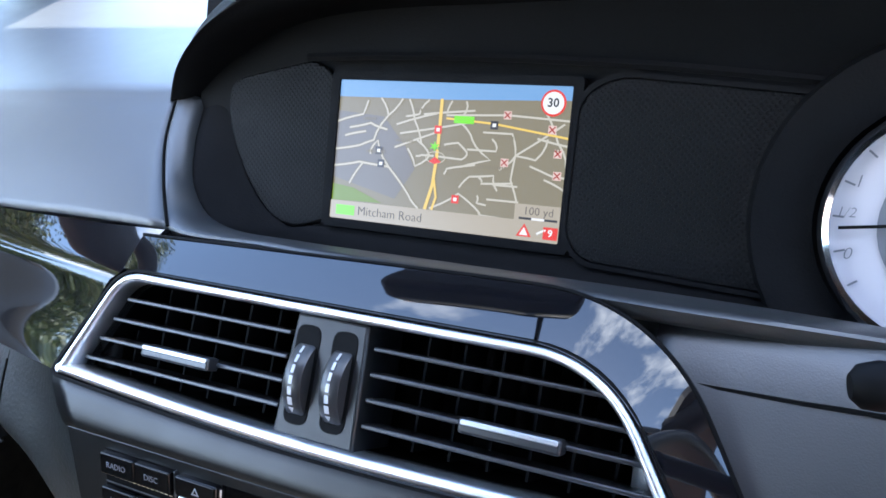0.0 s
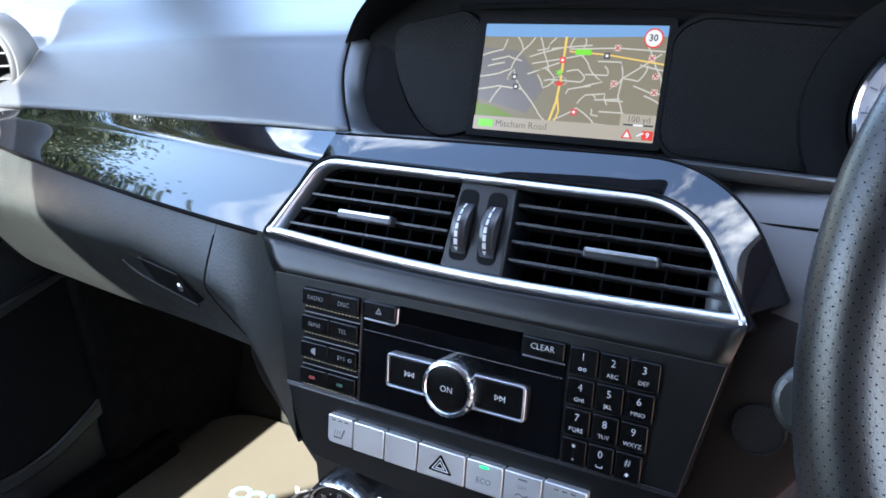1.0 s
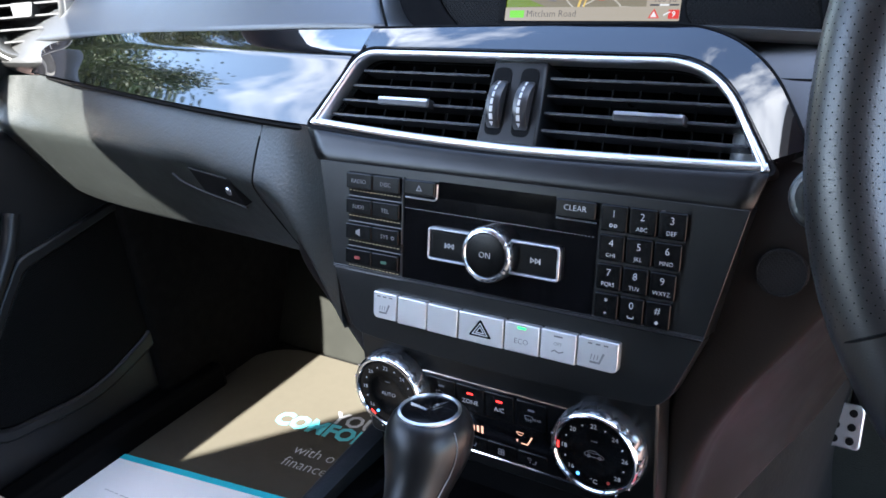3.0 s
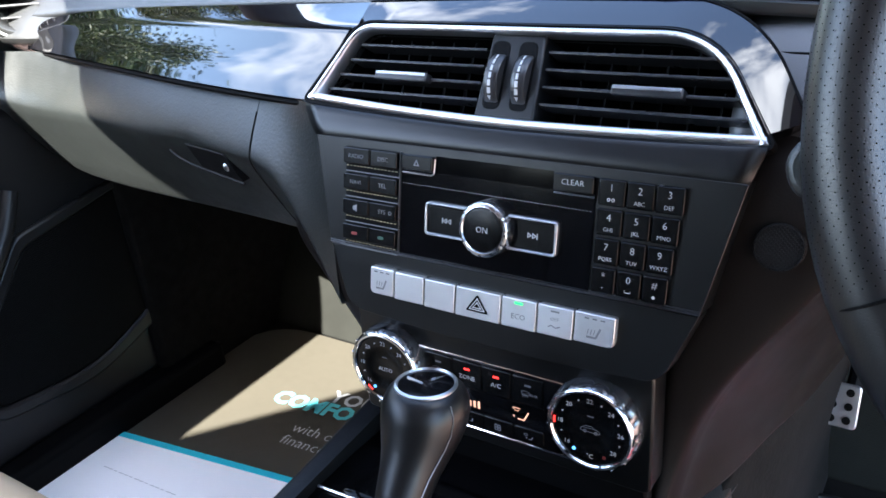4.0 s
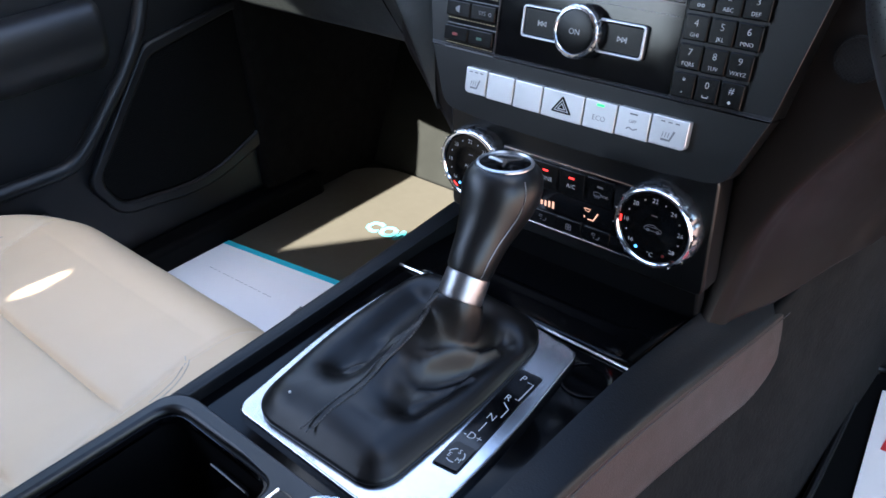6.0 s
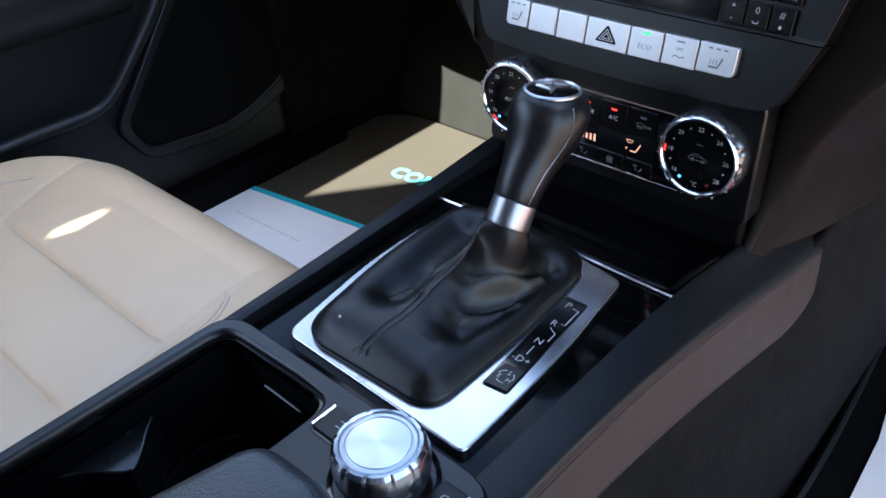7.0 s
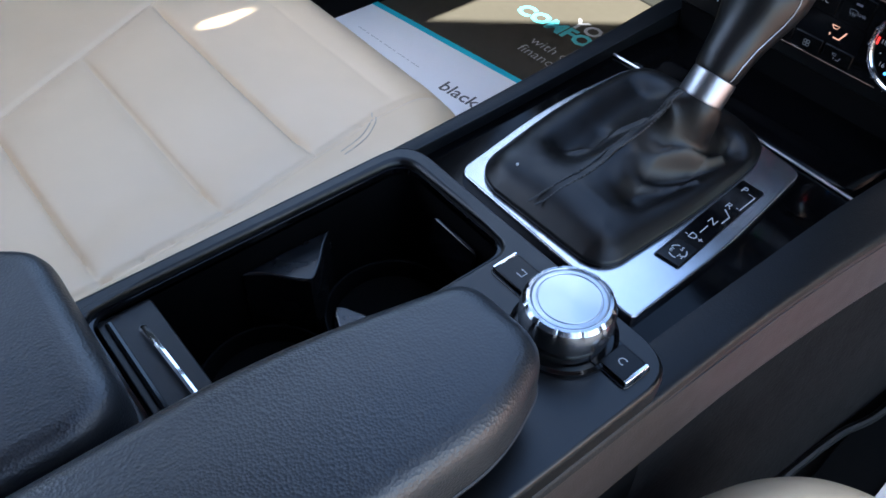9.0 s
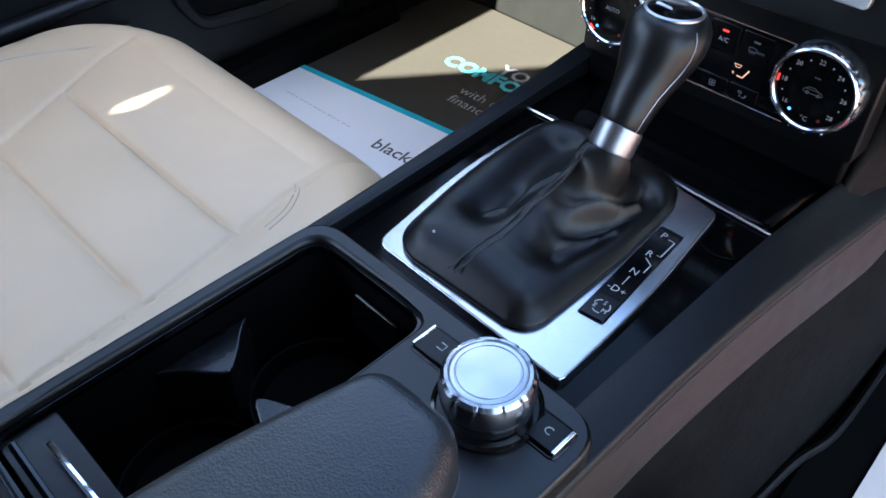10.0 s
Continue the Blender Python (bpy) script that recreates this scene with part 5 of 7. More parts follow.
        for e in (-1, 1):
            part("legend", ring(RADIO, [(c + e * 0.0016 - sgn * 0.0014, cz - 0.0018), (c + e * 0.0016 + sgn * 0.0014, cz), (c + e * 0.0016 - sgn * 0.0014, cz + 0.0018)],
                                [(c + e * 0.0016 - sgn * 0.0010, cz - 0.0011), (c + e * 0.0016 + sgn * 0.0006, cz), (c + e * 0.0016 - sgn * 0.0010, cz + 0.0011)], 0.0034, 0.0036), M_LEGEND, k, smooth=False)
        part("legend", prism(RADIO, rect(c + sgn * 0.0034 - 0.0003, cz - 0.0018, c + sgn * 0.0034 + 0.0003, cz + 0.0018), 0.0034, 0.0036), M_LEGEND, k, smooth=False)
    knob = part("knob", lathe(RADIO, -0.001, cz, [(0.0172, 0.0), (0.0177, 0.004), (0.0177, 0.0085), (0.0171, 0.0103), (0.0158, 0.0114), (0.0146, 0.0117), (0.0140, 0.0108)], 96, rib=lambda i, rr, n: rr - (0.0005 if i % 8 == 0 and rr > 0.0156 else 0.0)), M_KNOBRING, r, "chrome ribbed knob ring", angle=28)
    part("knob_cap", lathe(RADIO, -0.001, cz, [(0.0141, 0.0104), (0.0136, 0.0110), (0.0120, 0.0112), (0.0, 0.0113)], 48), M_KEY, knob, "black centre button")
    words("legend", "ON", 0.0054, RADIO, -0.001, cz, 0.0115, M_LEGEND, knob)


build_radio()


def build_switches():
    p = thing("switch_panel", "row of silver switches with the hazard warning button", "switch panel")
    out = rounded([(-0.1305, rv(0.5328)), (-0.1130, rv(0.4900)), (-0.05, rv(0.4865)), (0.0, rv(0.4858)), (0.05, rv(0.4865)), (0.1145, rv(0.4900)), (0.1325, rv(0.5328))], [0.001, 0.012, 0.03, 0.03, 0.03, 0.012, 0.001], 5)
    part("faceplate", prism(RADIO, out, -0.016, -0.0003), M_STACK, p, "matt charcoal faceplate", bevel=0.0015)
    edges = [-0.0920, -0.0715, -0.0470, -0.0225, 0.0115, 0.0365, 0.0610, 0.0875]
    for i in range(7):
        a, b = edges[i] + 0.0006, edges[i + 1] - 0.0006
        shift = 0.0012 * (abs(i - 3) / 3) ** 2
        z0, z1 = 0.5040 + shift, 0.5225 + shift * 0.6
        corner = [0.004 if i == 0 else 0.0008, 0.004 if i == 6 else 0.0008, 0.0010, 0.0010]
        k = part("switch", prism(RADIO, rounded(rect(a, rv(z0), b, rv(z1)), corner, 4), -0.002, 0.0045), M_SILVERKEY, p, "silver push switch", bevel=0.0010, segs=3)
        c = 0.5 * (a + b)
        if i == 3:
            t0 = [(c - 0.0085, rv(0.5085)), (c + 0.0085, rv(0.5085)), (c, rv(0.5200))]
            t1 = [(c - 0.0060, rv(0.5097)), (c + 0.0060, rv(0.5097)), (c, rv(0.5176))]
            part("hazard_sign", prism(RADIO, rounded(t0, 0.0016, 3), 0.0044, 0.0048), M_GLOSS, k, "black triangle", smooth=False)
            part("hazard_line", ring(RADIO, t1, [(c - 0.0050, rv(0.5102)), (c + 0.0050, rv(0.5102)), (c, rv(0.5168))], 0.0048, 0.0050), M_LEGEND, k, smooth=False)
            part("hazard_line", ring(RADIO, [(c - 0.0034, rv(0.5109)), (c + 0.0034, rv(0.5109)), (c, rv(0.5152))], [(c - 0.0024, rv(0.5114)), (c + 0.0024, rv(0.5114)), (c, rv(0.5144))], 0.0048, 0.0050), M_LEGEND, k, smooth=False)
        if i == 4:
            part("green_lamp", prism(RADIO, rect(c - 0.0028, rv(0.5193), c + 0.0028, rv(0.5206)), 0.0044, 0.0048), M_GREEN, k, "lit green lamp", smooth=False)
            words("legend", "ECO", 0.0050, RADIO, c, rv(0.5115), 0.0047, M_GREYPRINT, k)
        if i == 5:
            part("lamp", prism(RADIO, rect(c - 0.0028, rv(0.5193), c + 0.0028, rv(0.5202)), 0.0044, 0.0047), M_GREYPRINT, k, smooth=False)
            words("legend", "OFF", 0.0032, RADIO, c, rv(0.5150), 0.0047, M_FAINT, k)
            part("legend", strip(RADIO, [(c - 0.004, rv(0.5100)), (c - 0.002, rv(0.5112)), (c + 0.001, rv(0.5100)), (c + 0.004, rv(0.5112))], 0.0008, 0.0047), M_FAINT, k, smooth=False)
        if i in (0, 6):
            for e in (-1, 0, 1):
                part("lamp", prism(RADIO, rect(c - 0.0014 + e * 0.0050, rv(0.5200), c + 0.0014 + e * 0.0050, rv(0.5208)), 0.0044, 0.0047), M_GREYPRINT, k, smooth=False)
            part("seat_symbol", strip(RADIO, [(c - 0.0045, rv(0.5095)), (c + 0.0015, rv(0.5095)), (c + 0.0040, rv(0.5155))], 0.0014, 0.0047), M_FAINT, k, smooth=False)
            for e in range(3):
                part("seat_symbol", strip(RADIO, [(c - 0.004 + e * 0.0020, rv(0.5110)), (c - 0.0034 + e * 0.0020, rv(0.5142))], 0.0005, 0.0047), M_FAINT, k, smooth=False)


build_switches()

CL = Face((0, -0.006, 0.450), (1, 0, 0), (0, 0.06, 1.0))


def cz(z):
    return z - 0.450


def build_dial(parent, u, left):
    v = cz(0.4510)
    d = part("temperature_dial", lathe(CL, u, v, [(0.0296, 0.0), (0.0301, 0.004), (0.0295, 0.0105), (0.0286, 0.0132), (0.0278, 0.0136)], 96, rib=lambda i, r, n: r - (0.0008 if i % 6 == 0 and r > 0.0284 else 0.0)), M_DIALSKIRT, parent, "ribbed temperature dial", angle=30)
    part("dial_ring", lathe(CL, u, v, [(0.0284, 0.0128), (0.0280, 0.0143), (0.0271, 0.0150), (0.0259, 0.0147), (0.0252, 0.0136)], 72), M_CHROME, d, "chrome ring")
    for k in range(16):
        a = radians(k * 22.5 + 8)
        part("stud", prism(CL, circle(u + 0.0289 * math.cos(a), v + 0.0289 * math.sin(a), 0.0007, 6), 0.0118, 0.0140), M_CHROME, d, "small chrome stud", smooth=False)
    part("dial_face", lathe(CL, u, v, [(0.0252, 0.0136), (0.0245, 0.0128), (0.0150, 0.0130), (0.0142, 0.0124), (0.0, 0.0124)], 56), M_KEY, d, "black dial face")
    for i, t in enumerate(("16", "18", "20", "22", "24", "26", "28")):
        a = radians(220 - i * 43.3 * 1.0 + (0 if not left else 0))
        words("figure", t, 0.0043, CL, u + 0.0198 * math.cos(a), v + 0.0198 * math.sin(a), 0.0134, M_LEGEND, d)
        if i < 6:
            b = a - radians(21.6)
            part("dot", prism(CL, circle(u + 0.0200 * math.cos(b), v + 0.0200 * math.sin(b), 0.0005, 6), 0.0128, 0.0134), M_LEGEND, d, smooth=False)
    for a, m in ((radians(238), M_BLUE), (radians(-62), M_DARKRED)):
        part("dot", prism(CL, circle(u + 0.0200 * math.cos(a), v + 0.0200 * math.sin(a), 0.0011, 10), 0.0128, 0.0135), m, d, smooth=False)
    a0 = 226 if left else 172
    part("pointer", strip(CL, [(u + 0.0236 * math.cos(radians(a0 + 3 * k)), v + 0.0236 * math.sin(radians(a0 + 3 * k))) for k in range(5)], 0.0014, 0.0137), M_RED, d, "red pointer", smooth=False)
    if left:
        words("legend", "AUTO", 0.0044, CL, u, v - 0.001, 0.0127, M_LEGEND, d)
    else:
        words("legend", "\u00b0C", 0.0046, CL, u, v - 0.0195, 0.0134, M_LEGEND, d)
        body = [(-0.0062, -0.0006), (-0.0050, 0.0004), (-0.0030, 0.0018), (0.0008, 0.0020), (0.0030, 0.0006), (0.0056, -0.0002), (0.0063, -0.0014), (0.0060, -0.0022), (-0.0060, -0.0022), (-0.0064, -0.0014), (-0.0062, -0.0006)]
        part("car_symbol", strip(CL, [(u + p, v + q) for p, q in body], 0.00035, 0.0127), M_FAINT, d, smooth=False)
        part("car_symbol", strip(CL, [(u - 0.0046, v + 0.0003), (u + 0.0030, v + 0.0005)], 0.0003, 0.0127), M_FAINT, d, smooth=False)
        for p in (-0.0036, 0.0036):
            part("car_symbol", ring(CL, circle(u + p, v - 0.0022, 0.0011, 12), circle(u + p, v - 0.0022, 0.0008, 12), 0.0122, 0.0128), M_FAINT, d, smooth=False)
    part("lamp_mark", prism(CL, rect(u - 0.002, v + 0.0085, u + 0.002, v + 0.0091), 0.0122, 0.0127), M_GREYPRINT, d, smooth=False)


def build_climate():
    c = thing("climate_panel", "black climate control panel with two chrome temperature dials", "climate control")
    part("faceplate", prism(CL, rounded(rect(-0.110, cz(0.405), 0.110, cz(0.492)), 0.006, 4), -0.022, 0.0), M_STACK, c, "black faceplate", bevel=0.0015)
    part("center_field", prism(CL, [(-0.066, cz(0.4160)), (0.0600, cz(0.4160)), (0.0630, cz(0.4690)), (-0.0680, cz(0.4690))], -0.002, 0.0012), M_GLOSS, c, "gloss black field", bevel=0.0005)
    for z, a, b in ((0.4696, -0.066, 0.0615), (0.4155, -0.066, 0.0590)):
        part("chrome_line", tube([CL.p(a, cz(z), 0.001), CL.p(b, cz(z), 0.001)], 0.0008, 6), M_CHROME, c, "thin chrome line")
    xs = (-0.0415, -0.0185, 0.0040, 0.0275)
    for j, u in enumerate(xs):
        k = key("climate_key", CL, u - 0.0108, cz(0.4475), u + 0.0108, cz(0.4675), 0.0005, 0.0024, M_KEY, c)
        if j == 1:
            words("legend", "ZONE", 0.0047, CL, u, cz(0.4555), 0.0026, M_LEGEND, k)
        elif j == 2:
            words("legend", "A/C", 0.0047, CL, u, cz(0.4555), 0.0026, M_LEGEND, k)
        else:
            part("symbol", strip(CL, [(u - 0.0045, cz(0.4572)), (u - 0.0040, cz(0.4545)), (u + 0.0006, cz(0.4545)), (u + 0.0012, cz(0.4572)), (u - 0.0016, cz(0.4578)), (u - 0.0045, cz(0.4572))], 0.00035, 0.0026), M_FAINT, k, smooth=False)
            for e in range(3):
                part("symbol", strip(CL, [(u - 0.0032 + e * 0.0015, cz(0.4560)), (u - 0.0036 + e * 0.0015, cz(0.4550)), (u - 0.0030 + e * 0.0015, cz(0.4540)), (u - 0.0034 + e * 0.0015, cz(0.4530))], 0.0003, 0.0027), M_FAINT, k, smooth=False)
            words("legend", ("MAX", "", "", "REAR")[j], 0.0026, CL, u + 0.0042, cz(0.4556), 0.0026, M_FAINT, k)
        lit = j in (1, 2)
        part("lamp", prism(CL, rect(u - 0.0020, cz(0.4612), u + 0.0024, cz(0.4625)), 0.0022, 0.0027), M_RED if lit else M_GREYPRINT, k, "lit red lamp" if lit else "", smooth=False)
        k = key("climate_key", CL, u - 0.0108, cz(0.4170), u + 0.0108, cz(0.4290), 0.0005, 0.0024, M_KEY, c)
        if j == 2:
            for a in range(4):
                part("fan_symbol", ring(CL, circle(u + 0.0016 * math.cos(a * 1.571 + 0.785), cz(0.4228) + 0.0016 * math.sin(a * 1.571 + 0.785), 0.0013, 10), circle(u + 0.0016 * math.cos(a * 1.571 + 0.785), cz(0.4228) + 0.0016 * math.sin(a * 1.571 + 0.785), 0.0009, 10), 0.0024, 0.0026), M_FAINT, k, smooth=False)
        else:
            part("symbol", strip(CL, [(u - 0.0034, cz(0.4250)), (u - 0.0030, cz(0.4236)), (u - 0.0010, cz(0.4236)), (u - 0.0006, cz(0.4250)), (u - 0.0034, cz(0.4250))], 0.00035, 0.0026), M_FAINT, k, smooth=False)
            part("symbol", strip(CL, [(u, cz(0.4212)), (u + 0.0020, cz(0.4212)), (u + 0.0030, cz(0.4236))], 0.0006, 0.0026), M_FAINT, k, smooth=False)
            part("symbol", prism(CL, [(u - 0.0022, cz(0.4222)), (u - 0.0012, cz(0.4222)), (u - 0.0017, cz(0.4210))], 0.0024, 0.0026), M_FAINT, k, smooth=False)
    part("display", prism(CL, rect(-0.0545, cz(0.4300), 0.0390, cz(0.4465)), 0.0008, 0.0018), M_GLOSS, c, "dark display strip", smooth=False)
    for j in range(4):
        part("lit_bar", prism(CL, rect(-0.0215 + j * 0.0034, cz(0.4335 - 0.0002 * j), -0.0198 + j * 0.0034, cz(0.4370 + 0.0005 * j)), 0.0017, 0.0020), M_AMBER, c, "lit amber bar", smooth=False)
    part("lit_symbol", strip(CL, [(0.0195, cz(0.4345)), (0.0240, cz(0.4345)), (0.0262, cz(0.4385)), (0.0275, cz(0.4410))], 0.0010, 0.0020), M_AMBER, c, "lit amber seat symbol", smooth=False)
    part("lit_symbol", strip(CL, [(0.0160, cz(0.4425)), (0.0175, cz(0.4405)), (0.0200, cz(0.4405)), (0.0215, cz(0.4425)), (0.0160, cz(0.4425))], 0.0005, 0.0020), M_AMBER, c, smooth=False)
    part("lit_symbol", prism(CL, [(0.0158, cz(0.4365)), (0.0172, cz(0.4365)), (0.0165, cz(0.4345))], 0.0017, 0.0020), M_AMBER, c, smooth=False)
    build_dial(c, -0.0800, True)
    build_dial(c, 0.0755, False)


build_climate()


# ---- centre console ----
def build_console():
    c = thing("center_console", "black centre console between the front seats", "console")
    # body with a pocket for the cup well
    bm = block((-0.104, -0.286, 0.065), (0.104, 0.03, 0.376))
    block((-0.104, -1.10, 0.065), (0.118, -0.506, 0.376), bm)
    block((-0.104, -0.506, 0.065), (0.118, -0.286, 0.314), bm)
    block((0.0150, -0.506, 0.314), (0.118, -0.286, 0.376), bm)
    block((-0.104, -0.506, 0.314), (-0.0900, -0.286, 0.376), bm)
    part("body", bm, M_MATT, c, smooth=False)
    # gloss black surround of the selector
    part("gloss_panel", prism(TOP, rounded([(-0.100, -0.275), (0.100, -0.275), (0.106, -0.078), (-0.104, -0.078)], 0.004, 3), -0.010, -0.004), M_LID, c, "gloss black panel", bevel=0.001)
    part("chrome_line", tube([(-0.103, -0.0805, 0.3855), (0.0, -0.0770, 0.3855), (0.104, -0.0805, 0.3855)], 0.0011, 6), M_SATIN, c, "thin silver line")
    secs = [[(x, -0.077, 0.3835), (x, -0.05, 0.3825), (x, -0.02, 0.3805), (x, 0.012, 0.3795), (x, 0.03, 0.3795)] for x in (-0.106, 0.0, 0.104)]
    part("tray_lid", sheet(loft(secs, 12, 6)), M_LID, c, "gloss black tray lid", solid=0.004)
    part("socket_lid", ring(TOP, circle(0.083, -0.104, 0.0165, 32), circle(0.083, -0.104, 0.0150, 32), -0.004, -0.0030), M_GLOSS, c, "round socket lid")
    # padded rails; their sides take the lighter, warmer copy in place of bounced light
    def rail(side, inner, outer, drop):
        secs = []
        for (yi, xi), (yo, xo), zd in zip(inner, outer, drop):
            low = max(0.0, yo + 0.15) * 0.18 if side > 0 else 0.0
            dip = max(0.0, yi + 0.06) * 0.16 if side > 0 else 0.0
            secs.append([(side * xi, yi, 0.370 - dip), (side * xi, yi, 0.3900 - dip), (side * (xi + 0.0018), yi, 0.3928 - dip), (side * (xi * 0.5 + xo * 0.5), yi, 0.3934 - 0.6 * low - 0.4 * dip), (side * (xo - 0.0030), yo, 0.3918 - low),
                         (side * xo, yo, 0.387 - low), (side * (xo + 0.0015), yo, 0.5 * (0.383 - low + zd)), (side * (xo + 0.001), yo, zd), (side * (xo - 0.012), yo, zd - 0.002)])
        return sheet(loft([r[:6] for r in secs], 30, 30)), sheet(loft([r[5:] for r in secs], 20, 30))
    ys = (-1.05, -0.60, -0.30, -0.20, -0.10, 0.0, 0.10, 0.28)
    yr = (-1.05, -0.60, -0.30, -0.20, -0.10, 0.0, 0.07, 0.15)
    top, flank = rail(1, list(zip(yr, (0.099, 0.099, 0.099, 0.100, 0.102, 0.105, 0.106, 0.107))), list(zip(yr, (0.1262, 0.1262, 0.1262, 0.1272, 0.130, 0.133, 0.1345, 0.1355))), (0.330, 0.330, 0.332, 0.331, 0.319, 0.298, 0.289, 0.331))
    part("rail", top, M_RAIL, c, "soft charcoal padded rail")
    part("rail_side", flank, M_RAIL_LIT, c, "padded side below a stitched seam, coloured lighter as if lit")
    top, flank = rail(-1, list(zip(ys, (0.090, 0.090, 0.097, 0.099, 0.103, 0.108, 0.113, 0.118))), list(zip(ys, (0.1025, 0.1025, 0.111, 0.115, 0.121, 0.129, 0.135, 0.150))), (0.330, 0.330, 0.340, 0.340, 0.328, 0.312, 0.292, 0.256))
    part("rail", top, M_RAIL, c, "soft charcoal padded rail")
    part("rail_side", flank, M_RAIL_LIT, c, "padded side below a stitched seam, coloured lighter as if lit")
    part("stitch", tube(smooth_line([(0.1262, -0.29, 0.3845), (0.1287, -0.18, 0.3840), (0.1315, -0.10, 0.3765), (0.1345, 0.0, 0.3585), (0.1362, 0.07, 0.3460), (0.1368, 0.13, 0.3350)], 24), 0.0004, 5), M_THREAD, c)
    # rear top with the cup well
    outer = rounded([(-0.100, -1.05), (0.124, -1.05), (0.124, -0.281), (-0.098, -0.279)], [0.004, 0.004, 0.022, 0.022], 6)
    inner = rounded([(-0.087, -0.497), (0.0115, -0.497), (0.0115, -0.291), (-0.087, -0.291)], [0.012, 0.012, 0.014, 0.016], 6)
    part("top_panel", ring(TOP2, outer, inner, -0.022, 0.0), M_STACK, c, "matt black top panel with a well", bevel=0.0035, segs=3)
    inn2 = [(u * 0.96 - 0.0015, v * 0.985 - 0.0055) for u, v in inner]
    part("well_lip", ring(TOP2, inner, inn2, -0.010, -0.004), M_GLOSS, c)
    well = Face((0, 0, 0.405), (1, 0, 0), (0, 1, 0))
    part("well_wall", ring(well, [(u * 1.02, v) for u, v in inner], inn2, -0.085, -0.008), M_MATT, c)
    part("well_floor", prism(well, inner, -0.088, -0.083), M_RUBBER, c, smooth=False)
    # side of the console towards each seat
    for side in (-1, 1):
        x = 0.118 if side > 0 else 0.096
        secs = [[(side * x, y, 0.398), (side * (x + 0.004), y, 0.37), (side * (x + 0.006), y, 0.30), (side * (x + 0.004), y, 0.20), (side * (x + 0.002), y, 0.07)] for y in (-1.05, -0.7, -0.285)]
        part("side_panel", sheet(loft(secs, 12, 8)), M_MATT, c, solid=0.004)


build_console()


def build_cup_holder():
    h = thing("cup_holder", "black twin cup holder insert with curved dividers in the console well", "cup holder")
    w = Face((0, 0, 0.324), (1, 0, 0), (0, 1, 0))
    for side in (-1, 1):
        e = -0.0835 if side < 0 else 0.0085
        line = smooth_line([(e, -0.350), (e - side * 0.009, -0.360), (e - side * 0.019, -0.369), (e - side * (0.028 if side < 0 else 0.039), -0.381), (e - side * 0.019, -0.391), (e - side * 0.009, -0.399), (e, -0.411)], 19)
        part("divider", prism(w, line, 0.0, 0.056), M_DIVIDER, h, "smooth black divider", bevel=0.0025, segs=3)
    for y in (-0.338, -0.425):
        part("cup_base", lathe(w, -0.038, y, [(0.037, 0.0005), (0.036, 0.004), (0.033, 0.0025), (0.0, 0.002)], 36), M_RUBBER, h)
        part("cup_wall", lathe(w, -0.038, y, [(0.0425, 0.0005), (0.0425, 0.012), (0.0418, 0.0135), (0.0405, 0.0132), (0.0395, 0.011), (0.0380, 0.0005)], 48), M_MATT, h, "black cup ring")
    part("rubber_tab", prism(Face((-0.030, -0.2955, 0.372), (1, 0, 0), (0, 0.2, 1)), rounded(rect(-0.02, -0.012, 0.02, 0.012), 0.004, 3), 0.0, 0.004), M_GLOSS, h, bevel=0.001)
    # roller cover, drawn back
    part("roller_cover", prism(TOP2, rounded(rect(-0.084, -0.493, 0.008, -0.462), 0.003, 3), -0.016, -0.008), M_STACK, h, "matt black sliding cover, drawn back", bevel=0.001)
    part("cover_rib", tube([(-0.078, -0.487, 0.398), (0.003, -0.487, 0.398)], 0.0022, 8), M_GLOSS, h)
    part("cover_handle", tube([(-0.066, -0.474, 0.3975), (-0.062, -0.474, 0.4005), (-0.030, -0.473, 0.401), (0.0, -0.472, 0.4005), (0.004, -0.472, 0.3975)], 0.0021, 8), M_CHROME, h, "chrome pull bar")


build_cup_holder()


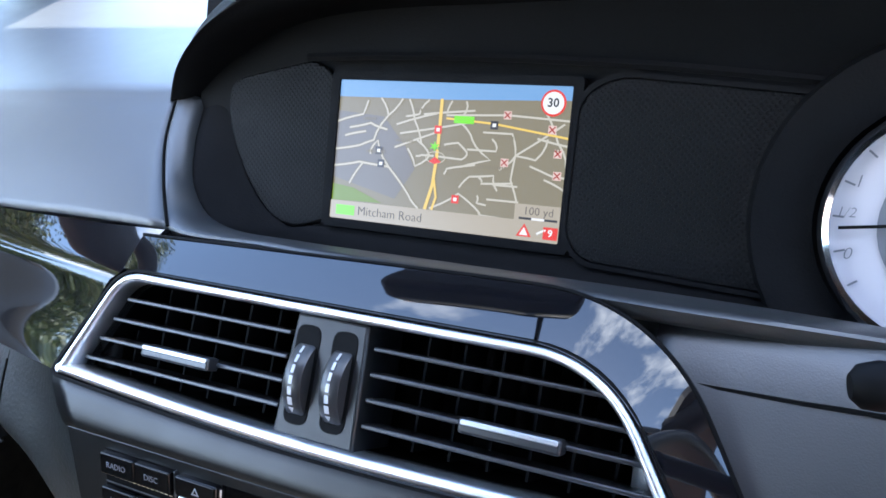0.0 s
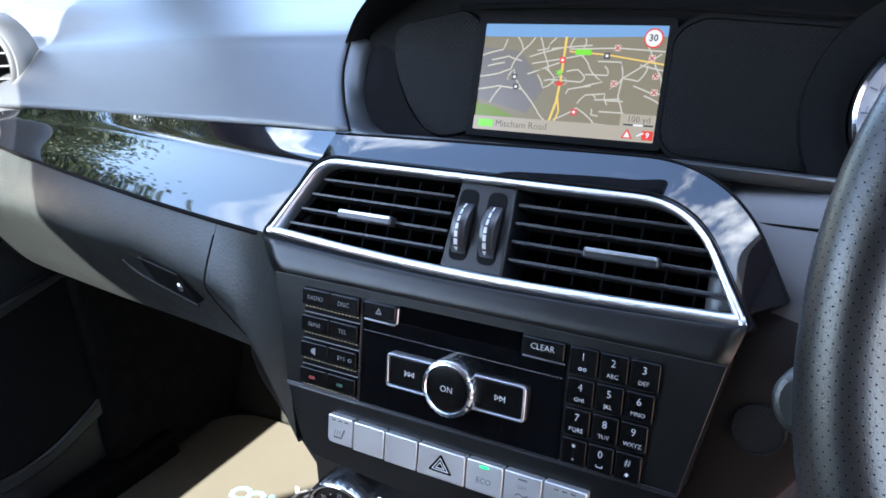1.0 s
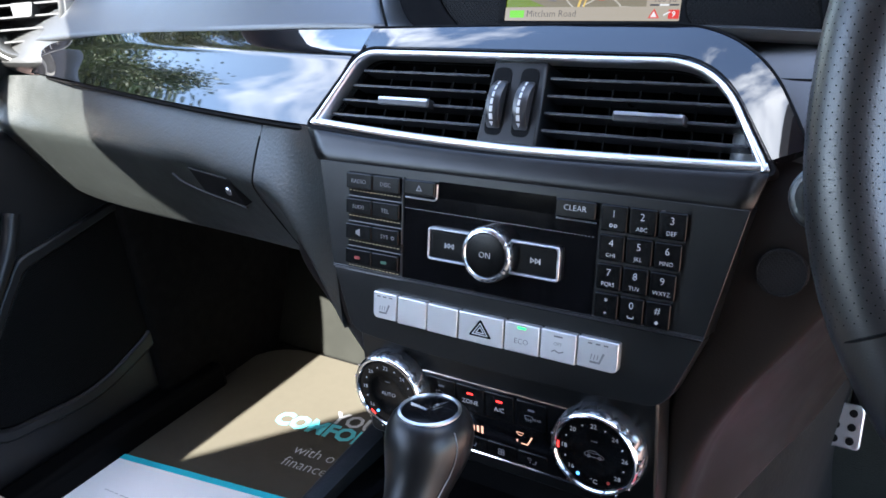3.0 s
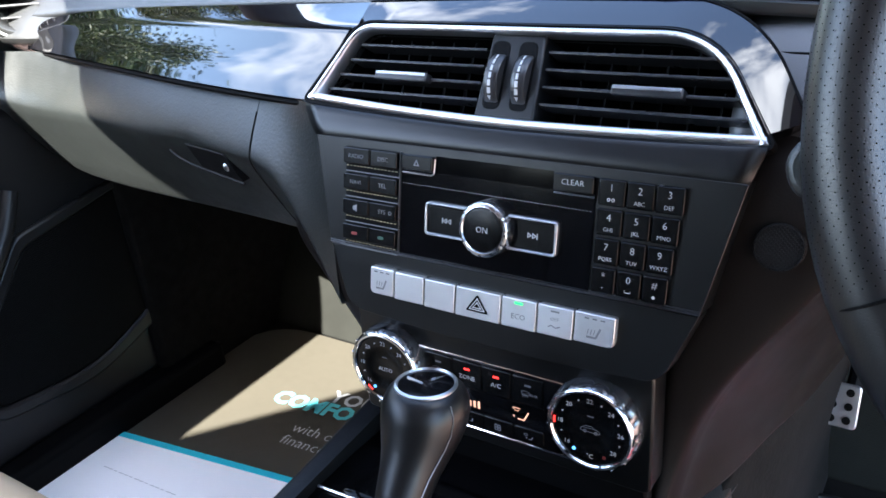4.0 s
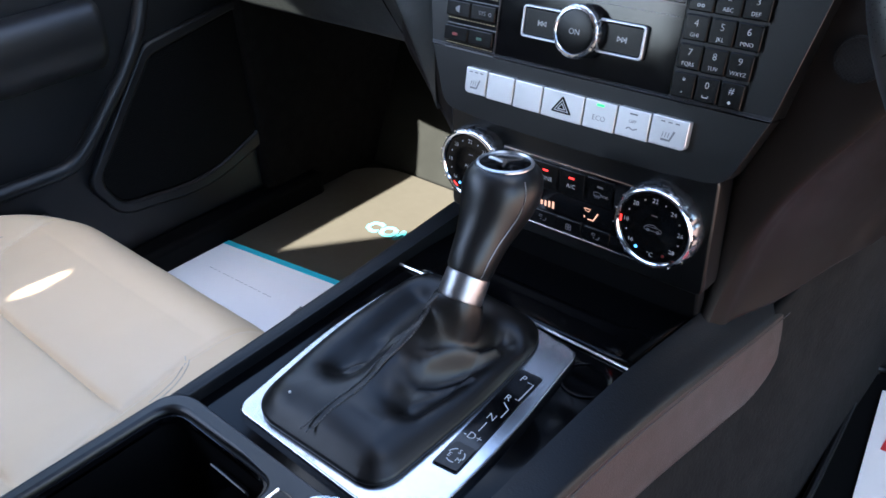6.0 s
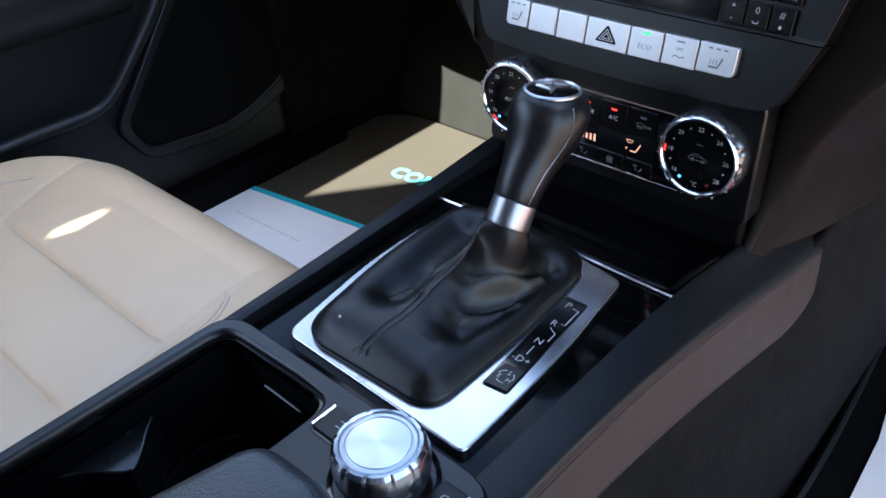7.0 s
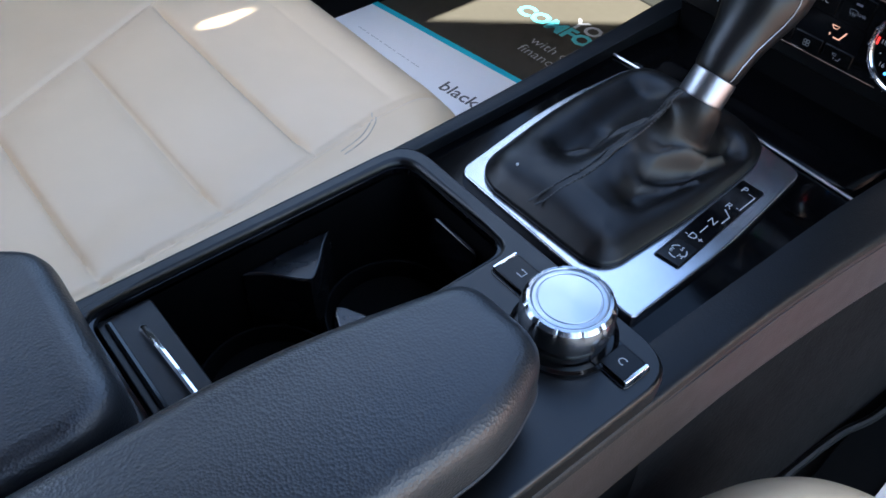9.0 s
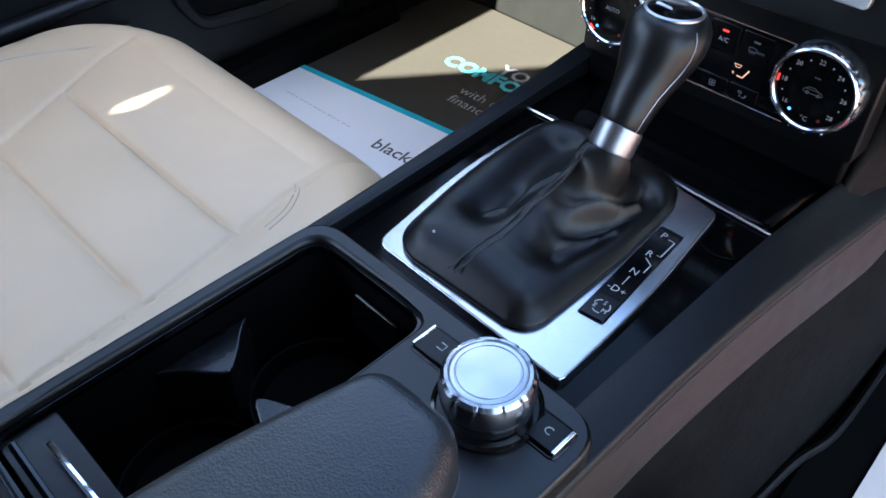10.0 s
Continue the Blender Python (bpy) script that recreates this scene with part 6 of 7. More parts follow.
def build_gear():
    g = thing("gear_selector", "automatic gear selector with black leather gaiter on a brushed aluminium plate", "gear selector")
    plate = rounded([(-0.0690, -0.2615), (0.0820, -0.2650), (0.0800, -0.18), (0.0675, -0.089), (0.0, -0.0795), (-0.0800, -0.083), (-0.0845, -0.165)], [0.010, 0.006, 0.06, 0.008, 0.03, 0.020, 0.06], 8)
    part("plate", prism(TOP, plate, -0.006, 0.0015), M_PLATE, g, "brushed aluminium plate", bevel=0.0016, segs=3)
    # lettered strip
    ps = [(0.0485, -0.1250), (0.0650, -0.1245), (0.0735, -0.2175), (0.0565, -0.2195)]
    strip_ob = part("selector_strip", prism(TOP, rounded(ps, 0.0018, 3), 0.0, 0.0021), M_GLOSS, g, "gloss black strip with gear letters", bevel=0.0004)
    for t, u, v in (("P", 0.0555, -0.1325), ("R", 0.0585, -0.1520), ("N", 0.0610, -0.1710), ("-D+", 0.0625, -0.1900)):
        words("letter", t, 0.0075, TOP, u, v, 0.0023, M_LEGEND, strip_ob, turn=4)
    part("gate_line", strip(TOP, [(0.0595, -0.1335), (0.0640, -0.1335), (0.0650, -0.1500), (0.0625, -0.1500)], 0.0006, 0.0023), M_LEGEND, strip_ob, smooth=False)
    part("gate_line", strip(TOP, [(0.0590, -0.1565), (0.0650, -0.1600), (0.0655, -0.1680)], 0.0006, 0.0023), M_LEGEND, strip_ob, smooth=False)
    part("gate_line", strip(TOP, [(0.0615, -0.1760), (0.0622, -0.1845)], 0.0006, 0.0023), M_LEGEND, strip_ob, smooth=False)
    k = part("mode_key", prism(TOP, rounded([(0.0575, -0.1985), (0.0712, -0.1970), (0.0728, -0.2165), (0.0568, -0.2185)], 0.0015, 3), 0.0021, 0.0030), M_KEY, g, "drive mode key", bevel=0.0005)
    for t, u, v in (("E", 0.0613, -0.2092), ("S", 0.0652, -0.2042), ("M", 0.0682, -0.2098)):
        words("letter", t, 0.0046, TOP, u, v, 0.0032, M_LEGEND, k, turn=4)
    for a0 in (95, 215, 335):
        part("arrow_arc", strip(TOP, [(0.0648 + 0.0052 * math.cos(radians(a0 + d)), -0.2078 + 0.0052 * math.sin(radians(a0 + d))) for d in range(20, 81, 12)], 0.0006, 0.0032), M_LEGEND, k, smooth=False)
    # gaiter: a rolled rim, a pillow that rises to a ridge under the seam, hollows each side and a gathered neck
    base = rounded([(-0.0590, -0.2560), (0.0480, -0.2535), (0.0490, -0.16), (0.0400, -0.0850), (-0.02, -0.0800), (-0.0740, -0.0840), (-0.0745, -0.165)], [0.026, 0.020, 0.06, 0.030, 0.03, 0.028, 0.07], 12)
    top_c, axis_dir = Vector((0.0105, -0.138, 0.436)), Vector((-0.003, 0.055, 0.075)).normalized()
    base = [tuple(curve_at(base + base[:1], k / 320)) for k in range(320)]
    seam = smooth_line([(-0.0100, -0.2545), (-0.0070, -0.239), (-0.0045, -0.213), (-0.0045, -0.190), (-0.0020, -0.174), (0.0036, -0.1605)], 48)
    lip = smooth_line([(0.016, -0.226), (0.0085, -0.219), (0.0060, -0.205), (0.0085, -0.185), (0.0180, -0.168), (0.0300, -0.148), (0.033, -0.132)], 36)
    crease = smooth_line([(-0.030, -0.200), (-0.024, -0.186), (-0.0230, -0.170), (-0.0150, -0.154)], 16)
    wrinkle = smooth_line([(0.012, -0.206), (0.018, -0.192), (0.027, -0.178), (0.036, -0.160)], 16)

    neck = Vector((0.0095, -0.1440))

    def to_line(P, line, shut=False):
        # distance from each point to a polyline, and how far along it the nearest spot lies
        L = np.array([tuple(p) for p in line] + ([tuple(line[0])] if shut else []), float)
        best, where = np.full(len(P), 9.0), np.zeros(len(P))
        for i, (a, b) in enumerate(zip(L[:-1], L[1:])):
            v = b - a
            k = np.clip(((P - a) @ v) / max(float(v @ v), 1e-12), 0, 1)
            q = np.hypot(*(P - a - k[:, None] * v).T)
            where = np.where(q < best, (i + k) / (len(L) - 1), where)
            best = np.minimum(best, q)
        return best, where

    def bell(d, wide):
        return np.exp(-(d / wide) ** 2)

    def heights(P):
        rim = to_line(P, base, True)[0]
        rn = np.hypot(P[:, 0] - neck.x, P[:, 1] - neck.y)
        inside = np.minimum(1.0, rim / 0.016)
        d_seam, s_seam = to_line(P, seam)
        d_lip, s_lip = to_line(P, lip)
        up = 0.0128 * (1 - np.exp(-rim / 0.0085))
        # the sleeve climbs along the seam towards the collar
        climb = np.clip((s_seam - 0.30) / 0.70, 0, 1)
        up += (0.0030 + 0.0150 * climb * climb * (3 - 2 * climb)) * bell(d_seam, 0.0110) * inside
        up += 0.0170 * np.exp(-np.maximum(0.0, rn - 0.0165) / 0.0065)
        up += 0.0018 * bell(d_seam, 0.0022) * np.minimum(1.0, rim / 0.008)
        # hollows each side
        up -= 0.0125 * bell(to_line(P, [(0.0245, -0.200), (0.0300, -0.165), (0.0360, -0.122)])[0], 0.0115) * inside
        up -= 0.0115 * bell(to_line(P, [(-0.0330, -0.198), (-0.0380, -0.160), (-0.0430, -0.118)])[0], 0.0140) * inside
        # folds
        up += 0.0060 * bell(d_lip, 0.0030) * np.clip(s_lip / 0.25, 0.25, 1)
        up += 0.0036 * bell(to_line(P, crease)[0], 0.0034) + 0.0030 * bell(to_line(P, wrinkle)[0], 0.0026)
        up -= 0.0060 * bell(to_line(P, [(-0.0270, -0.186), (-0.0310, -0.170)])[0], 0.0050)
        up += np.array([0.0004 * noise.noise(Vector((x * 60, y * 60, 3.0))) for x, y in P]) * inside
        return 0.3935 + 0.5 * (up + np.sqrt(up * up + 0.00001))

    rows = []
    for z, grow in ((0.3885, 0.001), (0.3905, 0.0022), (0.3925, 0.0024), (0.3936, 0.0012)):
        rows.append([Vector((u + grow * (u + 0.012) / 0.07, v + grow * (v + 0.168) / 0.09, z)) for u, v in base])
    steps = 58
    ring_n = [math.atan2(v - neck.y, u - neck.x) for u, v in base]
    flat_pts = []
    for i in range(1, steps + 1):
        w = (i / steps) ** 0.92
        for (u, v), a in zip(base, ring_n):
            flat_pts.append((u + (neck.x + 0.0172 * math.cos(a) - u) * w, v + (neck.y + 0.0172 * math.sin(a) - v) * w))
    zs = heights(np.array(flat_pts))
    for i in range(steps):
        rows.append([Vector((x, y, z)) for (x, y), z in zip(flat_pts[i * 320:i * 320 + 320], zs[i * 320:i * 320 + 320].tolist())])
    last = rows[-1]
    for i in range(1, 13):
        q = i / 12
        row = []
        for p, a in zip(last, ring_n):
            gather = 0.0160 + 0.0005 * math.sin(5 * a + 1.4 * math.sin(2 * a)) * math.sin(q * math.pi) + 0.0016 * math.sin(q * 2.6) - 0.0015 * q
            end = top_c + (Vector((1, 0, 0)) * math.cos(a) + Vector((0, 0.82, -0.57)) * math.sin(a)) * gather
            row.append(p.lerp(end, q ** 0.85))
        rows.append(row)
    part("gaiter", sheet(rows, closed=True), M_BOOT, g, "creased black leather gaiter", angle=80)
    # a tiny white bead for a bright speck on the gaiter
    part("bright_speck", lathe(TOP, -0.038, -0.2405, [(0.0, 0.0172), (0.0008, 0.0170), (0.0010, 0.0150)], 8), M_LEGEND, g, "tiny bright speck")
    # double stitched seam from the rear edge up to the collar
    cloud = [p for row in rows[5:] for p in row]

    def on_gaiter(x, y):
        best = sorted(((p.x - x) ** 2 + (p.y - y) ** 2, p.z) for p in cloud)[:5]
        w = [1 / (d + 1e-7) for d, z in best]
        return Vector((x, y, sum(k * z for k, (d, z) in zip(w, best)) / sum(w) + 0.0002))
    for off in (-0.0024, 0.0024):
        pts = [on_gaiter(a + off, b) for a, b in seam]
        way = math.atan2(seam[-1][1] - neck.y, seam[-1][0] + off - neck.x)
        col = min(range(len(ring_n)), key=lambda j: abs(ring_n[j] - way))
        pts += [row[col] + (row[col] - top_c).normalized() * 0.0003 for row in rows[-12:-1]]
        for _ in range(2):
            for i in range(1, len(pts) - 1):
                pts[i].z = (pts[i - 1].z + pts[i].z * 2 + pts[i + 1].z) / 4
        bm = bmesh.new()
        for i in range(len(pts) - 1):
            tube([pts[i], pts[i].lerp(pts[i + 1], 0.70)], 0.00070, 5, bm)
        part("stitching", bm, M_THREAD, g, "black stitching")
    # lever: collar, knob and badge
    ax = Face(tuple(top_c), (1, 0, 0), tuple(axis_dir.cross(Vector((1, 0, 0)))))
    part("collar", lathe(ax, 0, 0, [(0.0120, -0.004), (0.0142, -0.001), (0.0146, 0.001), (0.0142, 0.016), (0.0136, 0.0165)], 40), M_COLLAR, g, "brushed metal collar")
    # the knob bends upright towards its top
    low, high = top_c + axis_dir * 0.0165, Vector((0.0075, -0.0865, 0.5075))
    up_dir = Vector((0.0, 0.10, 0.995))
    ctrl = [low, low + axis_dir * 0.030, high - up_dir * 0.032, high]

    def spine(t):
        a, b2, c2, d2 = ctrl
        p = a * (1 - t) ** 3 + b2 * 3 * t * (1 - t) ** 2 + c2 * 3 * t * t * (1 - t) + d2 * t**3
        return p, axis_dir.lerp(up_dir, t).normalized()

    prof = [(0.0, 0.0136), (0.03, 0.0146), (0.15, 0.0156), (0.30, 0.0172), (0.45, 0.0198), (0.60, 0.0228), (0.73, 0.0248), (0.83, 0.0254), (0.90, 0.0246), (0.955, 0.0224), (0.988, 0.0196), (1.0, 0.0176)]
    rows = []
    for t, r in prof:
        p, n2 = spine(t)
        e2 = n2.cross(Vector((1, 0, 0)))
        rows.append([p + (Vector((1, 0, 0)) * math.cos(2 * math.pi * j / 48) + e2 * math.sin(2 * math.pi * j / 48)) * r for j in range(48)])
    part("knob", capped(rows), M_KNOB, g, "smooth black leather knob")
    tp = Face(tuple(high), (1, 0, 0), tuple(up_dir.cross(Vector((1, 0, 0)))))
    part("badge_ring", lathe(tp, 0, 0, [(0.0182, -0.002), (0.0180, 0.0008), (0.0166, 0.0016), (0.0160, 0.0004)], 40), M_BRUSH, g, "chrome badge ring")
    badge = part("badge", lathe(tp, 0, 0, [(0.0162, 0.0004), (0.010, 0.0010), (0.0, 0.0012)], 40), M_GLOSS, g, "gloss black badge")
    bm = bmesh.new()
    for a in (60, 180, 300):
        prism(tp, [(0.0020 * math.cos(radians(a - 90)), 0.0020 * math.sin(radians(a - 90))), (0.0130 * math.cos(radians(a)), 0.0130 * math.sin(radians(a))), (0.0020 * math.cos(radians(a + 90)), 0.0020 * math.sin(radians(a + 90)))], 0.0008, 0.0019, bm)
    part("emblem", bm, M_CHROME, badge, "plain silver emblem", smooth=False)
    # bright seam down the side of the knob
    pts = []
    for t, r in prof[:10]:
        p, n2 = spine(t)
        e2 = n2.cross(Vector((1, 0, 0)))
        pts.append(p + (Vector((1, 0, 0)) * math.cos(radians(-20)) + e2 * math.sin(radians(-20))) * (r + 0.0002))
    part("side_seam", tube(pts, 0.0004, 5), M_COLLAR, g, "thin bright seam")


build_gear()


def build_controller():
    k = thing("rotary_controller", "silver rotary controller knob with two flat keys", "controller")
    u, v = 0.0725, -0.3105
    outl = rounded(rect(0.0180, -0.3130, 0.1160, -0.2920), 0.004, 4)
    part("key_tray", prism(TOP2, outl, -0.002, 0.0008), M_GLOSS, k, bevel=0.0006)
    for a, b in ((0.0200, 0.0480), (0.0970, 0.1130)):
        part("flat_key", prism(TOP2, rounded(rect(a, -0.3110, b, -0.2940), 0.0015, 3), 0.0005, 0.0030), M_KEY, k, "black flat key", bevel=0.0006)
    part("key_edge", prism(TOP2, rounded(rect(0.0185, -0.3110, 0.0202, -0.2940), 0.0006, 2), 0.0005, 0.0036), M_CHROME, k, "chrome key edge", bevel=0.0004)
    part("key_edge", prism(TOP2, rounded(rect(0.1128, -0.3110, 0.1148, -0.2940), 0.0006, 2), 0.0005, 0.0036), M_CHROME, k, "chrome key edge", bevel=0.0004)
    words("legend", "C", 0.0066, TOP2, 0.1045, -0.3025, 0.0032, M_LEGEND, k)
    part("legend", strip(TOP2, [(0.030, -0.3000), (0.034, -0.3000), (0.034, -0.3040), (0.030, -0.3040)], 0.0006, 0.0032), M_LEGEND, k, smooth=False)
    part("base_ring", lathe(TOP2, u, v, [(0.0285, -0.001), (0.0280, 0.002), (0.0262, 0.003), (0.0255, 0.001)], 48), M_GLOSS, k)
    part("knob", lathe(TOP2, u, v, [(0.02104, 0.001), (0.02244, 0.005), (0.02356, 0.009), (0.02412, 0.014), (0.02394, 0.0200), (0.02291, 0.0245), (0.02113, 0.0265), (0.01945, 0.0268), (0.01889, 0.0255)], 96,
                       rib=lambda i, r, n: r - (0.0007 if i % 8 == 0 and n > 0.0185 and r > 0.0205 else 0.0)), M_KNOBSIDE, k, "notched satin silver knob", angle=24)
    part("knob_top", lathe(TOP2, u, v, [(0.01898, 0.0254), (0.01833, 0.0262), (0.01646, 0.0264), (0.01608, 0.0258), (0.01571, 0.0258), (0.01533, 0.0264), (0.0, 0.0267)], 64), M_SPUN, k, "spun metal top", angle=25)


build_controller()


def build_armrest(outline, radii, z0, z1, label):
    a = thing("armrest", label, "armrest", "armrest halves")
    base = rounded(outline, radii, 9)
    n = len(base)
    cx = sum(u for u, v in base) / n
    offs = []
    for i in range(n):
        t = (Vector(base[(i + 1) % n]) - Vector(base[i - 1])).normalized()
        q = Vector((t.y, -t.x))
        if q.dot(Vector((cx, -0.75)) - Vector(base[i])) < 0:
            q = -q
        offs.append(q)
    rows = []
    for inset, z in ((0.007, z0), (0.003, z0 + 0.002), (0.0006, z0 + 0.007), (0.0, z0 + 0.013), (0.0, z1 - 0.016), (0.0008, z1 - 0.011), (0.0028, z1 - 0.0065), (0.0060, z1 - 0.0030), (0.0098, z1 - 0.0012), (0.0135, z1 - 0.0005)):
        rows.append([(u + q.x * inset, v + q.y * inset, z) for (u, v), q in zip(base, offs)])
    part("pad", capped(rows), M_ARM, a, "grained black vinyl pad", angle=70)
    pts = [(u - q.x * 0.0002, v - q.y * 0.0002, z0 + 0.012) for (u, v), q in zip(base, offs)]
    part("seam", tube(pts, 0.0008, 5), M_THREAD, a)
    return a


build_armrest([(0.017, -1.0), (0.116, -1.0), (0.116, -0.392), (0.098, -0.351), (0.046, -0.353), (0.024, -0.450)], [0.004, 0.004, 0.018, 0.016, 0.016, 0.05], 0.416, 0.461, "black vinyl armrest half, slid forward beside the controller")
build_armrest([(-0.118, -1.0), (0.016, -1.0), (0.016, -0.520), (0.002, -0.500), (-0.100, -0.497), (-0.118, -0.525)], [0.004, 0.004, 0.02, 0.02, 0.02, 0.02], 0.405, 0.452, "black vinyl armrest half, slid back behind the cup well")


# ---- seats, floor, door, wheel ----
def groove(d, w):
    return math.exp(-(d / w) ** 2)


def build_seat(x0, x1, y0, y1, z, name, label, mirror):
    s = thing(name, label, "seat")
    nx, ny = 210, 400
    rows = []
    for j in range(ny + 1):
        v = j / ny
        row = []
        for i in range(nx + 1):
            u = i / nx
            x = x0 + (x1 - x0) * u
            outer, inner = (x1 - x, x - x0) if mirror else (x - x0, x1 - x)
            draw = 0.15 * max(0.0, 1 - outer / 0.13) ** 2 + 0.085 * max(0.0, 1 - inner / 0.12) ** 2
            y = y0 + (y1 - draw - y0) * v
            e = min(u, 1 - u) * (x1 - x0)
            f = (y1 - draw - y)
            # round the edges over
            k = max(0.0, 1 - e / 0.06)
            kf = max(0.0, 1 - f / 0.085)
            h = z - 0.10 * (1 - math.sqrt(max(0.0, 1 - k**2.6))) - 0.13 * (1 - math.sqrt(max(0.0, 1 - kf**2.4)))
            bolster = groove(e - 0.055, 0.045) * 0.008
            right_seam = -np.interp(y, (-0.80, -0.47, -0.344, -0.279, -0.195, -0.128, -0.10), (0.19, 0.212, 0.225, 0.240, 0.257, 0.258, 0.256)) - x
            left_seam = x + np.interp(y, (-0.80, -0.462, -0.354, -0.260, -0.206, -0.149, -0.10), (0.36, 0.450, 0.508, 0.556, 0.586, 0.604, 0.608))
            if mirror:
                right_seam, left_seam = (x1 - x) - 0.085, (x - x0) - 0.090
            h += bolster
            cut = 0.0
            blend = min(1.0, max(0.0, min(right_seam, left_seam) / 0.035))
            blend = blend * blend * (3 - 2 * blend)
            if right_seam > 0 and left_seam > 0:
                for yy in (-0.268, -0.362, -0.465, -0.57):
                    cut += (0.0018 * groove(y - yy, 0.0060) + 0.0032 * groove(y - yy, 0.0019)) * (0.25 + 0.75 * blend)
                h += 0.0042 * abs(math.sin(math.pi * (y + 0.268) / 0.098)) ** 0.6 * blend * (1.0 if y < -0.268 else 0.5)
            cut += 0.0014 * groove(right_seam, 0.0045) * min(1.0, f / 0.05) + 0.0022 * groove(right_seam, 0.0018) * min(1.0, f / 0.05)
            cut += 0.0012 * groove(left_seam, 0.0060) + 0.0026 * groove(left_seam, 0.0019)
            h -= cut
            h += 0.0016 * noise.noise(Vector((x * 9, y * 9, 1.0))) + 0.0005 * noise.noise(Vector((x * 40, y * 40, 5.0)))
            pull = max(0.0, 1 - f / 0.12) ** 2
            x += (0.5 * (x0 + x1) - x) * 0.03 * pull
            row.append((x, y, h))
        rows.append(row)
    part("cushion", sheet(rows), M_BEIGE, s, "beige leather cushion with stitched flutes", solid=0.004, angle=80)
    if not mirror:
        cloud = np.array(rows)

        def lie(line):
            pts = []
            for a, b in line:
                d2 = (cloud[:, :, 0] - a) ** 2 + (cloud[:, :, 1] - b) ** 2
                pts.append((a, b, float(cloud.reshape(-1, 3)[int(d2.argmin())][2]) - 0.0002))
            return pts
        for off in (0.0, 0.006):
            line = smooth_line([(-0.262 + off, -0.196), (-0.252 + off, -0.204), (-0.238 + off, -0.224), (-0.230 + off, -0.250)], 16)
            part("stitching", tube(lie(line), 0.0007, 5), M_SEAMLINE, s, "beige stitching")
            line = smooth_line([(-0.604 - 0.4 * off, -0.204 - off), (-0.616, -0.226 - off), (-0.628, -0.252 - off), (-0.638, -0.282 - off), (-0.650, -0.330 - off)], 24)
            part("stitching", tube(lie(line), 0.0007, 5), M_SEAMLINE, s, "beige stitching")
    part("base", block((x0 + 0.03, y0, 0.065), (x1 - 0.03, y1 - 0.06, z - 0.10)), M_MATT, s, "dark seat base", bevel=0.01)
    return s


build_seat(-0.712, -0.152, -0.80, -0.084, 0.286, "passenger_seat", "beige leather passenger seat cushion with fluted centre", False)
build_seat(0.134, 0.70, -0.80, -0.140, 0.312, "driver_seat", "beige leather driver's seat cushion", True)


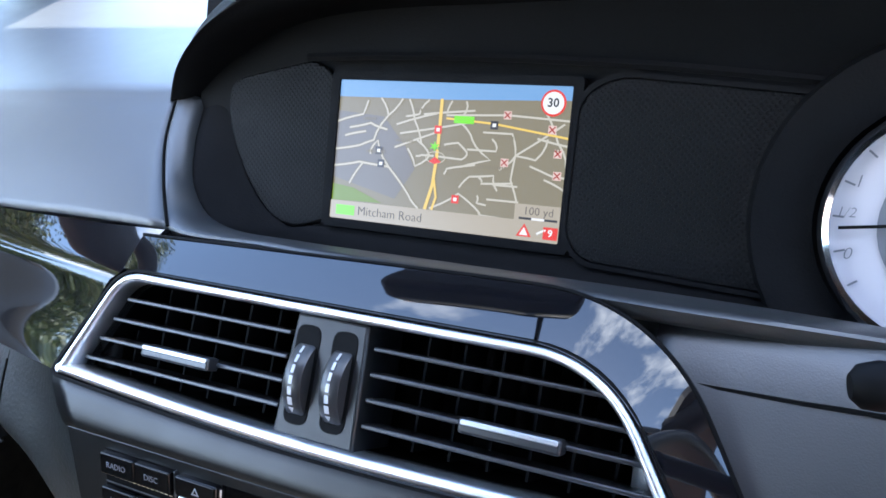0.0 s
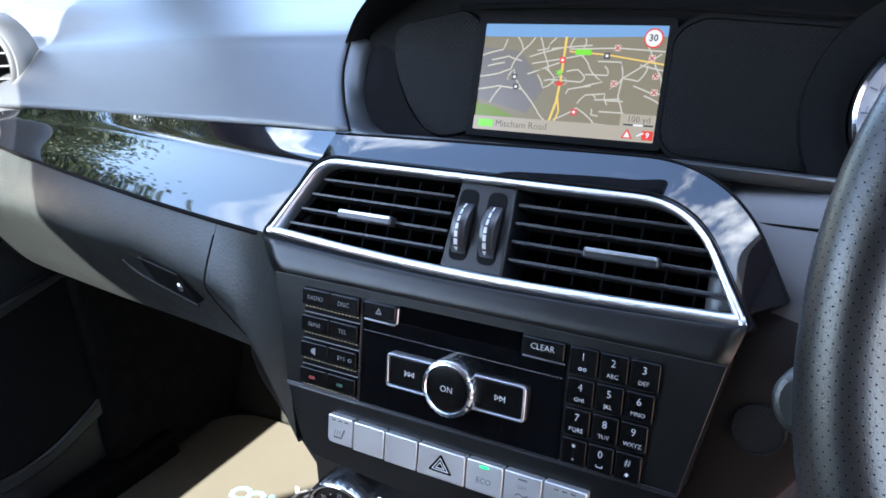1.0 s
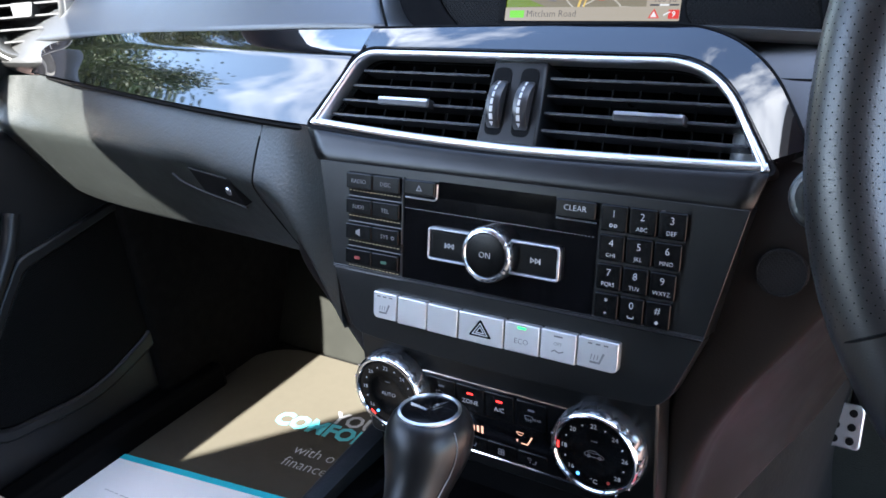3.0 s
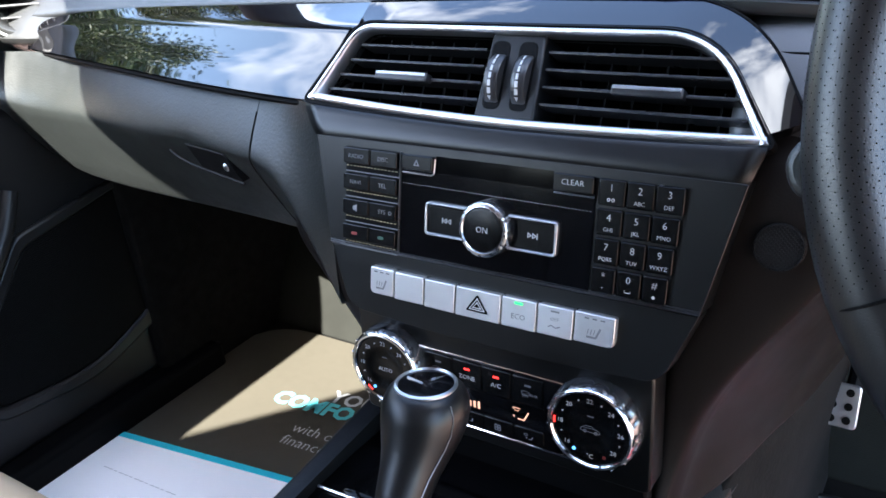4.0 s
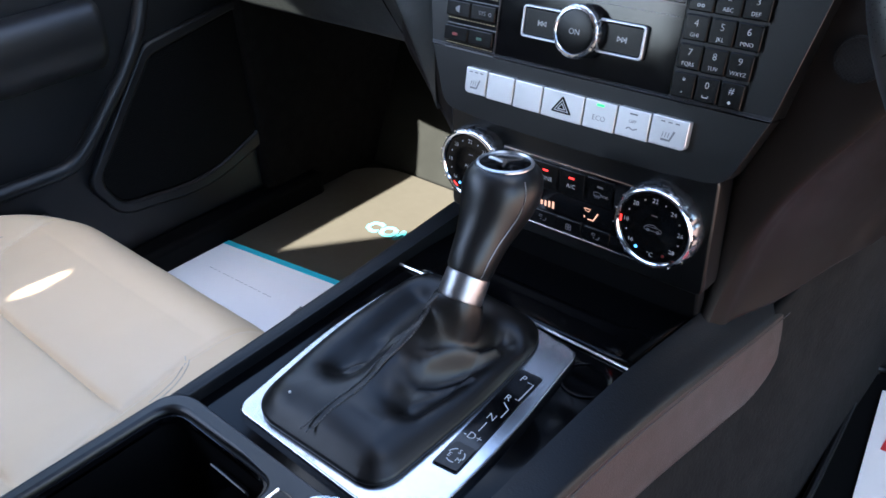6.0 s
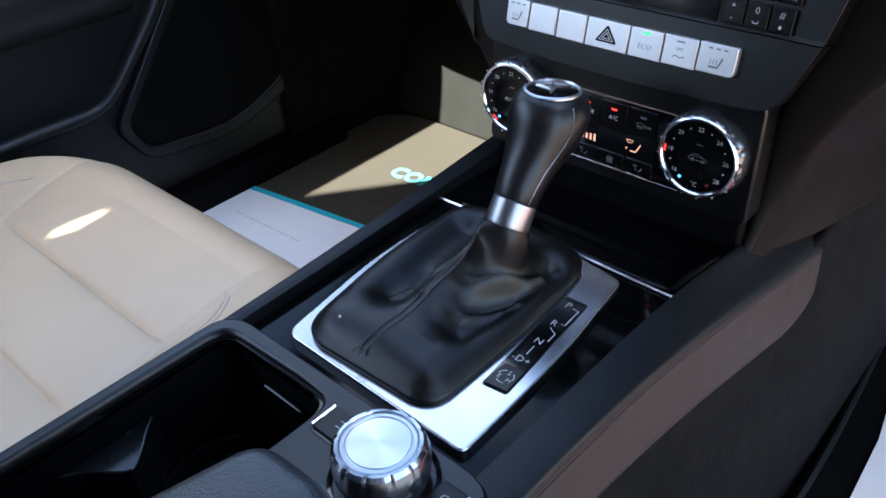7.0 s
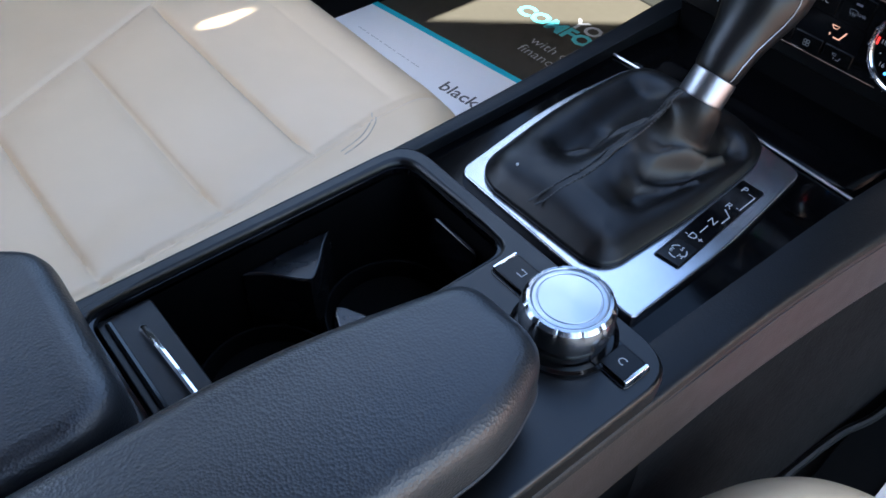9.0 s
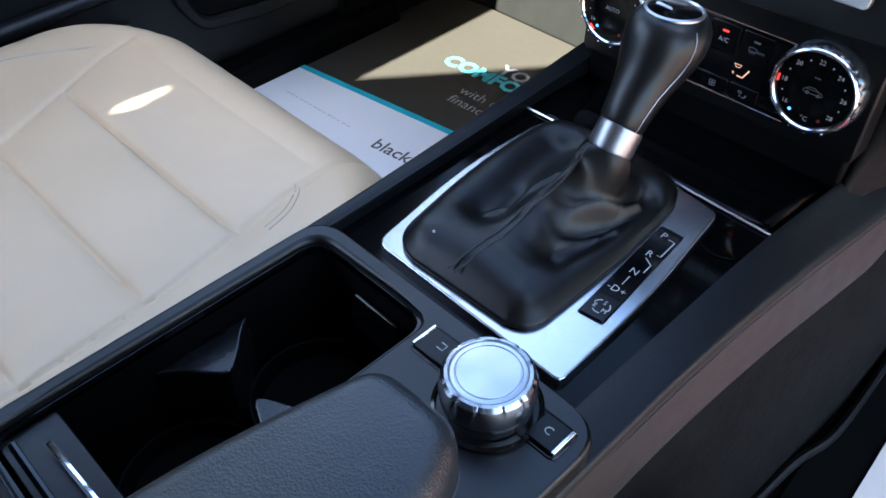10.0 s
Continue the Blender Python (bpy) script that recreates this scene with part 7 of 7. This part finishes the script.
def build_floor_things():
    m = thing("floor_mat", "black printed card floor mat with cyan and white lettering", "floor mat")
    part("mat_sheet", prism(FLOOR, rounded([(-0.755, -0.25), (-0.17, -0.25), (-0.17, 0.468), (-0.755, 0.468)], [0.02, 0.02, 0.02, 0.10], 6), -0.004, -0.0015), M_MAT, m, "black printed card", bevel=0.0005)
    words("lettering", "YOUR", 0.037, FLOOR, -0.503, 0.338, -0.0012, M_LEGEND, m, align="LEFT", turn=4, bold=0.0008)
    words("lettering", "COMFORT", 0.039, FLOOR, -0.584, 0.302, -0.0012, M_CYANWORD, m, align="LEFT", turn=4, bold=0.0016)
    words("lettering", "with our", 0.027, FLOOR, -0.506, 0.256, -0.0012, M_LEGEND, m, align="LEFT", turn=4)
    words("lettering", "finance", 0.027, FLOOR, -0.504, 0.229, -0.0012, M_LEGEND, m, align="LEFT", turn=4)
    p = thing("paper_sheet", "white paper protection sheet with a cyan edge on the passenger floor", "paper")
    f = Face((-0.745, 0.128, 0.067), (0.31, 0.040, 0), (-0.040, 0.31, 0))
    part("sheet", prism(f, rect(0.0, -0.40, 0.46, 0.0), 0.0, 0.0008), M_PAPER, p, smooth=False)
    part("cyan_edge", prism(f, rect(0.0, -0.006, 0.46, 0.004), 0.0009, 0.0012), M_CYAN, p, "cyan printed edge", smooth=False)
    bars = bmesh.new()
    for i in range(14):
        prism(f, rect(0.052 + i * 0.0100, -0.0650 - 0.0008 * i, 0.0605 + i * 0.0100 - 0.0015 * (i % 3), -0.0638 - 0.0008 * i), 0.0009, 0.0011, bars)
    part("small_print", bars, M_PALEPRINT, p, "line of small grey print", smooth=False)
    words("lettering", "black", 0.0310, f, 0.240, -0.0820, 0.0010, M_GREYPRINT, p, align="LEFT", bold=0.0003)
    # driver's sheet, its warm light put into the paper colour
    d = thing("paper_sheet", "paper sheet, tinted as if warmly lit, with red print on the driver's floor", "paper")
    g = Face((0.0, 0.0, 0.067), (1, 0, 0), (0, 1, 0))
    part("sheet", prism(g, [(0.167, 0.394), (0.46, 0.42), (0.50, -0.20), (0.222, -0.22), (0.206, 0.06), (0.197, 0.21)], 0.0, 0.0010), M_WARMPAPER, d, smooth=False)
    part("red_print", prism(g, rect(0.195, 0.300, 0.40, 0.375), 0.0011, 0.0014), M_REDPRINT, d, "red printed block", smooth=False)
    part("red_print", prism(g, rect(0.27, -0.15, 0.47, 0.215), 0.0011, 0.0014), M_REDPRINT, d, smooth=False)
    dm = thing("floor_mat", "black ribbed rubber mat on the driver's floor", "floor mat")
    part("mat_sheet", prism(g, rounded([(0.180, -0.30), (0.60, -0.30), (0.60, 0.445), (0.141, 0.425), (0.152, 0.30), (0.160, 0.19), (0.166, 0.09), (0.158, 0.03), (0.166, -0.06)], 0.03, 5), -0.004, -0.0008), M_RUBBER, dm, bevel=0.001)
    part("raised_edge", tube(smooth_line([(0.148, -0.075, 0.071), (0.150, -0.03, 0.070), (0.155, 0.025, 0.070), (0.1655, 0.075, 0.070), (0.164, 0.16, 0.070), (0.157, 0.26, 0.070), (0.148, 0.36, 0.070), (0.1435, 0.405, 0.070), (0.150, 0.426, 0.070), (0.20, 0.432, 0.070), (0.40, 0.440, 0.070)], 60), 0.0042, 8), M_MATEDGE, dm, "rolled mat edge")
    # carpeted flanks of the tunnel: the driver's one stands steep and swells towards the bulkhead
    secs = [[(x0, y, z0), (x0 + 0.003, y, z0 - 0.05), (x1, y, 0.22), (x2, y, 0.12), (x2 + 0.006, y, 0.061)] for y, x0, z0, x1, x2 in ((-0.90, 0.117, 0.380, 0.124, 0.128), (-0.40, 0.117, 0.380, 0.125, 0.130), (-0.15, 0.120, 0.360, 0.130, 0.136), (0.0, 0.126, 0.340, 0.137, 0.142), (0.06, 0.130, 0.345, 0.141, 0.145), (0.13, 0.141, 0.372, 0.147, 0.148), (0.20, 0.154, 0.392, 0.152, 0.148), (0.34, 0.167, 0.398, 0.156, 0.148), (0.46, 0.171, 0.398, 0.160, 0.148), (0.64, 0.176, 0.398, 0.162, 0.148))]
    structure("trim_tunnel_carpet", sheet(loft(secs, 24, 40)), M_CARPET, "dark grey carpet on the flank of the tunnel", "carpet", solid=0.006)
    secs = [[(-0.116 + k, y, 0.382 - max(0.0, y + 0.25) * 0.20), (-0.119 + k, y, 0.30 - max(0.0, y) * 0.15), (-0.124 + 0.5 * k, y, 0.20), (-0.134, y, 0.11), (-0.163, y, 0.061)] for y, k in ((-0.90, 0.011), (-0.4, 0.011), (-0.1, 0.008), (0.2, 0.002), (0.45, 0.0), (0.64, 0.0))]
    structure("trim_tunnel_carpet", sheet(loft(secs, 18, 24)), M_CARPET, "dark grey carpet on the flank of the tunnel", "carpet", solid=0.006)


build_floor_things()


def build_pedal():
    p = thing("brake_pedal", "brushed steel pedal with black rubber studs", "pedal")
    f = Face((0.161, 0.425, 0.206), (1, 0, 0), (0, 0.35, 1.0))
    part("plate", prism(f, rounded(rect(-0.014, -0.027, 0.020, 0.022), 0.006, 5), -0.004, 0.0), M_SATIN, p, "brushed steel plate", bevel=0.0015)
    for i in range(2):
        for j in range(3):
            part("stud", lathe(f, -0.006 + i * 0.0155, -0.018 + j * 0.0155, [(0.0040, -0.001), (0.0043, 0.0015), (0.0, 0.002)], 14), M_RUBBER, p, "black rubber stud")
    part("arm", tube([(0.172, 0.435, 0.20), (0.172, 0.48, 0.26), (0.172, 0.50, 0.42)], 0.008, 8), M_MATT, p)


build_pedal()


def build_door():
    d = thing("passenger_door", "black passenger door panel with armrest, pocket and speaker, closed", "door")
    X = Face((-0.762, 0, 0), (0, 1, 0), (0, 0, 1))
    part("panel", prism(X, rounded([(-0.95, 0.10), (0.34, 0.10), (0.34, 0.50), (0.06, 0.56), (-0.10, 0.735), (-0.95, 0.735)], 0.02, 4), -0.10, 0.0), M_DOOR, d, bevel=0.01)
    part("belt_pad", tube(smooth_line([(-0.800, 0.24, 0.625), (-0.796, 0.10, 0.640), (-0.790, -0.05, 0.668), (-0.784, -0.16, 0.695), (-0.782, -0.3, 0.708), (-0.782, -0.6, 0.71), (-0.784, -0.95, 0.71)], 14), 0.046, 16), M_DASH, d)
    sp = rounded([(0.095, 0.375), (0.262, 0.405), (0.290, 0.300), (0.262, 0.215), (0.140, 0.170), (0.0, 0.186), (-0.022, 0.230)], [0.012, 0.03, 0.05, 0.05, 0.05, 0.02, 0.02], 5)
    part("speaker_grille", prism(X, sp, 0.0, 0.008), M_GRILLE, d, "large black speaker cover", bevel=0.003)
    big = rounded([(0.088, 0.392), (0.275, 0.420), (0.315, 0.300), (0.280, 0.195), (0.140, 0.150), (-0.005, 0.168), (-0.042, 0.230)], [0.012, 0.03, 0.05, 0.05, 0.05, 0.02, 0.02], 5)
    part("speaker_rim", ring(X, big, sp, 0.0, 0.012), M_DOOR, d, bevel=0.004)
    part("grip", tube(smooth_line([(-0.752, 0.102, 0.450), (-0.746, 0.080, 0.410), (-0.742, 0.045, 0.366), (-0.740, 0.012, 0.334), (-0.740, -0.030, 0.292), (-0.742, -0.062, 0.272), (-0.744, -0.108, 0.270), (-0.746, -0.152, 0.270), (-0.746, -0.34, 0.268)], 40), 0.0105, 10), M_DOOR, d, "dark sweeping grip strip")
    rows = loft([[(-0.762, y, 0.47), (-0.715, y, 0.475), (-0.700, y, 0.455), (-0.705, y, 0.415), (-0.735, y, 0.385), (-0.762, y, 0.38)] for y in (0.02, -0.05, -0.3, -0.8)], 16, 12)
    part("armrest", sheet(rows), M_DOOR, d, "padded black armrest", solid=0.004)
    rows = loft([[(-0.762, y, 0.215), (-0.720, y, 0.205), (-0.712, y, 0.16), (-0.718, y, 0.10)] for y in (-0.10, -0.3, -0.5, -0.8)], 12, 12)
    part("pocket", sheet(rows), M_DOOR, d, "door pocket", solid=0.004)
    # sill below the door
    structure("trim_sill", block((-0.80, -0.95, 0.05), (-0.725, 0.34, 0.105)), M_MATT, "black door sill strip", "sill", bevel=0.01)


build_door()


def build_wheel():
    w = thing("steering_wheel", "black perforated leather steering wheel", "steering wheel")
    f = Face((0.371, -0.106, 0.703), (1, 0, 0), (0, 0.342, 0.94))
    rows = []
    n, k = 96, 20
    for i in range(n + 1):
        a = 2 * math.pi * i / n
        R = 0.1600
        flat_b = max(0.0, -math.sin(a) - 0.88) * 0.10
        c, r = (R - flat_b) * math.cos(a), (R - flat_b) * math.sin(a)
        thick = 0.0145 + 0.0020 * math.exp(-((abs(((a + math.pi) % (2 * math.pi)) - math.pi) - 2.7) / 0.35) ** 2)
        row = []
        for j in range(k):
            b = 2 * math.pi * j / k
            q = 1 + thick * math.cos(b) / R
            row.append(f.p(c * q, r * q, 0.0140 * math.sin(b)))
        rows.append(row)
    part("rim", sheet(rows, closed=True), M_WHEEL, w, "perforated black leather rim", angle=80)
    # stitched perforations, in staggered rows over the leather
    pits = bmesh.new()
    for i in range(123):
        a = math.radians(118) + i * 0.0125
        for j in range(20):
            b = -0.6 + (j + 0.5 * (i % 2)) * 0.225
            R = 0.1600 - max(0.0, -math.sin(a) - 0.88) * 0.10
            thick = 0.0145 + 0.0020 * math.exp(-((abs(((a + math.pi) % (2 * math.pi)) - math.pi) - 2.7) / 0.35) ** 2)
            e = Vector((math.cos(a), math.sin(a), 0.0))
            nrm = Vector((e.x * math.cos(b), e.y * math.cos(b), math.sin(b)))
            mid = e * (R + thick * math.cos(b)) + Vector((0, 0, 0.0140 * math.sin(b))) + nrm * 0.00022
            t1 = Vector((-e.y, e.x, 0.0))
            t2 = nrm.cross(t1)
            ring_v = []
            for k in range(6):
                q = mid + (t1 * math.cos(k * math.pi / 3) + t2 * math.sin(k * math.pi / 3)) * 0.00026
                ring_v.append(pits.verts.new(f.p(q.x, q.y, q.z)))
            pits.faces.new(ring_v)
    part("perforation", pits, M_HOLE, w, smooth=False)["kind"] = "stuff"
    # sewn joint where the perforated leather meets the smooth lower part
    a = math.radians(207.2)
    e = Vector((math.cos(a), math.sin(a), 0.0))
    loop = [e * (0.1600 + 0.0148 * math.cos(2 * math.pi * j / 28)) + Vector((0, 0, 0.0143 * math.sin(2 * math.pi * j / 28))) for j in range(29)]
    part("leather_joint", tube([f.p(q.x, q.y, q.z) for q in loop], 0.0006, 6), M_MATT, w, "sewn joint in the leather")
    part("hub", lathe(f, 0, -0.01, [(0.075, -0.035), (0.078, -0.015), (0.065, -0.004), (0.0, 0.002)], 40), M_DASH, w)
    for sgn in (-1, 1):
        o = [(sgn * 0.05, -0.060), (sgn * 0.150, -0.075), (sgn * 0.160, -0.040), (sgn * 0.150, -0.015), (sgn * 0.06, 0.02)]
        part("spoke", prism(f, rounded(o if sgn < 0 else list(reversed(o)), 0.010, 4), -0.022, -0.006), M_GLOSS, w, "gloss black spoke", bevel=0.004)
        pd = [(sgn * 0.140, -0.010), (sgn * 0.178, -0.021), (sgn * 0.1870, -0.033), (sgn * 0.1815, -0.047), (sgn * 0.140, -0.052)]
        part("paddle", prism(f, rounded(pd if sgn < 0 else list(reversed(pd)), 0.008, 5), -0.052, -0.043), M_DASH, w, "dark grey shift paddle", bevel=0.003, segs=3)
    o = [(-0.03, -0.06), (0.03, -0.06), (0.022, -0.150), (-0.022, -0.150)]
    part("spoke", prism(f, rounded(o, 0.006, 3), -0.022, -0.008), M_GLOSS, w, "gloss black spoke", bevel=0.004)
    part("column", tube([f.p(0, 0, -0.03), f.p(0, 0, -0.28)], 0.055, 20), M_DASH, w)
    s = thing("column_stalk", "dark grey control stalk on the steering column", "stalk")
    part("stem", tube([(0.30, 0.035, 0.700), (0.25, 0.015, 0.712), (0.208, -0.002, 0.722)], [0.0058, 0.0050, 0.0050], 20), M_DASH, s)
    part("tip", tube([(0.211, -0.001, 0.7218), (0.208, -0.002, 0.722), (0.203, -0.0038, 0.7223), (0.199, -0.0052, 0.7222), (0.197, -0.0058, 0.7221)], [0.0046, 0.0056, 0.0060, 0.0052, 0.0030], 20), M_MATT, s)


build_wheel()
